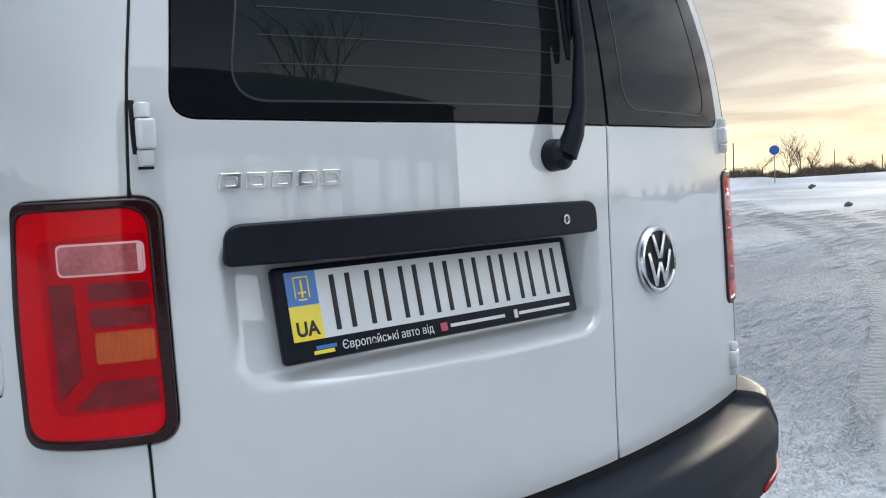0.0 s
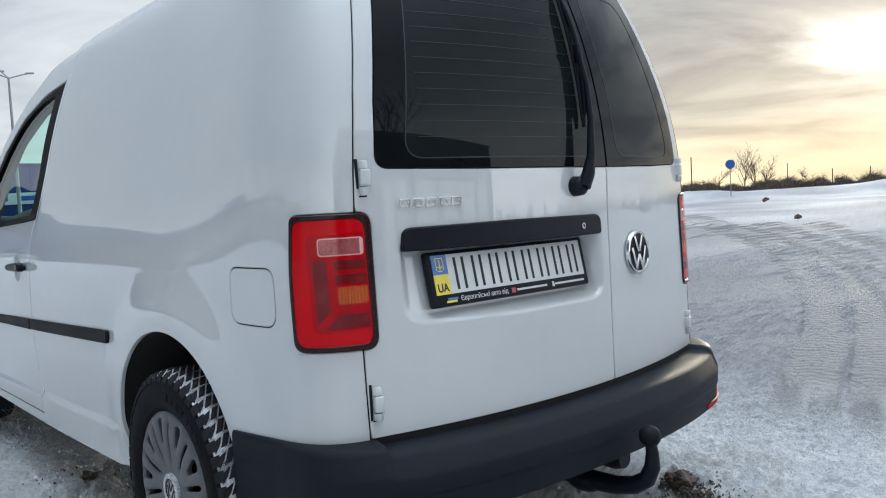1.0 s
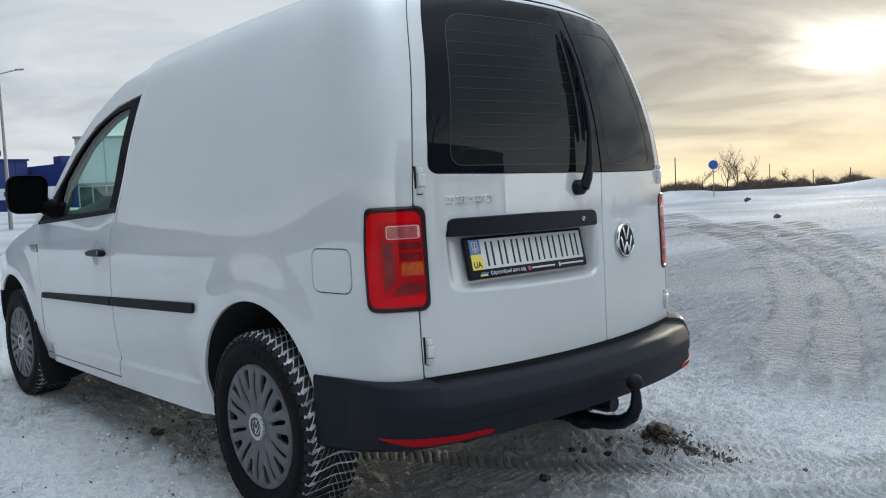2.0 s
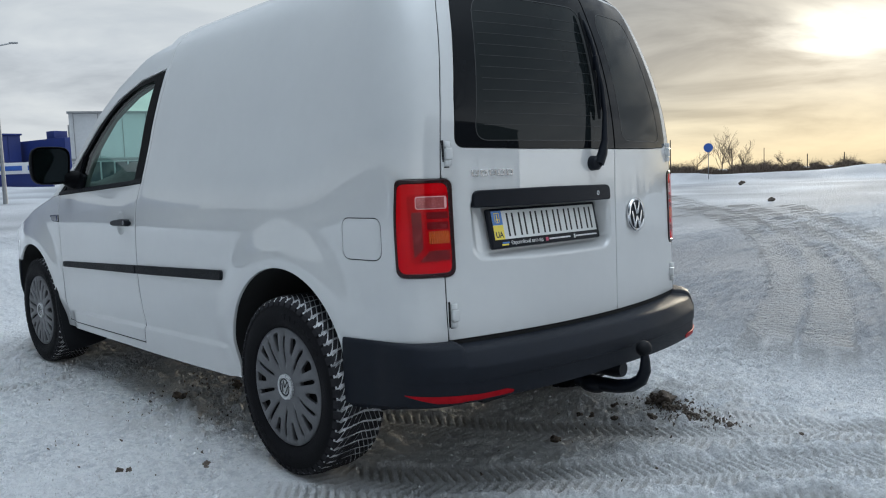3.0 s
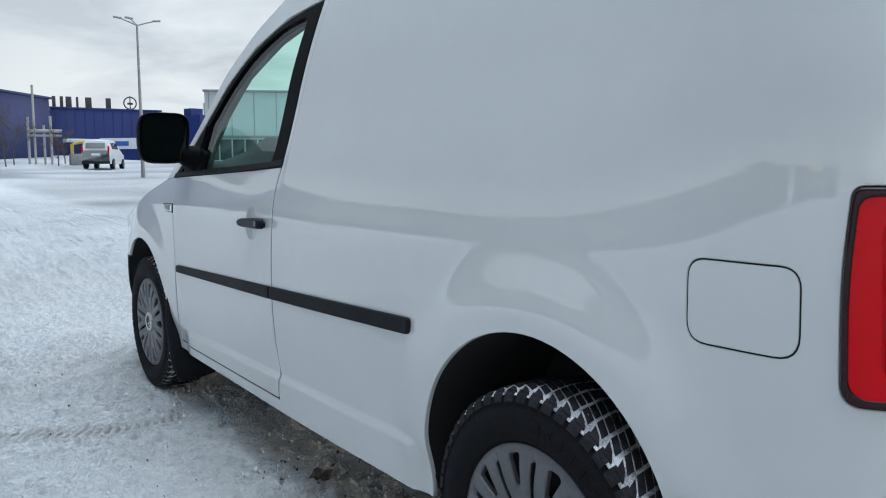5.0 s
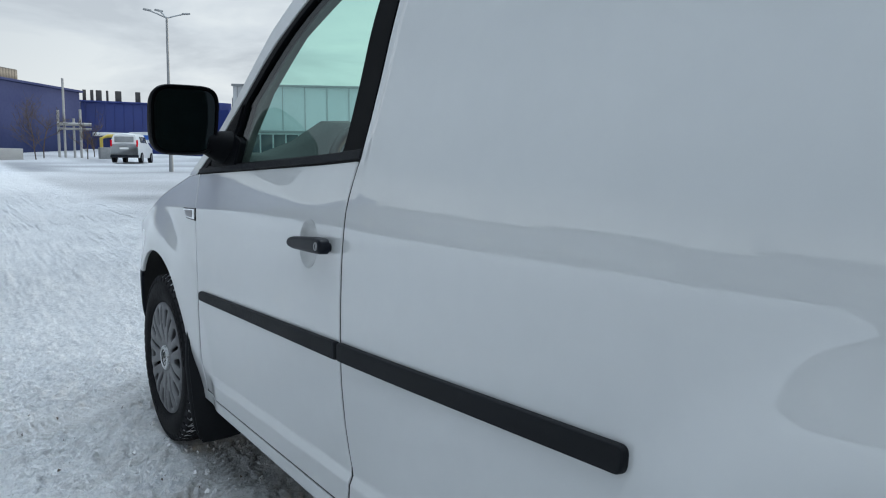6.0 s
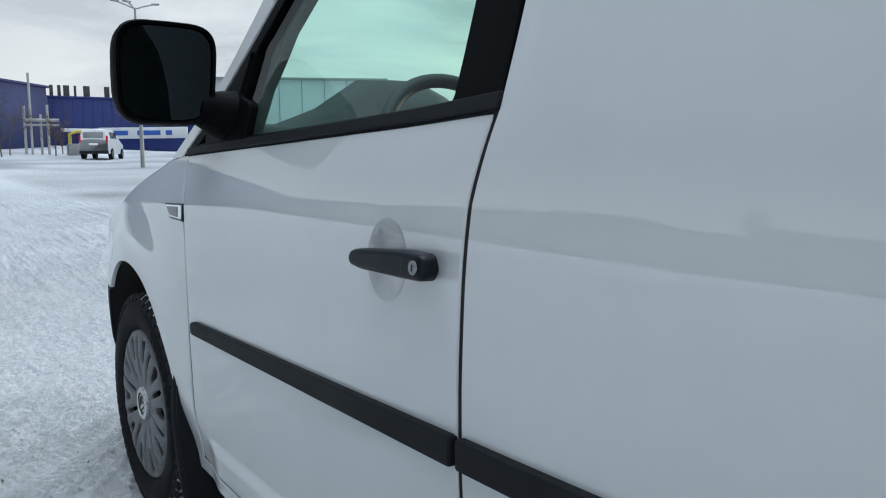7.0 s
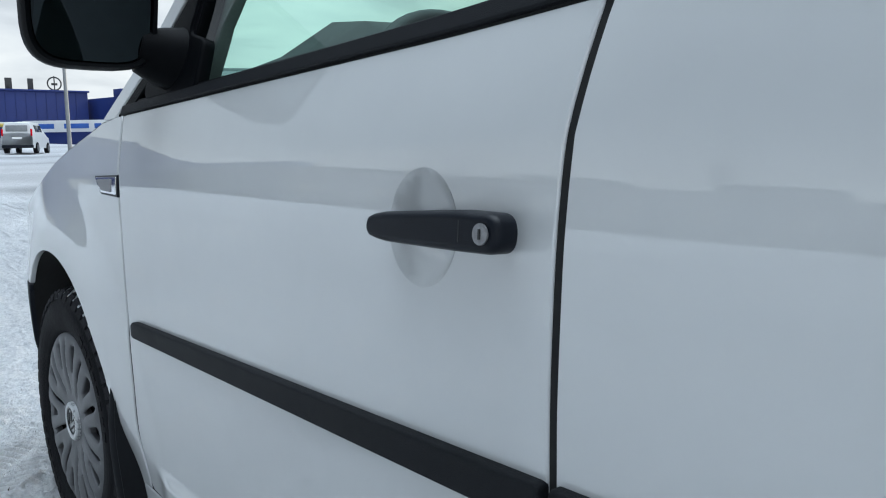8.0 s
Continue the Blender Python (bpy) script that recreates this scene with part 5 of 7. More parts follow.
    part("steering_column", tube([c - ax * 0.03, c - ax * 0.22], 0.04, 16), M_INNER, st)


def build_flap(s):
    """Moulded flap behind a front wheel: a curved sheet with a thick outer lip."""
    ys, xo = pchip([0.105, 0.16, 0.26, 0.38, 0.50], [2.262, 2.262, 2.288, 2.318, 2.338]), pchip([0.105, 0.13, 0.20, 0.38, 0.50], [0.770, 0.806, 0.824, 0.828, 0.815])
    P = np.zeros((14, 8, 3))
    for i, z in enumerate(np.linspace(0.130, 0.50, 14)):
        for j, q in enumerate(np.linspace(0, 1, 8)):
            x = float(xo(z)) * (1 - q) + 0.56 * q
            P[i, j] = (s * x, float(ys(z)) - 0.012 * math.sin(math.pi * q), z + 0.05 * q * q * (1 if i == 0 else max(0, 1 - i / 5)))
    flap = part("mud_flap", sheet(P, 0.012), M_TRIM, van, "black front mud flap", smooth=50)
    lip = [(s * (float(xo(z)) - 0.004), float(ys(z)) + 0.004, z) for z in np.linspace(0.138, 0.50, 9)]
    part("flap_lip", tube(lip, [0.007, 0.012, 0.014, 0.014, 0.014, 0.014, 0.013, 0.012, 0.009], 10), M_TRIM, flap)


def build_van():
    for mirrored in (False, True):
        door = build_shell(mirrored)
        build_lamp(mirrored)
        build_mirror(mirrored, door)
        build_handle(mirrored, door)
        s = 1 if mirrored else -1
        build_flap(s)
    build_tail()
    build_bumper()
    build_hitch()
    build_cabin()
    build_arch(*REAR_ARCH, 0.45)
    build_arch(*FRONT_ARCH, 0.45)
    wheel = build_wheel()
    wheel.matrix_basis = pose(-0.722, 0, 0.309, 12, 0, 0)
    copy_thing(wheel, pose(-0.709, 2.72, 0.309, 40, 0, 1.4))
    copy_thing(wheel, pose(0.722, 0, 0.309, 25, 0, 180))
    copy_thing(wheel, pose(0.709, 2.72, 0.309, 70, 0, 181.4))


build_van()

# ---- snow-covered yard ----


def lattice(x, y, scale, seed):
    """Smooth value noise, -1 to 1."""
    rng = np.random.RandomState(seed)
    tab = rng.uniform(-1, 1, (256, 256))
    fx, fy = x / scale, y / scale
    ix, iy = np.floor(fx).astype(int), np.floor(fy).astype(int)
    tx, ty = fx - ix, fy - iy
    tx, ty = tx * tx * (3 - 2 * tx), ty * ty * (3 - 2 * ty)
    g = lambda a, b: tab[a % 256, b % 256]
    return (g(ix, iy) * (1 - tx) + g(ix + 1, iy) * tx) * (1 - ty) + (g(ix, iy + 1) * (1 - tx) + g(ix + 1, iy + 1) * tx) * ty


def along(x, y, pts):
    """Distance across (signed) and along a polyline path."""
    best = np.full(x.shape, 1e9)
    across, run = np.zeros(x.shape), np.zeros(x.shape)
    s0 = 0.0
    for (ax, ay), (bx, by) in zip(pts, pts[1:]):
        dx, dy = bx - ax, by - ay
        l = math.hypot(dx, dy)
        t = np.clip(((x - ax) * dx + (y - ay) * dy) / l ** 2, 0, 1)
        d = np.hypot(x - ax - t * dx, y - ay - t * dy)
        c = ((x - ax) * dy - (y - ay) * dx) / l
        m = d < best
        best = np.where(m, d, best)
        across = np.where(m, np.sign(c) * d, across)
        run = np.where(m, s0 + t * l, run)
        s0 += l
    return across, run


def curve_through(pts, n=16):
    p = np.array(pts, float)
    t = np.r_[0, np.cumsum(np.linalg.norm(np.diff(p, axis=0), axis=1))]
    fx, fy = pchip(t, p[:, 0]), pchip(t, p[:, 1])
    s = np.linspace(0, t[-1], n)
    return list(zip(fx(s), fy(s)))


TRACKS = [  # path, width, depth, dirt
    (curve_through([(1.1, -0.72), (2.0, -0.38), (4.05, 0.33), (5.9, 1.18), (8.25, 2.42), (10.1, 3.5), (14, 6.2), (19, 10.5)]), 0.29, 0.022, 0.10),
    (curve_through([(1.1, -1.10), (2.2, -0.66), (4.2, 0.06), (6.1, 0.90), (8.45, 2.12), (10.3, 3.2), (14.2, 5.8), (19.3, 10)]), 0.27, 0.020, 0.10),
    (curve_through([(1.2, -1.9), (2.9, -1.0), (4.5, -0.32), (6.5, 0.55), (9, 1.9), (12, 3.6), (18, 7.5)]), 0.24, 0.016, 0.06),
    (curve_through([(1.4, -2.4), (4.6, -1.0), (7.6, 0.5), (11, 2.4), (18, 6.2)]), 0.24, 0.012, 0.04),
    (curve_through([(-0.74, 0.25), (-0.70, -0.15), (-0.45, -0.50), (-0.10, -0.85), (0.4, -1.3), (1.2, -2.0)]), 0.24, 0.022, 0.12),
    (curve_through([(-0.45, 0.55), (-0.15, 0.10), (0.05, -0.30), (0.35, -0.75), (0.9, -1.35)]), 0.26, 0.020, 0.14),
    (curve_through([(0.75, 0.4), (0.72, 0.0), (0.66, -0.45), (0.75, -1.0), (1.1, -1.7)]), 0.24, 0.020, 0.12),
    (curve_through([(-1.05, 0.10), (-0.85, -0.35), (-0.55, -0.80), (0.0, -1.4), (0.8, -2.2)]), 0.22, 0.012, 0.15),
    (curve_through([(-0.60, 3.85), (-0.67, 3.63), (-0.85, 3.35), (-1.0, 3.19), (-1.3, 3.0), (-1.9, 2.8)]), 0.20, 0.014, 0.04),
    (curve_through([(-0.74, 2.72), (-0.72, 2.31), (-0.86, 2.14), (-1.11, 2.13), (-1.4, 2.25), (-1.9, 2.5)]), 0.15, 0.014, 0.16),
    (curve_through([(6, 8), (9, 6.4), (13, 6.5), (18, 8.8), (25, 14)]), 0.25, 0.02, 0.08),
    (curve_through([(5, 9), (9, 7.6), (14, 8.1), (20, 11), (27, 17)]), 0.25, 0.02, 0.08),
]


def rise(x, y):
    """The yard climbs gently ahead of the van; a ploughed bank closes it off to the side."""
    far = np.maximum(y - 5, 0)
    z = np.where(far < 95, 0.000344 * far ** 2, 0.000344 * 95 ** 2 + 0.02 * (far - 95))
    az = np.degrees(np.arctan2(x, y))
    d = np.hypot(x, y)
    bank = np.exp(-((d - 62) / 5) ** 2) * step01((az - 45) / 12)
    z = z * (1 - step01((az - 30) / 20))
    return z + bank * (0.50 + 0.42 * lattice(x, y, 6.0, 31) + 0.25 * lattice(x, y, 2.3, 32))


def graded(lo, hi, near0, near1, fine):
    mid = np.arange(near0, near1 + 1e-6, fine)
    out, s, p = [], fine, near1
    while p < hi:
        s *= 1.055
        p += s
        out.append(min(p, hi))
    left, s, p = [], fine, near0
    while p > lo:
        s *= 1.055
        p -= s
        left.append(max(p, lo))
    return np.r_[left[::-1], mid, out]


def build_ground():
    xs, ys = graded(-900, 900, -2.5, 1.9, 0.0068), graded(-900, 900, -1.4, 3.9, 0.0068)
    X, Y = np.meshgrid(xs, ys, indexing="ij")
    near = np.exp(-(np.maximum(np.hypot(X - 0.5, Y - 1.5) - 14, 0) / 12) ** 2)
    Z = rise(X, Y)
    rough = 0.010 * lattice(X, Y, 0.9, 1) + 0.006 * lattice(X, Y, 0.33, 2) + 0.0070 * lattice(X, Y, 0.13, 3) + 0.0065 * lattice(X, Y, 0.065, 4)
    # trodden crust: ridges of broken snow, thicker in some places than in others
    crust = step01(0.55 + 0.75 * lattice(X, Y, 1.2, 21) + 0.45 * lattice(X, Y, 0.4, 22))
    ridge = (1 - np.abs(lattice(X * 0.8, Y * 1.2, 0.075, 23))) ** 2 + 0.8 * (1 - np.abs(lattice(X * 0.85, Y * 1.15, 0.042, 24))) ** 2 + 1.1 * lattice(X, Y, 0.027, 25) + 0.6 * lattice(X, Y, 0.019, 26)
    rough = rough + (0.0024 + 0.0070 * crust) * (ridge - 0.8) * (1 - 0.45 * step01((X - 0.3) / 0.8))
    # flakes of crust with small broken edges
    for k, (sc, thr, hgt) in enumerate(((0.16, 0.10, 0.006), (0.10, 0.05, 0.0065), (0.062, 0.12, 0.0065), (0.040, 0.15, 0.006), (0.027, 0.20, 0.0050))):
        wob = 0.25 * sc * lattice(X, Y, 0.03, 70 + k)
        rough = rough + 1.35 * hgt * (0.35 + 0.65 * crust) * step01((lattice(X + wob, Y * 1.25 - wob, sc, 80 + k) - thr) / (0.010 / sc))
    rough = rough - 0.009
    lump = np.maximum(lattice(X, Y, 0.060, 5) + 0.7 * lattice(X, Y, 0.033, 6) - 0.25, 0)
    # kicked-up snow beside the rear wheel
    churn = np.exp(-(((X + 0.62) / 0.34) ** 2 + ((Y - 0.95) / 0.55) ** 2)) + 0.8 * np.exp(-(((X - 0.75) / 0.5) ** 2 + ((Y + 0.6) / 0.4) ** 2)) + 0.5 * np.exp(-(((X + 0.95) / 0.4) ** 2 + ((Y - 2.6) / 0.8) ** 2))
    Z = Z + near * rough + near * lump * (0.008 + 0.034 * np.clip(churn, 0, 1))
    wide = np.clip(1 - near, 0, 1) * np.exp(-(np.hypot(X, Y) / 120) ** 2)
    Z = Z + wide * (0.06 * lattice(X, Y, 6.0, 8) + 0.05 * lattice(X, Y, 2.0, 9))
    fine = step01((X + 2.9) / 0.3) * (1 - step01((X - 2.2) / 0.5)) * step01((Y + 1.8) / 0.3) * (1 - step01((Y - 4.0) / 0.5))
    TU, TV, TM, DIRT, LUG = (np.zeros(X.shape) for _ in range(5))
    for pts, w, depth, dirt in TRACKS:
        c, s = along(X, Y, pts)
        e = np.abs(c) / (w / 2)
        ends = step01((s - np.where(pts[0][0] > 1.0, 0.55, 0.0)) / 0.45)
        m = (1 - step01((e - 0.85) / 0.25)) * ends
        lip = np.exp(-((e - 1.15) / 0.16) ** 2) * ends
        worn = 0.55 + 0.45 * step01(lattice(X, Y, 1.1, 12) + 0.6)
        flat = 0.6 + 0.32 * fine
        Z = Z * (1 - flat * m * near) + flat * m * near * rise(X, Y) - depth * 0.45 * m * worn + depth * (0.12 + 0.28 * fine) * lip * worn
        lug = np.clip(2.6 * np.sin(s * 170 + np.abs(c) * 80 + 1.2 * lattice(X, Y, 0.25, 13)), -1, 1) * (0.5 + 0.5 * step01(0.75 + 0.9 * lattice(X, Y, 0.45, 18) + 0.4 * lattice(X, Y, 0.09, 19))) * (1 - 0.75 * np.exp(-(c / 0.02) ** 2))
        Z = Z + 0.0095 * lug * m * worn * fine
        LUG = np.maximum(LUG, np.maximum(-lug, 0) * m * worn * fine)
        TU, TV = np.where(m > TM, s, TU), np.where(m > TM, c, TV)
        TM = np.maximum(TM, m * worn)
        DIRT = np.maximum(DIRT, 0.6 * dirt * m)
    under = (1 - step01((np.abs(X) - 0.55) / 0.35)) * (1 - step01((Y - 2.9) / 0.5)) * step01((Y + 0.70) / 0.5)
    patch = step01(0.5 + 0.9 * lattice(X, Y, 0.5, 14) + 0.5 * lattice(X, Y, 0.17, 15))
    DIRT = np.maximum(DIRT, 0.14 * under * (0.55 + 0.45 * patch))
    DIRT = np.maximum(DIRT, 0.60 * np.clip(churn, 0, 1) * step01(0.35 + 0.8 * lattice(X, Y, 0.16, 16) + 0.8 * lattice(X, Y, 0.05, 17)))
    # keep the contact patches of the wheels level
    for wx in (-0.74, 0.74):
        for wy in (0.0, 2.72):
            k = np.exp(-(((X - wx) / 0.14) ** 2 + ((Y - wy) / 0.16) ** 2) ** 2)
            Z = Z * (1 - k) + k * 0.0
    # the yard where cars drive is packed hard; its relief's shading is painted in as grey
    PACK_SHADE = np.maximum(step01((X - 1.0) / 1.8), 0.45 * step01((Y - 3.5) / 5.0)) * (0.7 + 0.3 * lattice(X, Y, 3.0, 41))
    n, m = X.shape
    idx = np.arange(n * m).reshape(n, m)
    F = np.stack([idx[:-1, :-1], idx[1:, :-1], idx[1:, 1:], idx[:-1, 1:]], -1).reshape(-1, 4)
    me = bpy.data.meshes.new("ground")
    me.vertices.add(n * m)
    me.vertices.foreach_set("co", np.stack([X, Y, Z], -1).astype(np.float32).ravel())
    me.loops.add(len(F) * 4)
    me.loops.foreach_set("vertex_index", F.astype(np.int32).ravel())
    me.polygons.add(len(F))
    me.polygons.foreach_set("loop_start", np.arange(0, len(F) * 4, 4, dtype=np.int32))
    me.update()
    me.validate()
    for nm, arr in (("track", TM), ("dirt", DIRT), ("run", TU), ("across", TV), ("packed", PACK_SHADE), ("print", LUG), ("lugged", TM * (1 - fine))):
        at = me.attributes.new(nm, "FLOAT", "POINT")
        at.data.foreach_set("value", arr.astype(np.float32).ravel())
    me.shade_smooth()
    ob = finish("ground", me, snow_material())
    return tagged(ob, "trampled white snow with tyre tracks and dirty patches", "snow", kind="structure")


def snow_material():
    m = bpy.data.materials.new("trampled_snow")
    m.use_nodes = True
    nt = m.node_tree
    p = nt.nodes["Principled BSDF"]
    tc = nt.nodes.new("ShaderNodeTexCoord")

    def noise_node(scale, detail=6, rough=0.6):
        n = nt.nodes.new("ShaderNodeTexNoise")
        n.inputs["Scale"].default_value, n.inputs["Detail"].default_value, n.inputs["Roughness"].default_value = scale, detail, rough
        nt.links.new(tc.outputs["Object"], n.inputs["Vector"])
        return n.outputs[0]

    def ramp(fac, stops):
        n = nt.nodes.new("ShaderNodeValToRGB")
        nt.links.new(fac, n.inputs[0])
        el = n.color_ramp.elements
        while len(el) < len(stops):
            el.new(0.5)
        for e, (q, c) in zip(el, stops):
            e.position, e.color = q, (*c, 1)
        return n.outputs[0]

    def mix(fac, a, b, kind="MIX"):
        n = nt.nodes.new("ShaderNodeMix")
        n.data_type, n.blend_type = "RGBA", kind
        nt.links.new(fac, n.inputs[0])
        for v, i in ((a, 6), (b, 7)):
            if isinstance(v, tuple):
                n.inputs[i].default_value = (*v, 1)
            else:
                nt.links.new(v, n.inputs[i])
        return n.outputs[2]

    def mth(op, a, b):
        n = nt.nodes.new("ShaderNodeMath")
        n.operation = op
        for i, v in enumerate((a, b)):
            if isinstance(v, (int, float)):
                n.inputs[i].default_value = v
            else:
                nt.links.new(v, n.inputs[i])
        return n.outputs[0]

    broad = ramp(noise_node(0.5), [(0.35, (0.80, 0.82, 0.85)), (0.62, (0.89, 0.905, 0.925))])
    grain = ramp(noise_node(34, 6, 0.68), [(0.34, (0.58, 0.585, 0.605)), (0.45, (0.84, 0.86, 0.885)), (0.58, (0.94, 0.95, 0.96))])
    half_fac = nt.nodes.new("ShaderNodeValue")
    half_fac.outputs[0].default_value = 0.5
    snow = mix(half_fac.outputs[0], broad, grain)
    # grey ice between the flakes of white crust
    tr = nt.nodes.new("ShaderNodeAttribute")
    tr.attribute_name = "track"
    where_ice = ramp(noise_node(1.7, 5, 0.6), [(0.38, (0.25, 0.25, 0.25)), (0.62, (1, 1, 1))])
    ice = ramp(noise_node(26, 7, 0.62), [(0.40, (1, 1, 1)), (0.50, (0.12, 0.12, 0.12)), (0.56, (0, 0, 0))])
    chips = ramp(noise_node(75, 5, 0.65), [(0.38, (1, 1, 1)), (0.50, (0, 0, 0))])
    snow = mix(mth("MULTIPLY", mth("MULTIPLY", mth("MAXIMUM", ice, mth("MULTIPLY", chips, 0.7)), where_ice), mth("SUBTRACT", 0.58, mth("MULTIPLY", tr.outputs["Fac"], 0.5))), snow, (0.46, 0.49, 0.54))
    # grey in the open yard's colour stands in for the shading of rough snow
    pk = nt.nodes.new("ShaderNodeAttribute")
    pk.attribute_name = "packed"
    snow = mix(mth("MULTIPLY", pk.outputs["Fac"], 0.95), snow, (0.285, 0.292, 0.315))
    specks = ramp(noise_node(55, 3, 0.5), [(0.65, (0, 0, 0)), (0.71, (1, 1, 1))])
    zone = ramp(noise_node(1.3, 4), [(0.45, (0, 0, 0)), (0.65, (0.55, 0.55, 0.55))])
    snow = mix(mth("MULTIPLY", specks, zone), snow, (0.20, 0.17, 0.15))
    at = nt.nodes.new("ShaderNodeAttribute")
    at.attribute_name = "dirt"
    dirt_noise = ramp(noise_node(9, 6), [(0.30, (0.70, 0.70, 0.70)), (0.62, (1, 1, 1))])
    soil = ramp(noise_node(18, 5), [(0.3, (0.46, 0.432, 0.405)), (0.7, (0.68, 0.650, 0.620))])
    col = mix(mth("MULTIPLY", at.outputs["Fac"], dirt_noise), snow, soil)
    col = mix(mth("MULTIPLY", tr.outputs["Fac"], 0.24), col, (0.55, 0.55, 0.56))
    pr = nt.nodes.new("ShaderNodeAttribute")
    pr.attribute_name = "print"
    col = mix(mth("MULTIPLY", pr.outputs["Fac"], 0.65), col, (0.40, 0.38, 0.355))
    p.inputs["Roughness"].default_value = 0.75
    p.inputs["Specular IOR Level"].default_value = 0.04
    p.inputs["Subsurface Weight"].default_value = 0.0
    k1, k2 = nt.nodes.new("ShaderNodeBump"), nt.nodes.new("ShaderNodeBump")
    k1.inputs["Strength"].default_value, k1.inputs["Distance"].default_value = 1.0, 0.06
    nt.links.new(noise_node(30, 8, 0.72), k1.inputs["Height"])
    k0 = nt.nodes.new("ShaderNodeBump")
    k0.inputs["Strength"].default_value, k0.inputs["Distance"].default_value = 0.8, 0.05
    nt.links.new(noise_node(3.2, 5, 0.6), k0.inputs["Height"])
    nt.links.new(k0.outputs[0], k1.inputs["Normal"])
    k2.inputs["Strength"].default_value, k2.inputs["Distance"].default_value = 0.9, 0.010
    nt.links.new(noise_node(90, 4, 0.6), k2.inputs["Height"])
    # lug marks pressed by tyres: slanted bars either side of a middle rib
    lg = nt.nodes.new("ShaderNodeAttribute")
    lg.attribute_name = "lugged"
    run, across = nt.nodes.new("ShaderNodeAttribute"), nt.nodes.new("ShaderNodeAttribute")
    run.attribute_name, across.attribute_name = "run", "across"
    ph = mth("ADD", mth("MULTIPLY", run.outputs["Fac"], 78.0), mth("MULTIPLY", mth("ABSOLUTE", across.outputs["Fac"], 0), 30.0))
    lug = mth("SINE", mth("ADD", ph, mth("MULTIPLY", noise_node(4.0, 3), 0.9)), 0)
    lug = mth("MULTIPLY", mth("MAXIMUM", mth("MINIMUM", mth("MULTIPLY", lug, 2.2), 1.0), -1.0), mth("MULTIPLY", lg.outputs["Fac"], ramp(noise_node(2.6, 4), [(0.36, (0.35, 0.35, 0.35)), (0.55, (1, 1, 1))])))
    col = mix(mth("MULTIPLY", lg.outputs["Fac"], 0.45), col, (0.33, 0.345, 0.36))
    col = mix(mth("MULTIPLY", mth("MAXIMUM", lug, 0.0), 0.6), col, (0.32, 0.325, 0.34))
    nt.links.new(col, p.inputs["Base Color"])
    k3 = nt.nodes.new("ShaderNodeBump")
    k3.inputs["Strength"].default_value, k3.inputs["Distance"].default_value = 1.0, 0.015
    nt.links.new(lug, k3.inputs["Height"])
    nt.links.new(k1.outputs[0], k3.inputs["Normal"])
    nt.links.new(k3.outputs[0], k2.inputs["Normal"])
    nt.links.new(k2.outputs[0], p.inputs["Normal"])
    return m


build_ground()


def ground_z(x, y):
    return float(rise(np.array([float(x)]), np.array([float(y)]))[0])


def bearing(az, d):
    """Place on the plan at a bearing from ahead (clockwise) and a distance from the yard's middle."""
    return -1.7 + d * math.sin(radians(az)), -1.0 + d * math.cos(radians(az))


# ---- clods of frozen mud ----
M_CLOD = surface("frozen_mud", (0.045, 0.036, 0.030), (0.16, 0.13, 0.105), 25, 0.8, 0.95, bump=0.8, bump_scale=90)


def build_clods():
    rnd = random.Random(7)
    spots = [(0.711, -0.539, 0.050, 0.008), (0.37, -0.41, 0.020, 0), (0.536, -0.411, 0.024, 0), (0.40, -0.50, 0.020, 0), (0.496, -0.611, 0.026, 0), (0.345, -0.37, 0.018, 0), (0.037, -0.484, 0.028, 0),
             (-0.655, 1.224, 0.044, 0), (-0.70, 1.19, 0.022, 0), (-0.343, 1.236, 0.03, 0), (-0.977, 0.307, 0.018, 0), (-0.99, 0.28, 0.011, 0), (-1.195, 0.467, 0.015, 0), (-1.218, 0.492, 0.017, 0), (0.27, -1.40, 0.016, 0), (0.69, -1.13, 0.010, 0), (40.2, 18.25, 0.20, 0.08), (20.4, 7.75, 0.12, 0.0), (20.75, 7.90, 0.10, 0.0)]
    # a heap that trails off over the snow
    for k in range(16):
        spots.append((0.735 + rnd.gauss(0, 0.038), -0.515 + rnd.gauss(0, 0.034), rnd.uniform(0.014, 0.032), rnd.uniform(0, 0.016)))
    for k in range(22):
        t = rnd.uniform(0, 1)
        spots.append((0.70 - 0.10 * t + rnd.gauss(0, 0.030), -0.58 - 0.27 * t + rnd.gauss(0, 0.030), rnd.uniform(0.008, 0.019), 0))
    for x, y, r, lift in spots:
        bm = bmesh.new()
        r = r * 0.70
        bmesh.ops.create_icosphere(bm, subdivisions=3, radius=r)
        o = Vector((rnd.uniform(0, 50), rnd.uniform(0, 50), 0))
        for v in bm.verts:
            d = noise.noise(v.co / r * 1.1 + o) * 0.75 + noise.noise(v.co / r * 2.6 + o) * 0.50 + noise.noise(v.co / r * 6.0 + o) * 0.30
            v.co *= 1 + d
            v.co.z *= 0.75
        ob = part("mud_clod", bm, M_CLOD, None, smooth=35)
        ob.location = (x, y, r * 0.45 + lift)
        ob.rotation_euler = (0, 0, rnd.uniform(0, 6))
        tagged(ob, "dark brown lump of frozen mud lying on snow", "mud clod", "mud clods round the van")


build_clods()


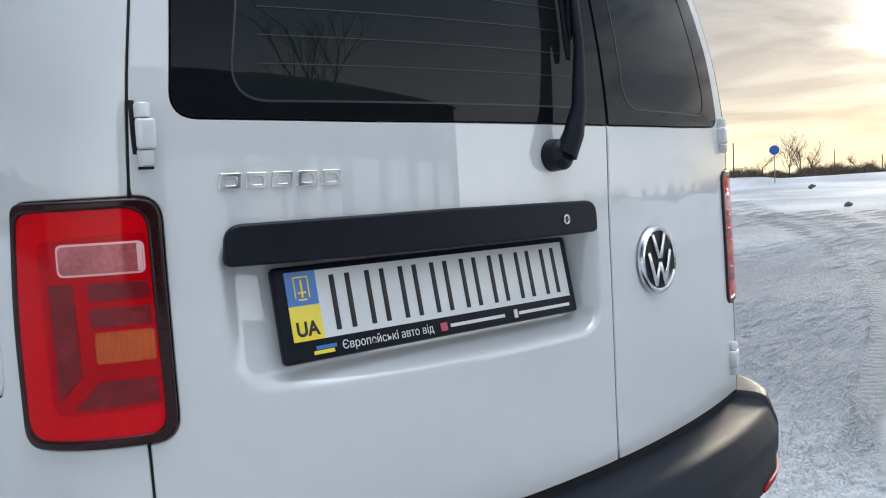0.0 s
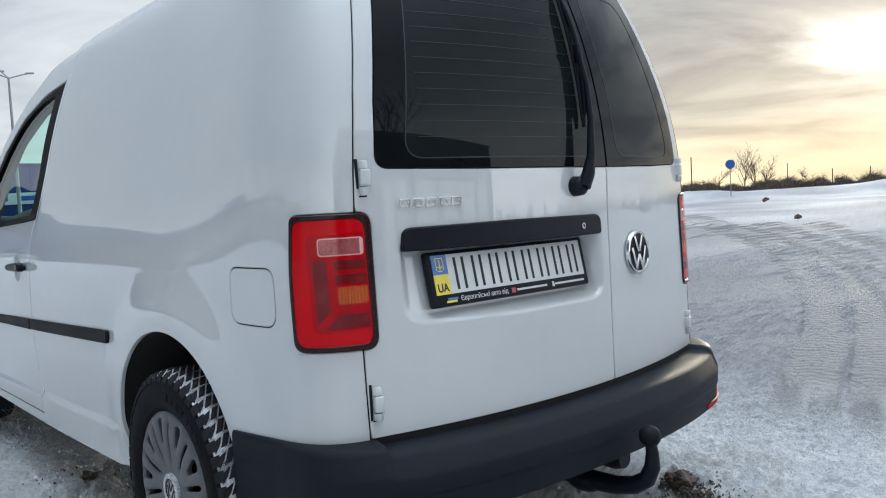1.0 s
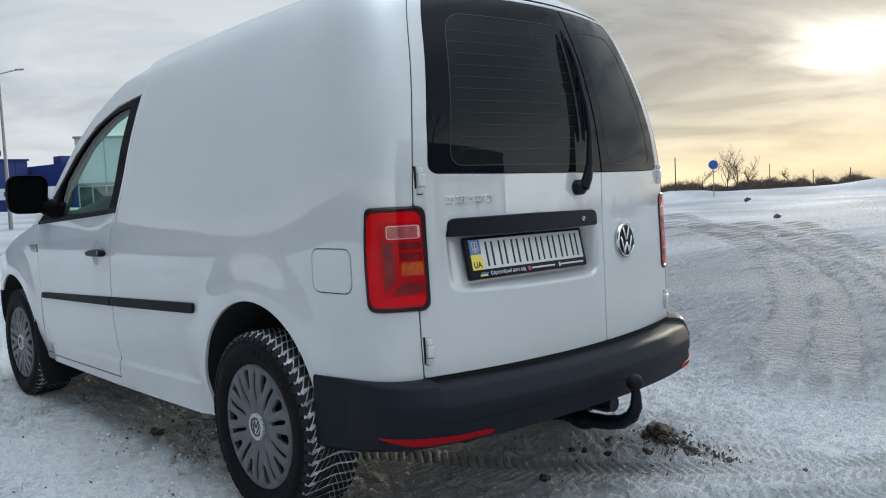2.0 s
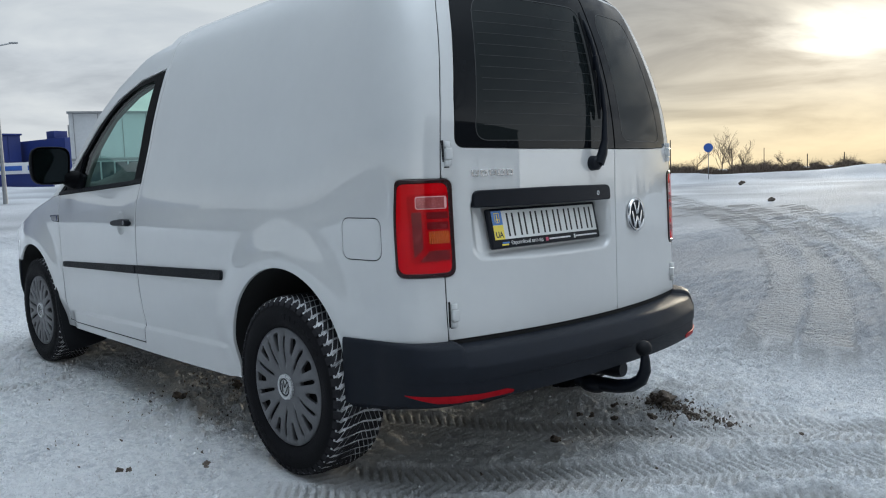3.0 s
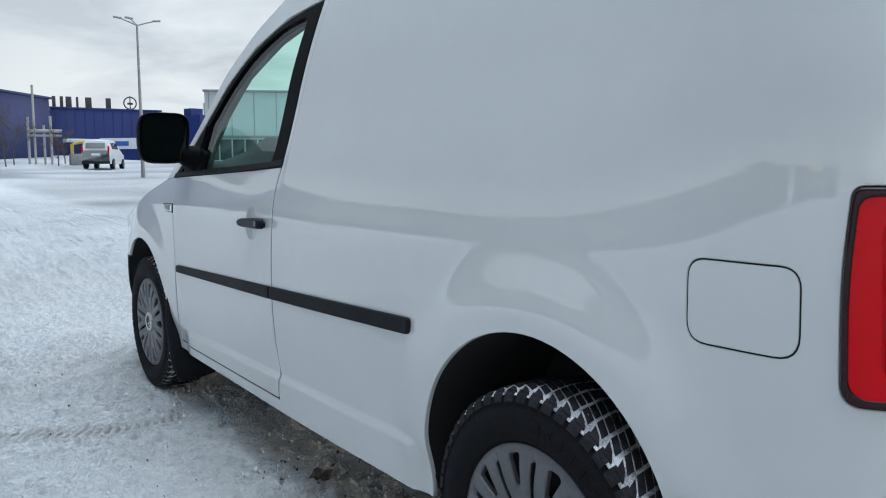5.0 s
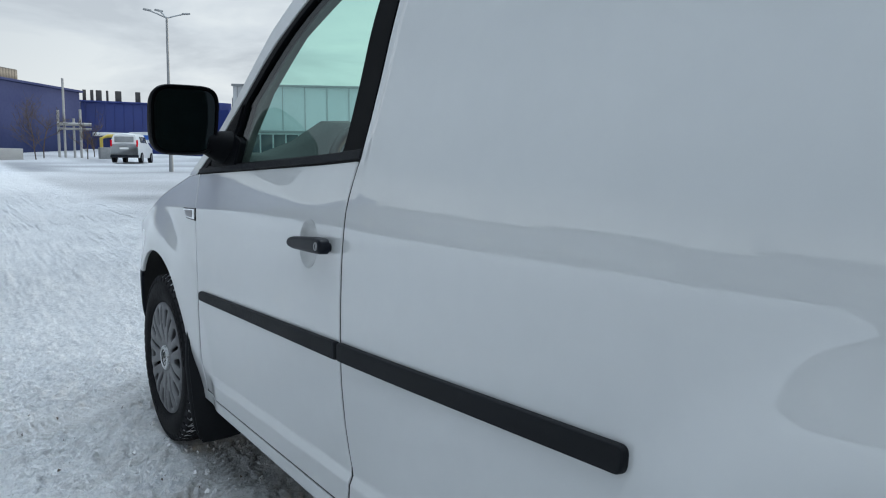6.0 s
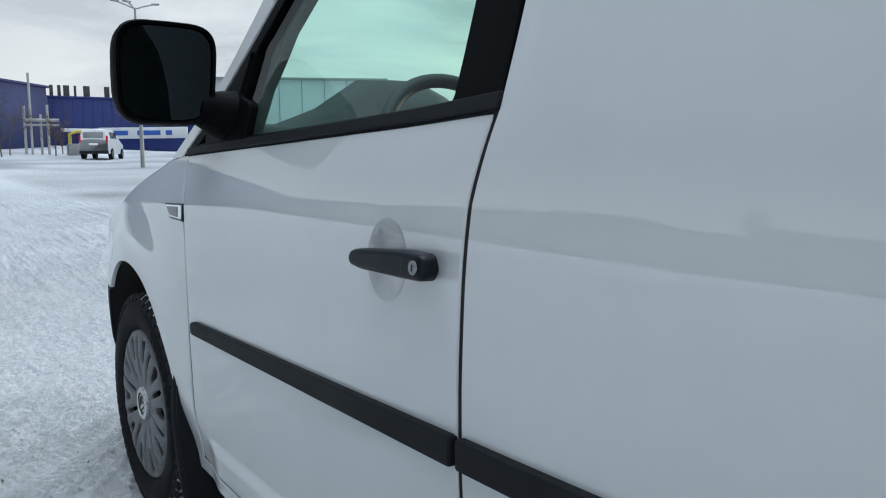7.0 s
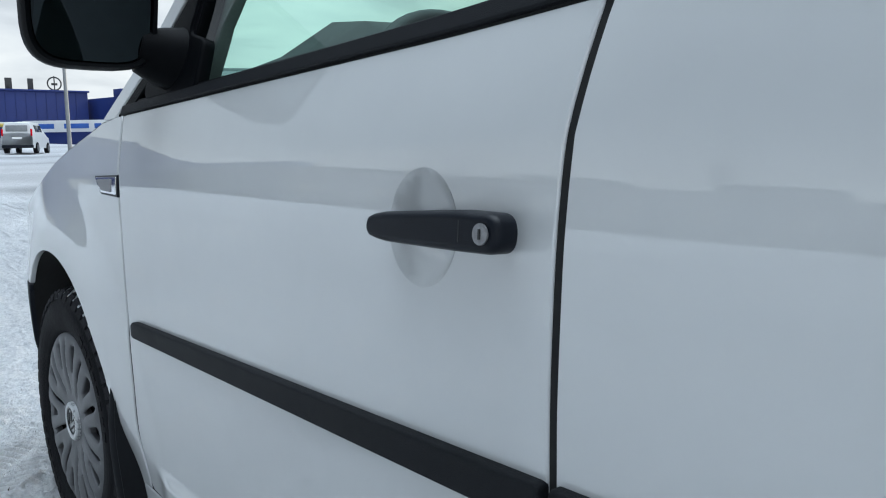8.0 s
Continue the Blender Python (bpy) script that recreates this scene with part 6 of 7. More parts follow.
def build_crumbs():
    """Crumbs of mud and ice scattered round the larger clods."""
    rnd = random.Random(19)
    bm = bmesh.new()
    for cx, cy, sx, sy, n in ((0.72, -0.55, 0.08, 0.07, 260), (0.63, -0.74, 0.06, 0.10, 200), (0.45, -0.50, 0.22, 0.18, 60), (-0.52, 1.10, 0.16, 0.28, 150), (-0.95, 0.5, 0.35, 0.6, 50), (-0.9, 2.0, 0.5, 0.8, 70), (-1.6, 2.5, 0.6, 1.2, 60)):
        for _ in range(n):
            x, y, r = rnd.gauss(cx, sx), rnd.gauss(cy, sy), rnd.uniform(0.0025, 0.0085)
            vs = [bm.verts.new((x + r * rnd.uniform(-1, 1), y + r * rnd.uniform(-1, 1), 0.004 + r * q)) for q in (-0.8, 0.1, 0.2, 0.1, 1.1)]
            for a, b, c in ((0, 1, 2), (0, 2, 3), (0, 3, 1), (4, 2, 1), (4, 3, 2), (4, 1, 3)):
                bm.faces.new((vs[a], vs[b], vs[c]))
    ob = part("mud_crumbs", bm, M_CLOD, None, smooth=None)
    tagged(ob, "small dark crumbs of mud scattered on snow", "mud", kind="stuff")


build_crumbs()


def build_snow_chunks():
    """Broken bits of crust thrown about by wheels and feet."""
    rnd = random.Random(29)
    bm = bmesh.new()
    for cx, cy, sx, sy, n, r0, r1 in ((-0.66, 0.92, 0.16, 0.32, 300, 0.003, 0.011), (-0.95, 1.2, 0.35, 0.8, 350, 0.003, 0.008), (-1.5, 2.0, 0.6, 1.2, 420, 0.003, 0.008), (0.5, -0.9, 0.6, 0.35, 350, 0.003, 0.008), (-1.1, 0.2, 0.4, 0.5, 260, 0.003, 0.008), (-0.75, 2.45, 0.15, 0.2, 90, 0.004, 0.012)):
        for _ in range(n):
            x, y, r = rnd.gauss(cx, sx), rnd.gauss(cy, sy), rnd.uniform(r0, r1) * rnd.uniform(0.5, 1)
            ring = [bm.verts.new((x + r * rnd.uniform(0.6, 1.1) * math.cos(a), y + r * rnd.uniform(0.6, 1.1) * math.sin(a), 0.002 + r * rnd.uniform(-0.2, 0.5))) for a in (0, 1.3, 2.5, 3.8, 5.0)]
            top = bm.verts.new((x + r * rnd.uniform(-0.4, 0.4), y + r * rnd.uniform(-0.4, 0.4), 0.004 + r * rnd.uniform(0.8, 1.3)))
            low = bm.verts.new((x, y, -0.006))
            for i in range(5):
                bm.faces.new((ring[i], ring[(i + 1) % 5], top))
                bm.faces.new((ring[(i + 1) % 5], ring[i], low))
    ob = part("snow_crumbs", bm, M_SNOWBIT, None, smooth=25)
    tagged(ob, "small broken bits of snow crust lying about", "snow", kind="stuff")


M_SNOWBIT = surface("broken_snow_crust", (0.62, 0.625, 0.64), (0.88, 0.88, 0.89), 9, 0.8, 0.9, bump=0.3, bump_scale=300, spec=0.05)
build_snow_chunks()

# ---- surroundings ----
M_BLUEWALL = surface("dark_blue_cladding", (0.007, 0.020, 0.13), (0.011, 0.028, 0.165), 0.3, 0.45, 0.6)
M_GREYBLUE = surface("blue_grey_cladding", (0.040, 0.050, 0.125), (0.062, 0.074, 0.16), 0.3, 0.8, 0.9, spec=0.05)
M_GREYWALL = surface("pale_grey_cladding", (0.42, 0.44, 0.46), (0.50, 0.52, 0.54), 0.4, 0.5, 0.65)
M_WHITEWALL = surface("white_sign_sheet", (0.66, 0.67, 0.68), (0.74, 0.75, 0.76), 0.8, 0.5)
M_SIGNBLUE = surface("sign_blue", (0.03, 0.10, 0.40), (0.04, 0.13, 0.46), 2, 0.4)
M_BLACKMETAL = surface("black_metal", (0.02, 0.02, 0.022), (0.035, 0.035, 0.038), 2, 0.5)
M_GALV = surface("galvanised_steel", (0.22, 0.23, 0.24), (0.30, 0.31, 0.32), 6, 0.5, 0.65, metal=0.6)
M_WINDOW = surface("far_window_glass", (0.03, 0.04, 0.05), (0.05, 0.06, 0.07), 1, 0.1)
M_BARK = surface("bare_twigs", (0.055, 0.040, 0.032), (0.11, 0.085, 0.068), 3, 0.9)
M_SCRUB = surface("dry_brush", (0.050, 0.036, 0.028), (0.11, 0.082, 0.062), 0.6, 0.95)
M_YELLOWPIPE = surface("yellow_gas_pipe", (0.42, 0.32, 0.05), (0.50, 0.38, 0.07), 4, 0.6)
M_CONCRETE = surface("pale_concrete", (0.30, 0.30, 0.30), (0.40, 0.40, 0.39), 1, 0.85)


def wall_box(a, b, depth, z0, z1):
    """A building block whose front runs from a to b on the plan."""
    a, b = Vector((*a, 0)), Vector((*b, 0))
    d = (b - a).normalized()
    n = Vector((-d.y, d.x, 0))
    m = Matrix((d, n, Vector((0, 0, 1)))).transposed().to_4x4()
    m.translation = (a + b) / 2 + n * depth / 2
    l = (b - a).length
    return slab(l, depth, z1 - z0, m @ pose(0, 0, (z0 + z1) / 2), 0.04), m, l, depth


def build_blue_store():
    a, b = bearing(8.6, 88), bearing(15.3, 90)
    z0 = ground_z(*a) - 0.5
    t = thing("blue_store", "dark blue clad store building with roof letters", "building", at=(0, 0, 0))
    bm, m, l, dp = wall_box(a, b, 25, z0, 6.95)
    part("wall", bm, M_BLUEWALL, t)
    for k in range(int(l / 0.9)):
        part("cladding_rib", slab(0.05, 0.06, 4.0, m @ pose(-l / 2 + 0.45 + 0.9 * k, -dp / 2 - 0.03, 4.9)), M_BLUEWALL, t)
    part("parapet", slab(l + 0.3, 0.4, 0.18, m @ pose(0, -dp / 2, 7.02), 0.03), M_BLUEWALL, t)
    part("canopy", slab(l * 0.9, 1.2, 0.35, m @ pose(0.4, -dp / 2 - 0.6, 3.75), 0.05), M_WHITEWALL, t)
    for k, (x, w) in enumerate(((-4.9, 0.32), (-4.2, 0.30), (-3.55, 0.55), (-2.75, 0.22), (-1.7, 0.6), (0.2, 0.5))):
        part("roof_letter_bar", slab(w, 0.15, 1.05, m @ pose(x, -dp / 2 + 0.3, 7.65), 0.03), M_BLACKMETAL, t)
    ring = [m @ Vector((2.35 + 0.62 * math.cos(q), -dp / 2 + 0.3, 7.75 + 0.62 * math.sin(q))) for q in np.linspace(0, 2 * math.pi, 33)]
    rg = part("roof_ring", tube(ring, 0.07, 8, cap=False), M_BLACKMETAL, t)
    part("ring_mast", slab(0.10, 0.1, 1.5, m @ pose(2.35, -dp / 2 + 0.3, 7.75), 0.02), M_BLACKMETAL, rg)
    part("ring_bar", slab(0.55, 0.1, 0.22, m @ pose(2.35, -dp / 2 + 0.3, 7.70), 0.02), M_BLACKMETAL, rg)
    # lower wing with return wall
    a2, b2 = bearing(15.25, 91), bearing(17.9, 84)
    bm, m2, l2, d2 = wall_box(a2, b2, 18, z0, 6.35)
    part("wing", bm, M_BLUEWALL, t)
    part("wing_tower", slab(1.4, 1.4, 1.0, m2 @ pose(l2 * 0.18, -d2 / 2 + 0.8, 6.6), 0.04), M_BLUEWALL, t)
    part("wing_pipe", tube([m2 @ Vector((l2 * 0.40, -d2 / 2 + 1, 6.2)), m2 @ Vector((l2 * 0.40, -d2 / 2 + 1, 7.6))], 0.09, 8), M_GALV, t)
    return t


def build_banner():
    a, b = bearing(11.5, 80), bearing(17.0, 76)
    z = ground_z(*a)
    t = thing("roadside_banner", "long white banner with blue bars over a blue fence", "sign")
    bm, m, l, dp = wall_box(a, b, 0.3, z - 0.3, 2.75)
    part("fence_wall", bm, M_BLUEWALL, t)
    part("banner_sheet", slab(l, 0.1, 1.0, m @ pose(0, -dp / 2 - 0.08, 3.25), 0.02), M_WHITEWALL, t)
    for x, w in ((-2.6, 2.4), (0.6, 2.2), (2.5, 0.6)):
        part("banner_bar", slab(w, 0.04, 0.42, m @ pose(x, -dp / 2 - 0.15, 3.25), 0.01), M_SIGNBLUE, t)
    return t


def build_long_hall():
    """Blue-grey hall that runs away from the yard on the far side."""
    a, b = bearing(-14, 52), bearing(8.55, 84)
    t = thing("long_hall", "blue-grey corrugated hall with roof vents", "building")
    bm, m, l, dp = wall_box(a, b, 30, -0.5, 7.55)
    part("wall", bm, M_GREYBLUE, t)
    part("roof_edge", slab(l + 0.4, 0.5, 0.2, m @ pose(0, -dp / 2, 7.6), 0.03), M_GREYBLUE, t)
    way = m.inverted()
    for k in range(6):
        q = way @ Vector((*bearing(2.6 + 0.52 * k, 76), 0))
        part("roof_vent", slab(0.52, 1.2, 0.95, m @ pose(q.x, -dp / 2 + 0.9, 8.12), 0.05), M_BLACKMETAL, t)
    part("plinth", slab(l, 0.3, 1.0, m @ pose(0, -dp / 2 - 0.1, 0.9), 0.03), M_CONCRETE, t)
    return t


def build_grey_hall():
    a, b = bearing(18.2, 60), bearing(30.4, 60)
    t = thing("grey_hall", "pale grey panel-clad hall", "building")
    bm, m, l, dp = wall_box(a, b, 14, -0.3, 6.5)
    part("wall", bm, M_GREYWALL, t)
    for k in range(8):
        part("panel_joint", slab(0.05, 0.04, 3.2, m @ pose(-l / 2 + 0.3 + l / 8 * k, -dp / 2 - 0.02, 4.9)), M_GALV, t)
    part("band", slab(l, 0.10, 0.18, m @ pose(0, -dp / 2 - 0.04, 3.25), 0.02), M_GALV, t)
    for k in range(14):
        part("window", slab(l / 16, 0.06, 1.5, m @ pose(-l / 2 + 0.5 + l / 14 * k, -dp / 2 - 0.03, 2.3), 0.02), M_WINDOW, t)
    part("roof_edge", slab(l + 0.2, 0.3, 0.16, m @ pose(0, -dp / 2, 6.55), 0.02), M_GALV, t)
    return t


def build_street_lamp():
    x, y = bearing(14.05, 45)
    z = ground_z(x, y)
    t = thing("street_lamp", "tall grey steel lamp mast with three arms", "street lamp", at=(x, y, z))
    part("mast", tube([(0, 0, -0.2), (0, 0, 1.2), (0, 0, 8.0)], [0.12, 0.10, 0.055], 12), M_GALV, t)
    for dx, dy, dz in ((-0.85, -0.05, 0.28), (0.88, 0.05, 0.30), (-0.22, 0.5, 0.42)):
        arm = part("lamp_arm", tube([(0, 0, 7.95), (dx * 0.5, dy * 0.5, 7.95 + dz * 0.55), (dx, dy, 7.95 + dz)], 0.035, 8), M_GALV, t)
        part("lamp_head", slab(0.42, 0.16, 0.09, pose(dx * 1.15, dy * 1.15, 7.98 + dz, 0, -6 if dx > 0 else 6, 0), 0.03), M_GALV, arm)
    return t


def build_far_van():
    x, y = bearing(11.65, 60)
    z = ground_z(x, y)
    t = thing("parked_estate_car", "small pale silver hatchback van parked far off on snow", "car", at=(x, y, z))
    t.rotation_euler = (0, 0, radians(-25))
    t.scale = (1.12, 1.12, 1.12)
    sec = [(-2.0, 0.35, 0.95, 0.80, 1.15, 0.78), (-1.95, 0.30, 1.05, 0.82, 1.70, 0.62), (-1.2, 0.30, 1.05, 0.84, 1.78, 0.64), (0.0, 0.30, 1.05, 0.84, 1.78, 0.64), (0.6, 0.30, 1.02, 0.84, 1.62, 0.60), (1.15, 0.30, 0.98, 0.83, 1.06, 0.76), (1.8, 0.32, 0.86, 0.80, 0.92, 0.70), (2.05, 0.36, 0.66, 0.72, 0.70, 0.60)]
    P = np.zeros((len(sec), 11, 3))
    for i, (yy, z0, zb, wb, zt, wt) in enumerate(sec):
        prof = [(-wb * 0.96, z0), (-wb, (z0 + zb) / 2), (-wb * 0.98, zb), (-(wb + wt) / 2, (zb + zt) / 2), (-wt, zt - 0.06), (0, zt), (wt, zt - 0.06), ((wb + wt) / 2, (zb + zt) / 2), (wb * 0.98, zb), (wb, (z0 + zb) / 2), (wb * 0.96, z0)]
        for j, (px, pz) in enumerate(prof):
            P[i, j] = (px, yy, pz)
    bm = sheet(P)
    bmesh.ops.holes_fill(bm, edges=[e for e in bm.edges if e.is_boundary])
    body_ob = part("car_body", bm, M_SILVER, t, smooth=30)
    part("tail_window", slab(1.10, 0.04, 0.34, pose(0, -1.99, 1.38, -6, 0, 0), 0.03), M_GALV, t)
    for sx in (-1, 1):
        part("side_window", slab(0.04, 1.5, 0.42, pose(sx * 0.735, -0.55, 1.36, 0, sx * -13, 0), 0.05), M_WINDOW, t)
        part("tail_light", slab(0.10, 0.08, 0.40, pose(sx * 0.74, -1.98, 1.15), 0.03), M_RED, t)
        for yy in (-1.25, 1.25):
            w = part("wheel", tube([(sx * 0.66, yy, 0.31), (sx * 0.86, yy, 0.31)], 0.31, 28), M_RUBBER, t)
            part("rim", tube([(sx * 0.80, yy, 0.31), (sx * 0.87, yy, 0.31)], 0.19, 20), M_COVER, w)
    part("bumper", slab(1.62, 0.14, 0.17, pose(0, -2.00, 0.38), 0.05), M_BUMPER, t)
    part("number_bar", slab(0.5, 0.02, 0.12, pose(0, -2.03, 0.86)), M_PLATE, t)
    return t


M_SILVER = surface("pale_paint", (0.66, 0.67, 0.68), (0.74, 0.75, 0.76), 2, 0.5, 0.6, coat=0.15)


def twig_tree(height, seed, spread=0.5, levels=4, r0=0.06):
    """Bare winter tree: trunk and limbs that fork into twigs; returns (points, faces) of trunk and crown."""
    rnd = random.Random(seed)
    trunk, crown = ([], []), ([], [])

    def limb(store, a, b, ra, rb, seg):
        V, F = store
        d = (b - a).normalized()
        s = d.orthogonal().normalized()
        q = d.cross(s)
        k0 = len(V)
        for p, r in ((a, ra), (b, rb)):
            for k in range(seg):
                t = 2 * math.pi * k / seg
                V.append(tuple(p + r * (math.cos(t) * s + math.sin(t) * q)))
        for k in range(seg):
            F.append((k0 + k, k0 + (k + 1) % seg, k0 + seg + (k + 1) % seg, k0 + seg + k))

    def grow(p, d, length, r, level):
        q = p
        steps = 3 if level < 3 else 2
        for i in range(steps):
            d = (d + Vector((rnd.uniform(-1, 1), rnd.uniform(-1, 1), rnd.uniform(-0.3, 0.6))) * 0.16).normalized()
            n = q + d * length / steps
            limb(trunk if level == 0 else crown, q, n, r * (1 - 0.25 * i / steps), r * (1 - 0.25 * (i + 1) / steps), 7 if level == 0 else 4 if level < 2 else 3)
            if level < levels:
                for _ in range(2 if level else 3):
                    side = Vector((rnd.uniform(-1, 1), rnd.uniform(-1, 1), rnd.uniform(-0.1, 0.7))).normalized()
                    if rnd.random() < 0.75:
                        grow(n, (d * (1 - spread) + side * spread).normalized(), length * rnd.uniform(0.42, 0.68), max(r * 0.52, 0.006), level + 1)
            q = n

    grow(Vector((0, 0, 0)), Vector((0, 0, 1)), height * 0.5, r0, 0)
    return trunk, crown


def plain_mesh(name, V, F):
    me = bpy.data.meshes.new(name)
    me.from_pydata(V, [], F)
    return me


def build_tree(x, y, height, seed, r0=0.06, levels=3, spread=0.5):
    t = thing("bare_tree", "leafless dark winter tree standing in snow", "tree", at=(x, y, ground_z(x, y) - 0.1))
    a, b = twig_tree(height, seed, levels=levels, r0=r0, spread=spread)
    finish("trunk", plain_mesh("trunk", *a), M_BARK, t)
    finish("crown", plain_mesh("crown", *b), M_BARK, t)
    return t


def build_scrub():
    """Thickets along the edge of the yard: upright dry stems in their thousands."""
    rnd = np.random.RandomState(11)
    V, F, k0 = [], [], 0
    for az0, az1, n, dist, hmin, hmax in ((50, 86, 26000, 72, 0.40, 1.2), (86, 150, 6000, 80, 0.8, 2.2), (150, 205, 4000, 85, 0.8, 2.2)):
        a = rnd.uniform(az0, az1, n)
        d = dist + rnd.uniform(-3, 8, n)
        x, y = -1.7 + d * np.sin(np.radians(a)), -1.0 + d * np.cos(np.radians(a))
        z = rise(x, y) - 0.15
        clump = 0.5 + 0.5 * np.abs(np.sin(a * 3.1) * np.sin(a * 7.7 + 1))
        h = (rnd.uniform(hmin, hmax, n) * clump + 0.72) * (0.55 + 0.55 * step01(0.5 + 0.8 * lattice(a * 1.0, a * 0.0, 1.3, 61) + 0.5 * lattice(a * 1.0, a * 0.0, 0.4, 62)))
        w = rnd.uniform(0.010, 0.030, n)
        lx, ly = rnd.uniform(-0.35, 0.35, n) * h, rnd.uniform(-0.35, 0.35, n) * h
        stem = np.stack([np.stack([x - w, y, z], -1), np.stack([x + w, y, z], -1), np.stack([x, y + 2 * w, z], -1), np.stack([x + lx, y + ly, z + h], -1)], 1).reshape(-1, 3)
        i = k0 + 4 * np.arange(n)
        V.append(stem)
        F += [np.stack([i, i + 1, i + 3], -1), np.stack([i + 1, i + 2, i + 3], -1), np.stack([i + 2, i, i + 3], -1)]
        k0 += 4 * n
        for _ in range(3):
            t = rnd.uniform(0.2, 0.8, n)
            p = np.stack([x + lx * t, y + ly * t, z + h * t], -1)
            e = np.stack([rnd.uniform(-0.4, 0.4, n), rnd.uniform(-0.4, 0.4, n), rnd.uniform(0.05, 0.45, n)], -1)
            V.append(np.stack([p - (0, 0, 0.02), p + (0, 0, 0.025), p + e], 1).reshape(-1, 3))
            i = k0 + 3 * np.arange(n)
            F.append(np.stack([i, i + 1, i + 2], -1))
            k0 += 3 * n
    V, F = np.concatenate(V), np.concatenate(F)
    me = bpy.data.meshes.new("dry_scrub")
    me.vertices.add(len(V))
    me.vertices.foreach_set("co", V.astype(np.float32).ravel())
    me.loops.add(len(F) * 3)
    me.loops.foreach_set("vertex_index", F.astype(np.int32).ravel())
    me.polygons.add(len(F))
    me.polygons.foreach_set("loop_start", np.arange(0, len(F) * 3, 3, dtype=np.int32))
    me.update()
    ob = finish("dry_scrub", me, M_SCRUB)
    return tagged(ob, "brown leafless brushwood along the snowy edge of the yard", "scrub", kind="stuff")


def build_pipe_rack():
    """Pale pipe bridge with a yellow gas pipe before the hall."""
    t = thing("pipe_rack", "pale steel pipe rack with a yellow gas pipe", "pipe rack", at=(0, 0, 0))
    for az, h, r in ((7.25, 3.6, 0.10), (7.60, 6.0, 0.09), (8.15, 3.0, 0.09), (8.55, 3.7, 0.10)):
        x, y = bearing(az, 68)
        z = ground_z(x, y)
        part("post", tube([(x, y, z - 0.3), (x, y, z + h)], r, 10), M_CONCRETE, t)
    a, b = bearing(7.2, 67.8), bearing(9.2, 67.8)
    z = ground_z(*a)
    for dz, r in ((2.55, 0.13), (2.2, 0.09)):
        part("pipe", tube([(*a, z + dz), (*b, z + dz)], r, 10), M_CONCRETE, t)
    x, y = bearing(9.75, 67)
    part("gas_pipe", tube([(x, y, z - 0.3), (x, y, z + 1.5), (x + 0.5, y, z + 1.7), (x + 1.1, y, z + 1.7)], 0.13, 10), M_YELLOWPIPE, t)
    part("meter_cabinet", slab(1.3, 0.8, 0.9, pose(x + 0.4, y - 0.4, z + 0.35), 0.04), M_GALV, t)
    a, b = bearing(1.0, 60), bearing(5.2, 64)
    bm, m, l, dp = wall_box(a, b, 0.3, ground_z(*b) - 0.2, ground_z(*b) + 0.75)
    w = part("low_wall", bm, M_CONCRETE)
    tagged(w, "low grey concrete wall in the snow", "wall")


def build_round_sign():
    x, y = bearing(62.9, 60)
    t = thing("road_sign", "round blue road sign on a thin post", "road sign", at=(x, y, ground_z(x, y)))
    part("post", tube([(0, 0, -0.2), (0, 0, 2.6)], 0.03, 8), M_GALV, t)
    m = pose(0, 0, 2.35, 0, 0, -62.9)
    part("disc", revolve([(0, 0), (0.0, 0.33), (-0.03, 0.33), (-0.03, 0)], 32, m @ pose(0, -0.04, 0, 0, 0, 90)), M_SIGNBLUE, t)
    return t


def build_far_poles():
    for az, d, h in ((60.3, 64, 2.6), (69.0, 75, 2.0), (71.2, 75, 2.0), (66.2, 90, 3.0)):
        x, y = bearing(az, d)
        ob = part("pole", tube([(0, 0, -0.3), (0, 0, h)], [0.05, 0.04], 8), M_BARK)
        ob.location = (x, y, ground_z(x, y))
        tagged(ob, "thin dark pole at the edge of the yard", "pole", "poles along the yard")


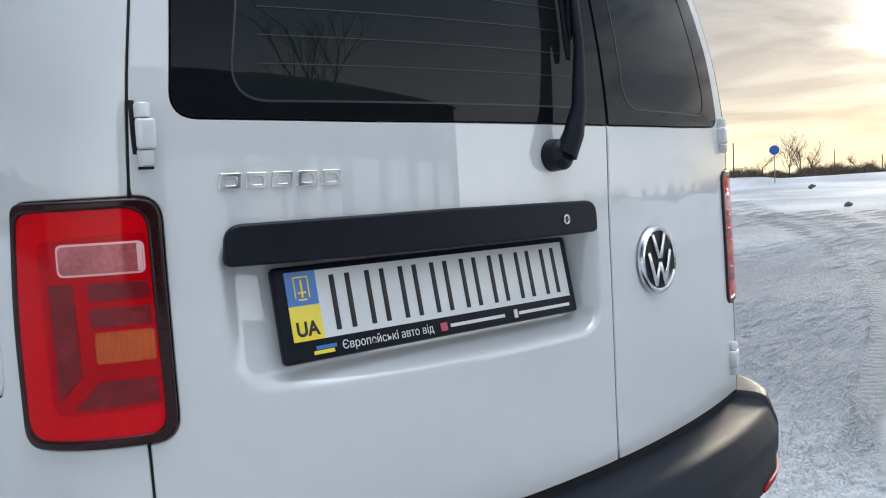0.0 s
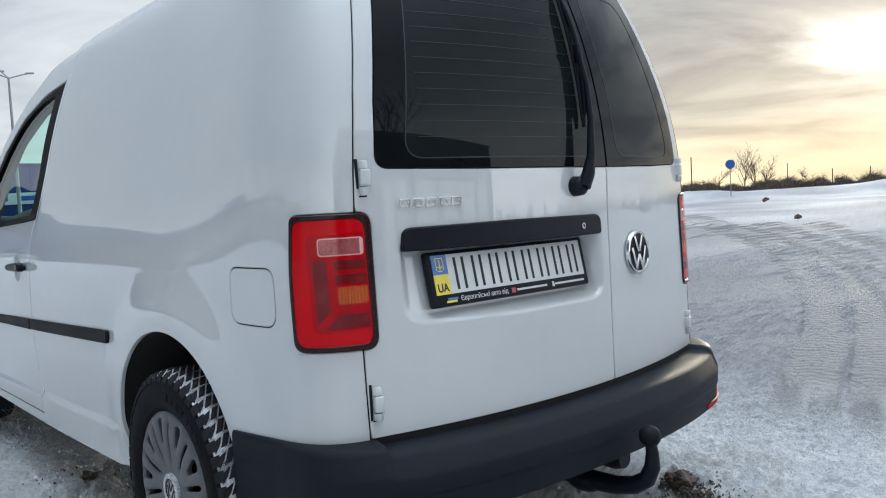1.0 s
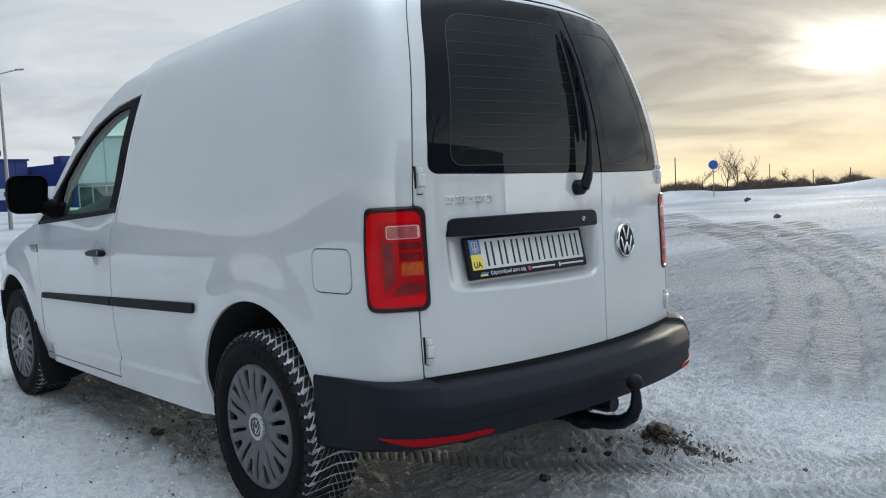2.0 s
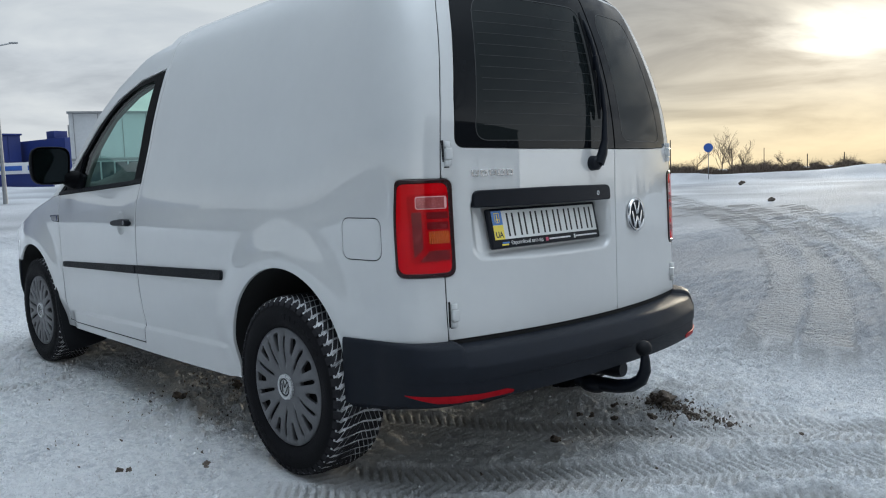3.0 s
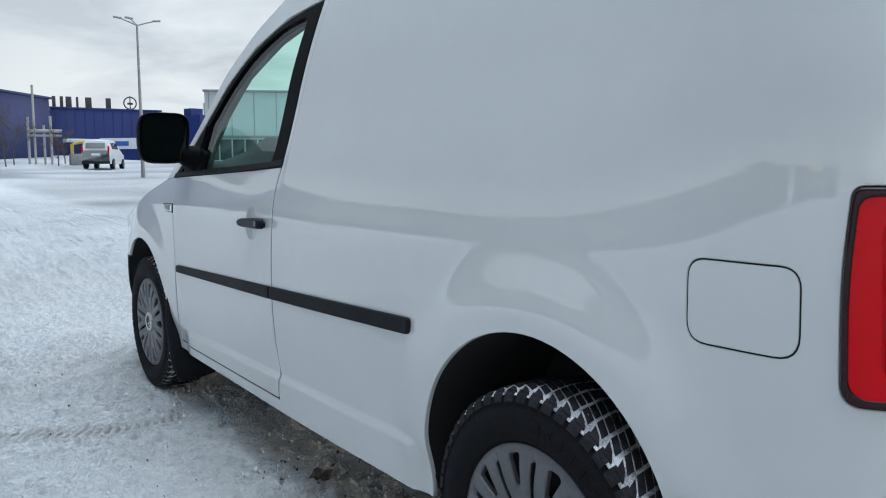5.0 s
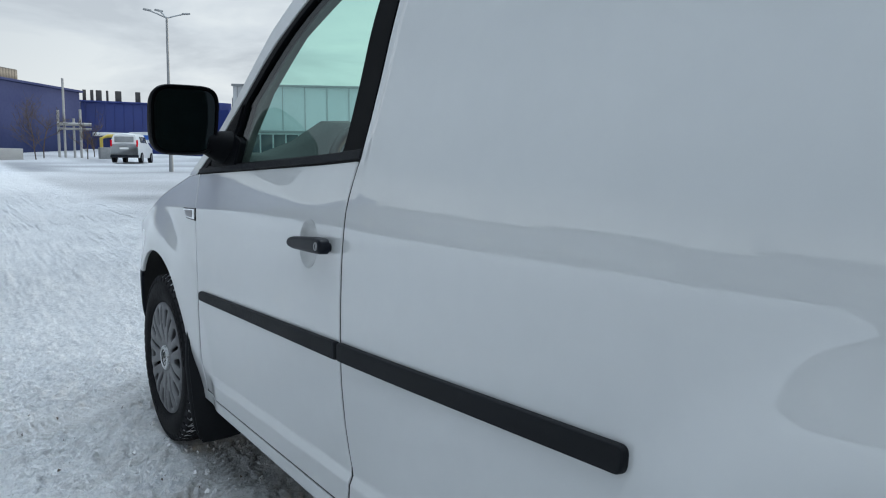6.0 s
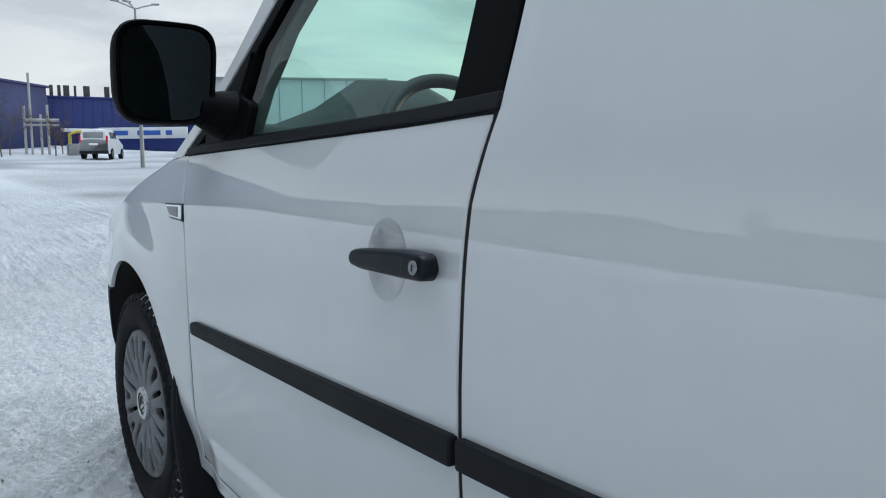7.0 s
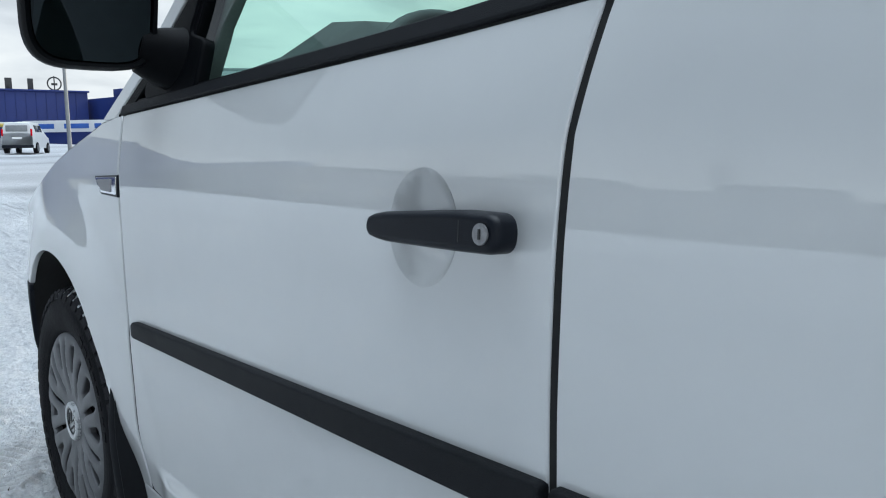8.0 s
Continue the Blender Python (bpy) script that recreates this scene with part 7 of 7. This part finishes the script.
def build_behind():
    """What stands behind the camera and shows only in glass and paint."""
    t = thing("dark_hall", "long dark hall seen in the tinted glass", "building")
    bm, m, l, dp = wall_box((16.5, -30), (-5, -15.5), 12, -0.3, 7.2)
    part("wall", bm, M_HALL, t)
    part("roof_edge", slab(l + 0.4, 0.4, 0.25, m @ pose(0, -dp / 2, 7.25), 0.03), M_BLACKMETAL, t)
    for k in range(7):
        part("door", slab(2.4, 0.1, 3.2, m @ pose(-l / 2 + 3 + 3.4 * k, -dp / 2 - 0.05, 1.3), 0.03), M_GREYWALL, t)
    t = thing("workshop_row", "row of grey workshops with a yellow sign", "building")
    bm, m, l, dp = wall_box((-51, -9), (-46, 10), 10, -0.3, 4.0)
    part("wall", bm, M_SHED, t)
    part("roof_edge", slab(l + 0.4, 0.4, 0.25, m @ pose(0, -dp / 2, 4.05), 0.03), M_BLACKMETAL, t)
    for k in range(4):
        part("door", slab(2.6, 0.1, 2.4, m @ pose(-l / 2 + 3 + 4.8 * k, -dp / 2 - 0.05, 0.9), 0.03), M_GALV if k % 3 else M_BLACKMETAL, t)
    t2 = thing("storehouse", "low dark storehouse beyond the yard", "building")
    bm, m2, l2, d2 = wall_box((-45, 12), (-20, 53), 10, -0.3, 4.3)
    part("wall", bm, M_SHED, t2)
    part("roof_edge", slab(l2 + 0.4, 0.4, 0.25, m2 @ pose(0, -d2 / 2, 4.35), 0.03), M_BLACKMETAL, t2)
    for k in range(9):
        part("window", slab(1.6, 0.1, 1.0, m2 @ pose(-l2 / 2 + 3 + 5.0 * k, -d2 / 2 - 0.05, 1.9), 0.03), M_GALV, t2)
    for k in range(3):
        part("gable", slab(7.0, 6.0, 1.5 - 0.4 * k, m2 @ pose(-l2 / 2 + 9 + 13.0 * k, 0, 4.9 - 0.2 * k), 0.05), M_BLACKMETAL, t2)
    sg = part("sign_board", slab(7.0, 0.2, 1.5, m @ pose(l * 0.12, -dp / 2 - 0.15, 3.5), 0.03), M_BLACKMETAL, t)
    for k in range(4):
        part("sign_bar", slab(1.1, 0.06, 0.9, m @ pose(l * 0.12 - 2.3 + 1.55 * k, -dp / 2 - 0.28, 3.5), 0.02), M_YELLOW, sg)


M_HALL = surface("dark_hall_cladding", (0.022, 0.024, 0.028), (0.045, 0.047, 0.052), 0.5, 0.7, 0.85)
M_SHED = surface("weathered_shed_cladding", (0.085, 0.088, 0.095), (0.13, 0.133, 0.14), 0.5, 0.7, 0.85)


def build_surroundings():
    build_blue_store()
    build_banner()
    build_long_hall()
    build_grey_hall()
    build_street_lamp()
    build_far_van()
    build_scrub()
    build_pipe_rack()
    build_round_sign()
    build_far_poles()
    build_behind()
    for az, d, h, s in ((64.4, 66, 4.2, 3), (63.7, 68, 3.6, 33), (62.0, 70, 2.8, 4), (65.0, 72, 3.8, 5), (67.6, 76, 2.6, 6), (5.9, 64, 5.0, 8), (6.35, 66, 4.6, 9), (8.9, 66, 3.6, 10), (9.3, 70, 3.2, 12)):
        build_tree(*bearing(az, d), h, s, 0.045, 4, 0.55)
    build_tree(1.9, -14.6, 11.0, 21, 0.10, 4, 0.36)
    for x, y, h, sd in ((-40, 24, 7.5, 51), (-44, 10, 6.5, 52), (-33, 40, 8.0, 53), (-50, -4, 7.0, 54)):
        build_tree(x, y, h, sd, 0.10, 4, 0.42)
    build_tree(0.2, -15.6, 7.5, 22, 0.07, 4, 0.40)


build_surroundings()
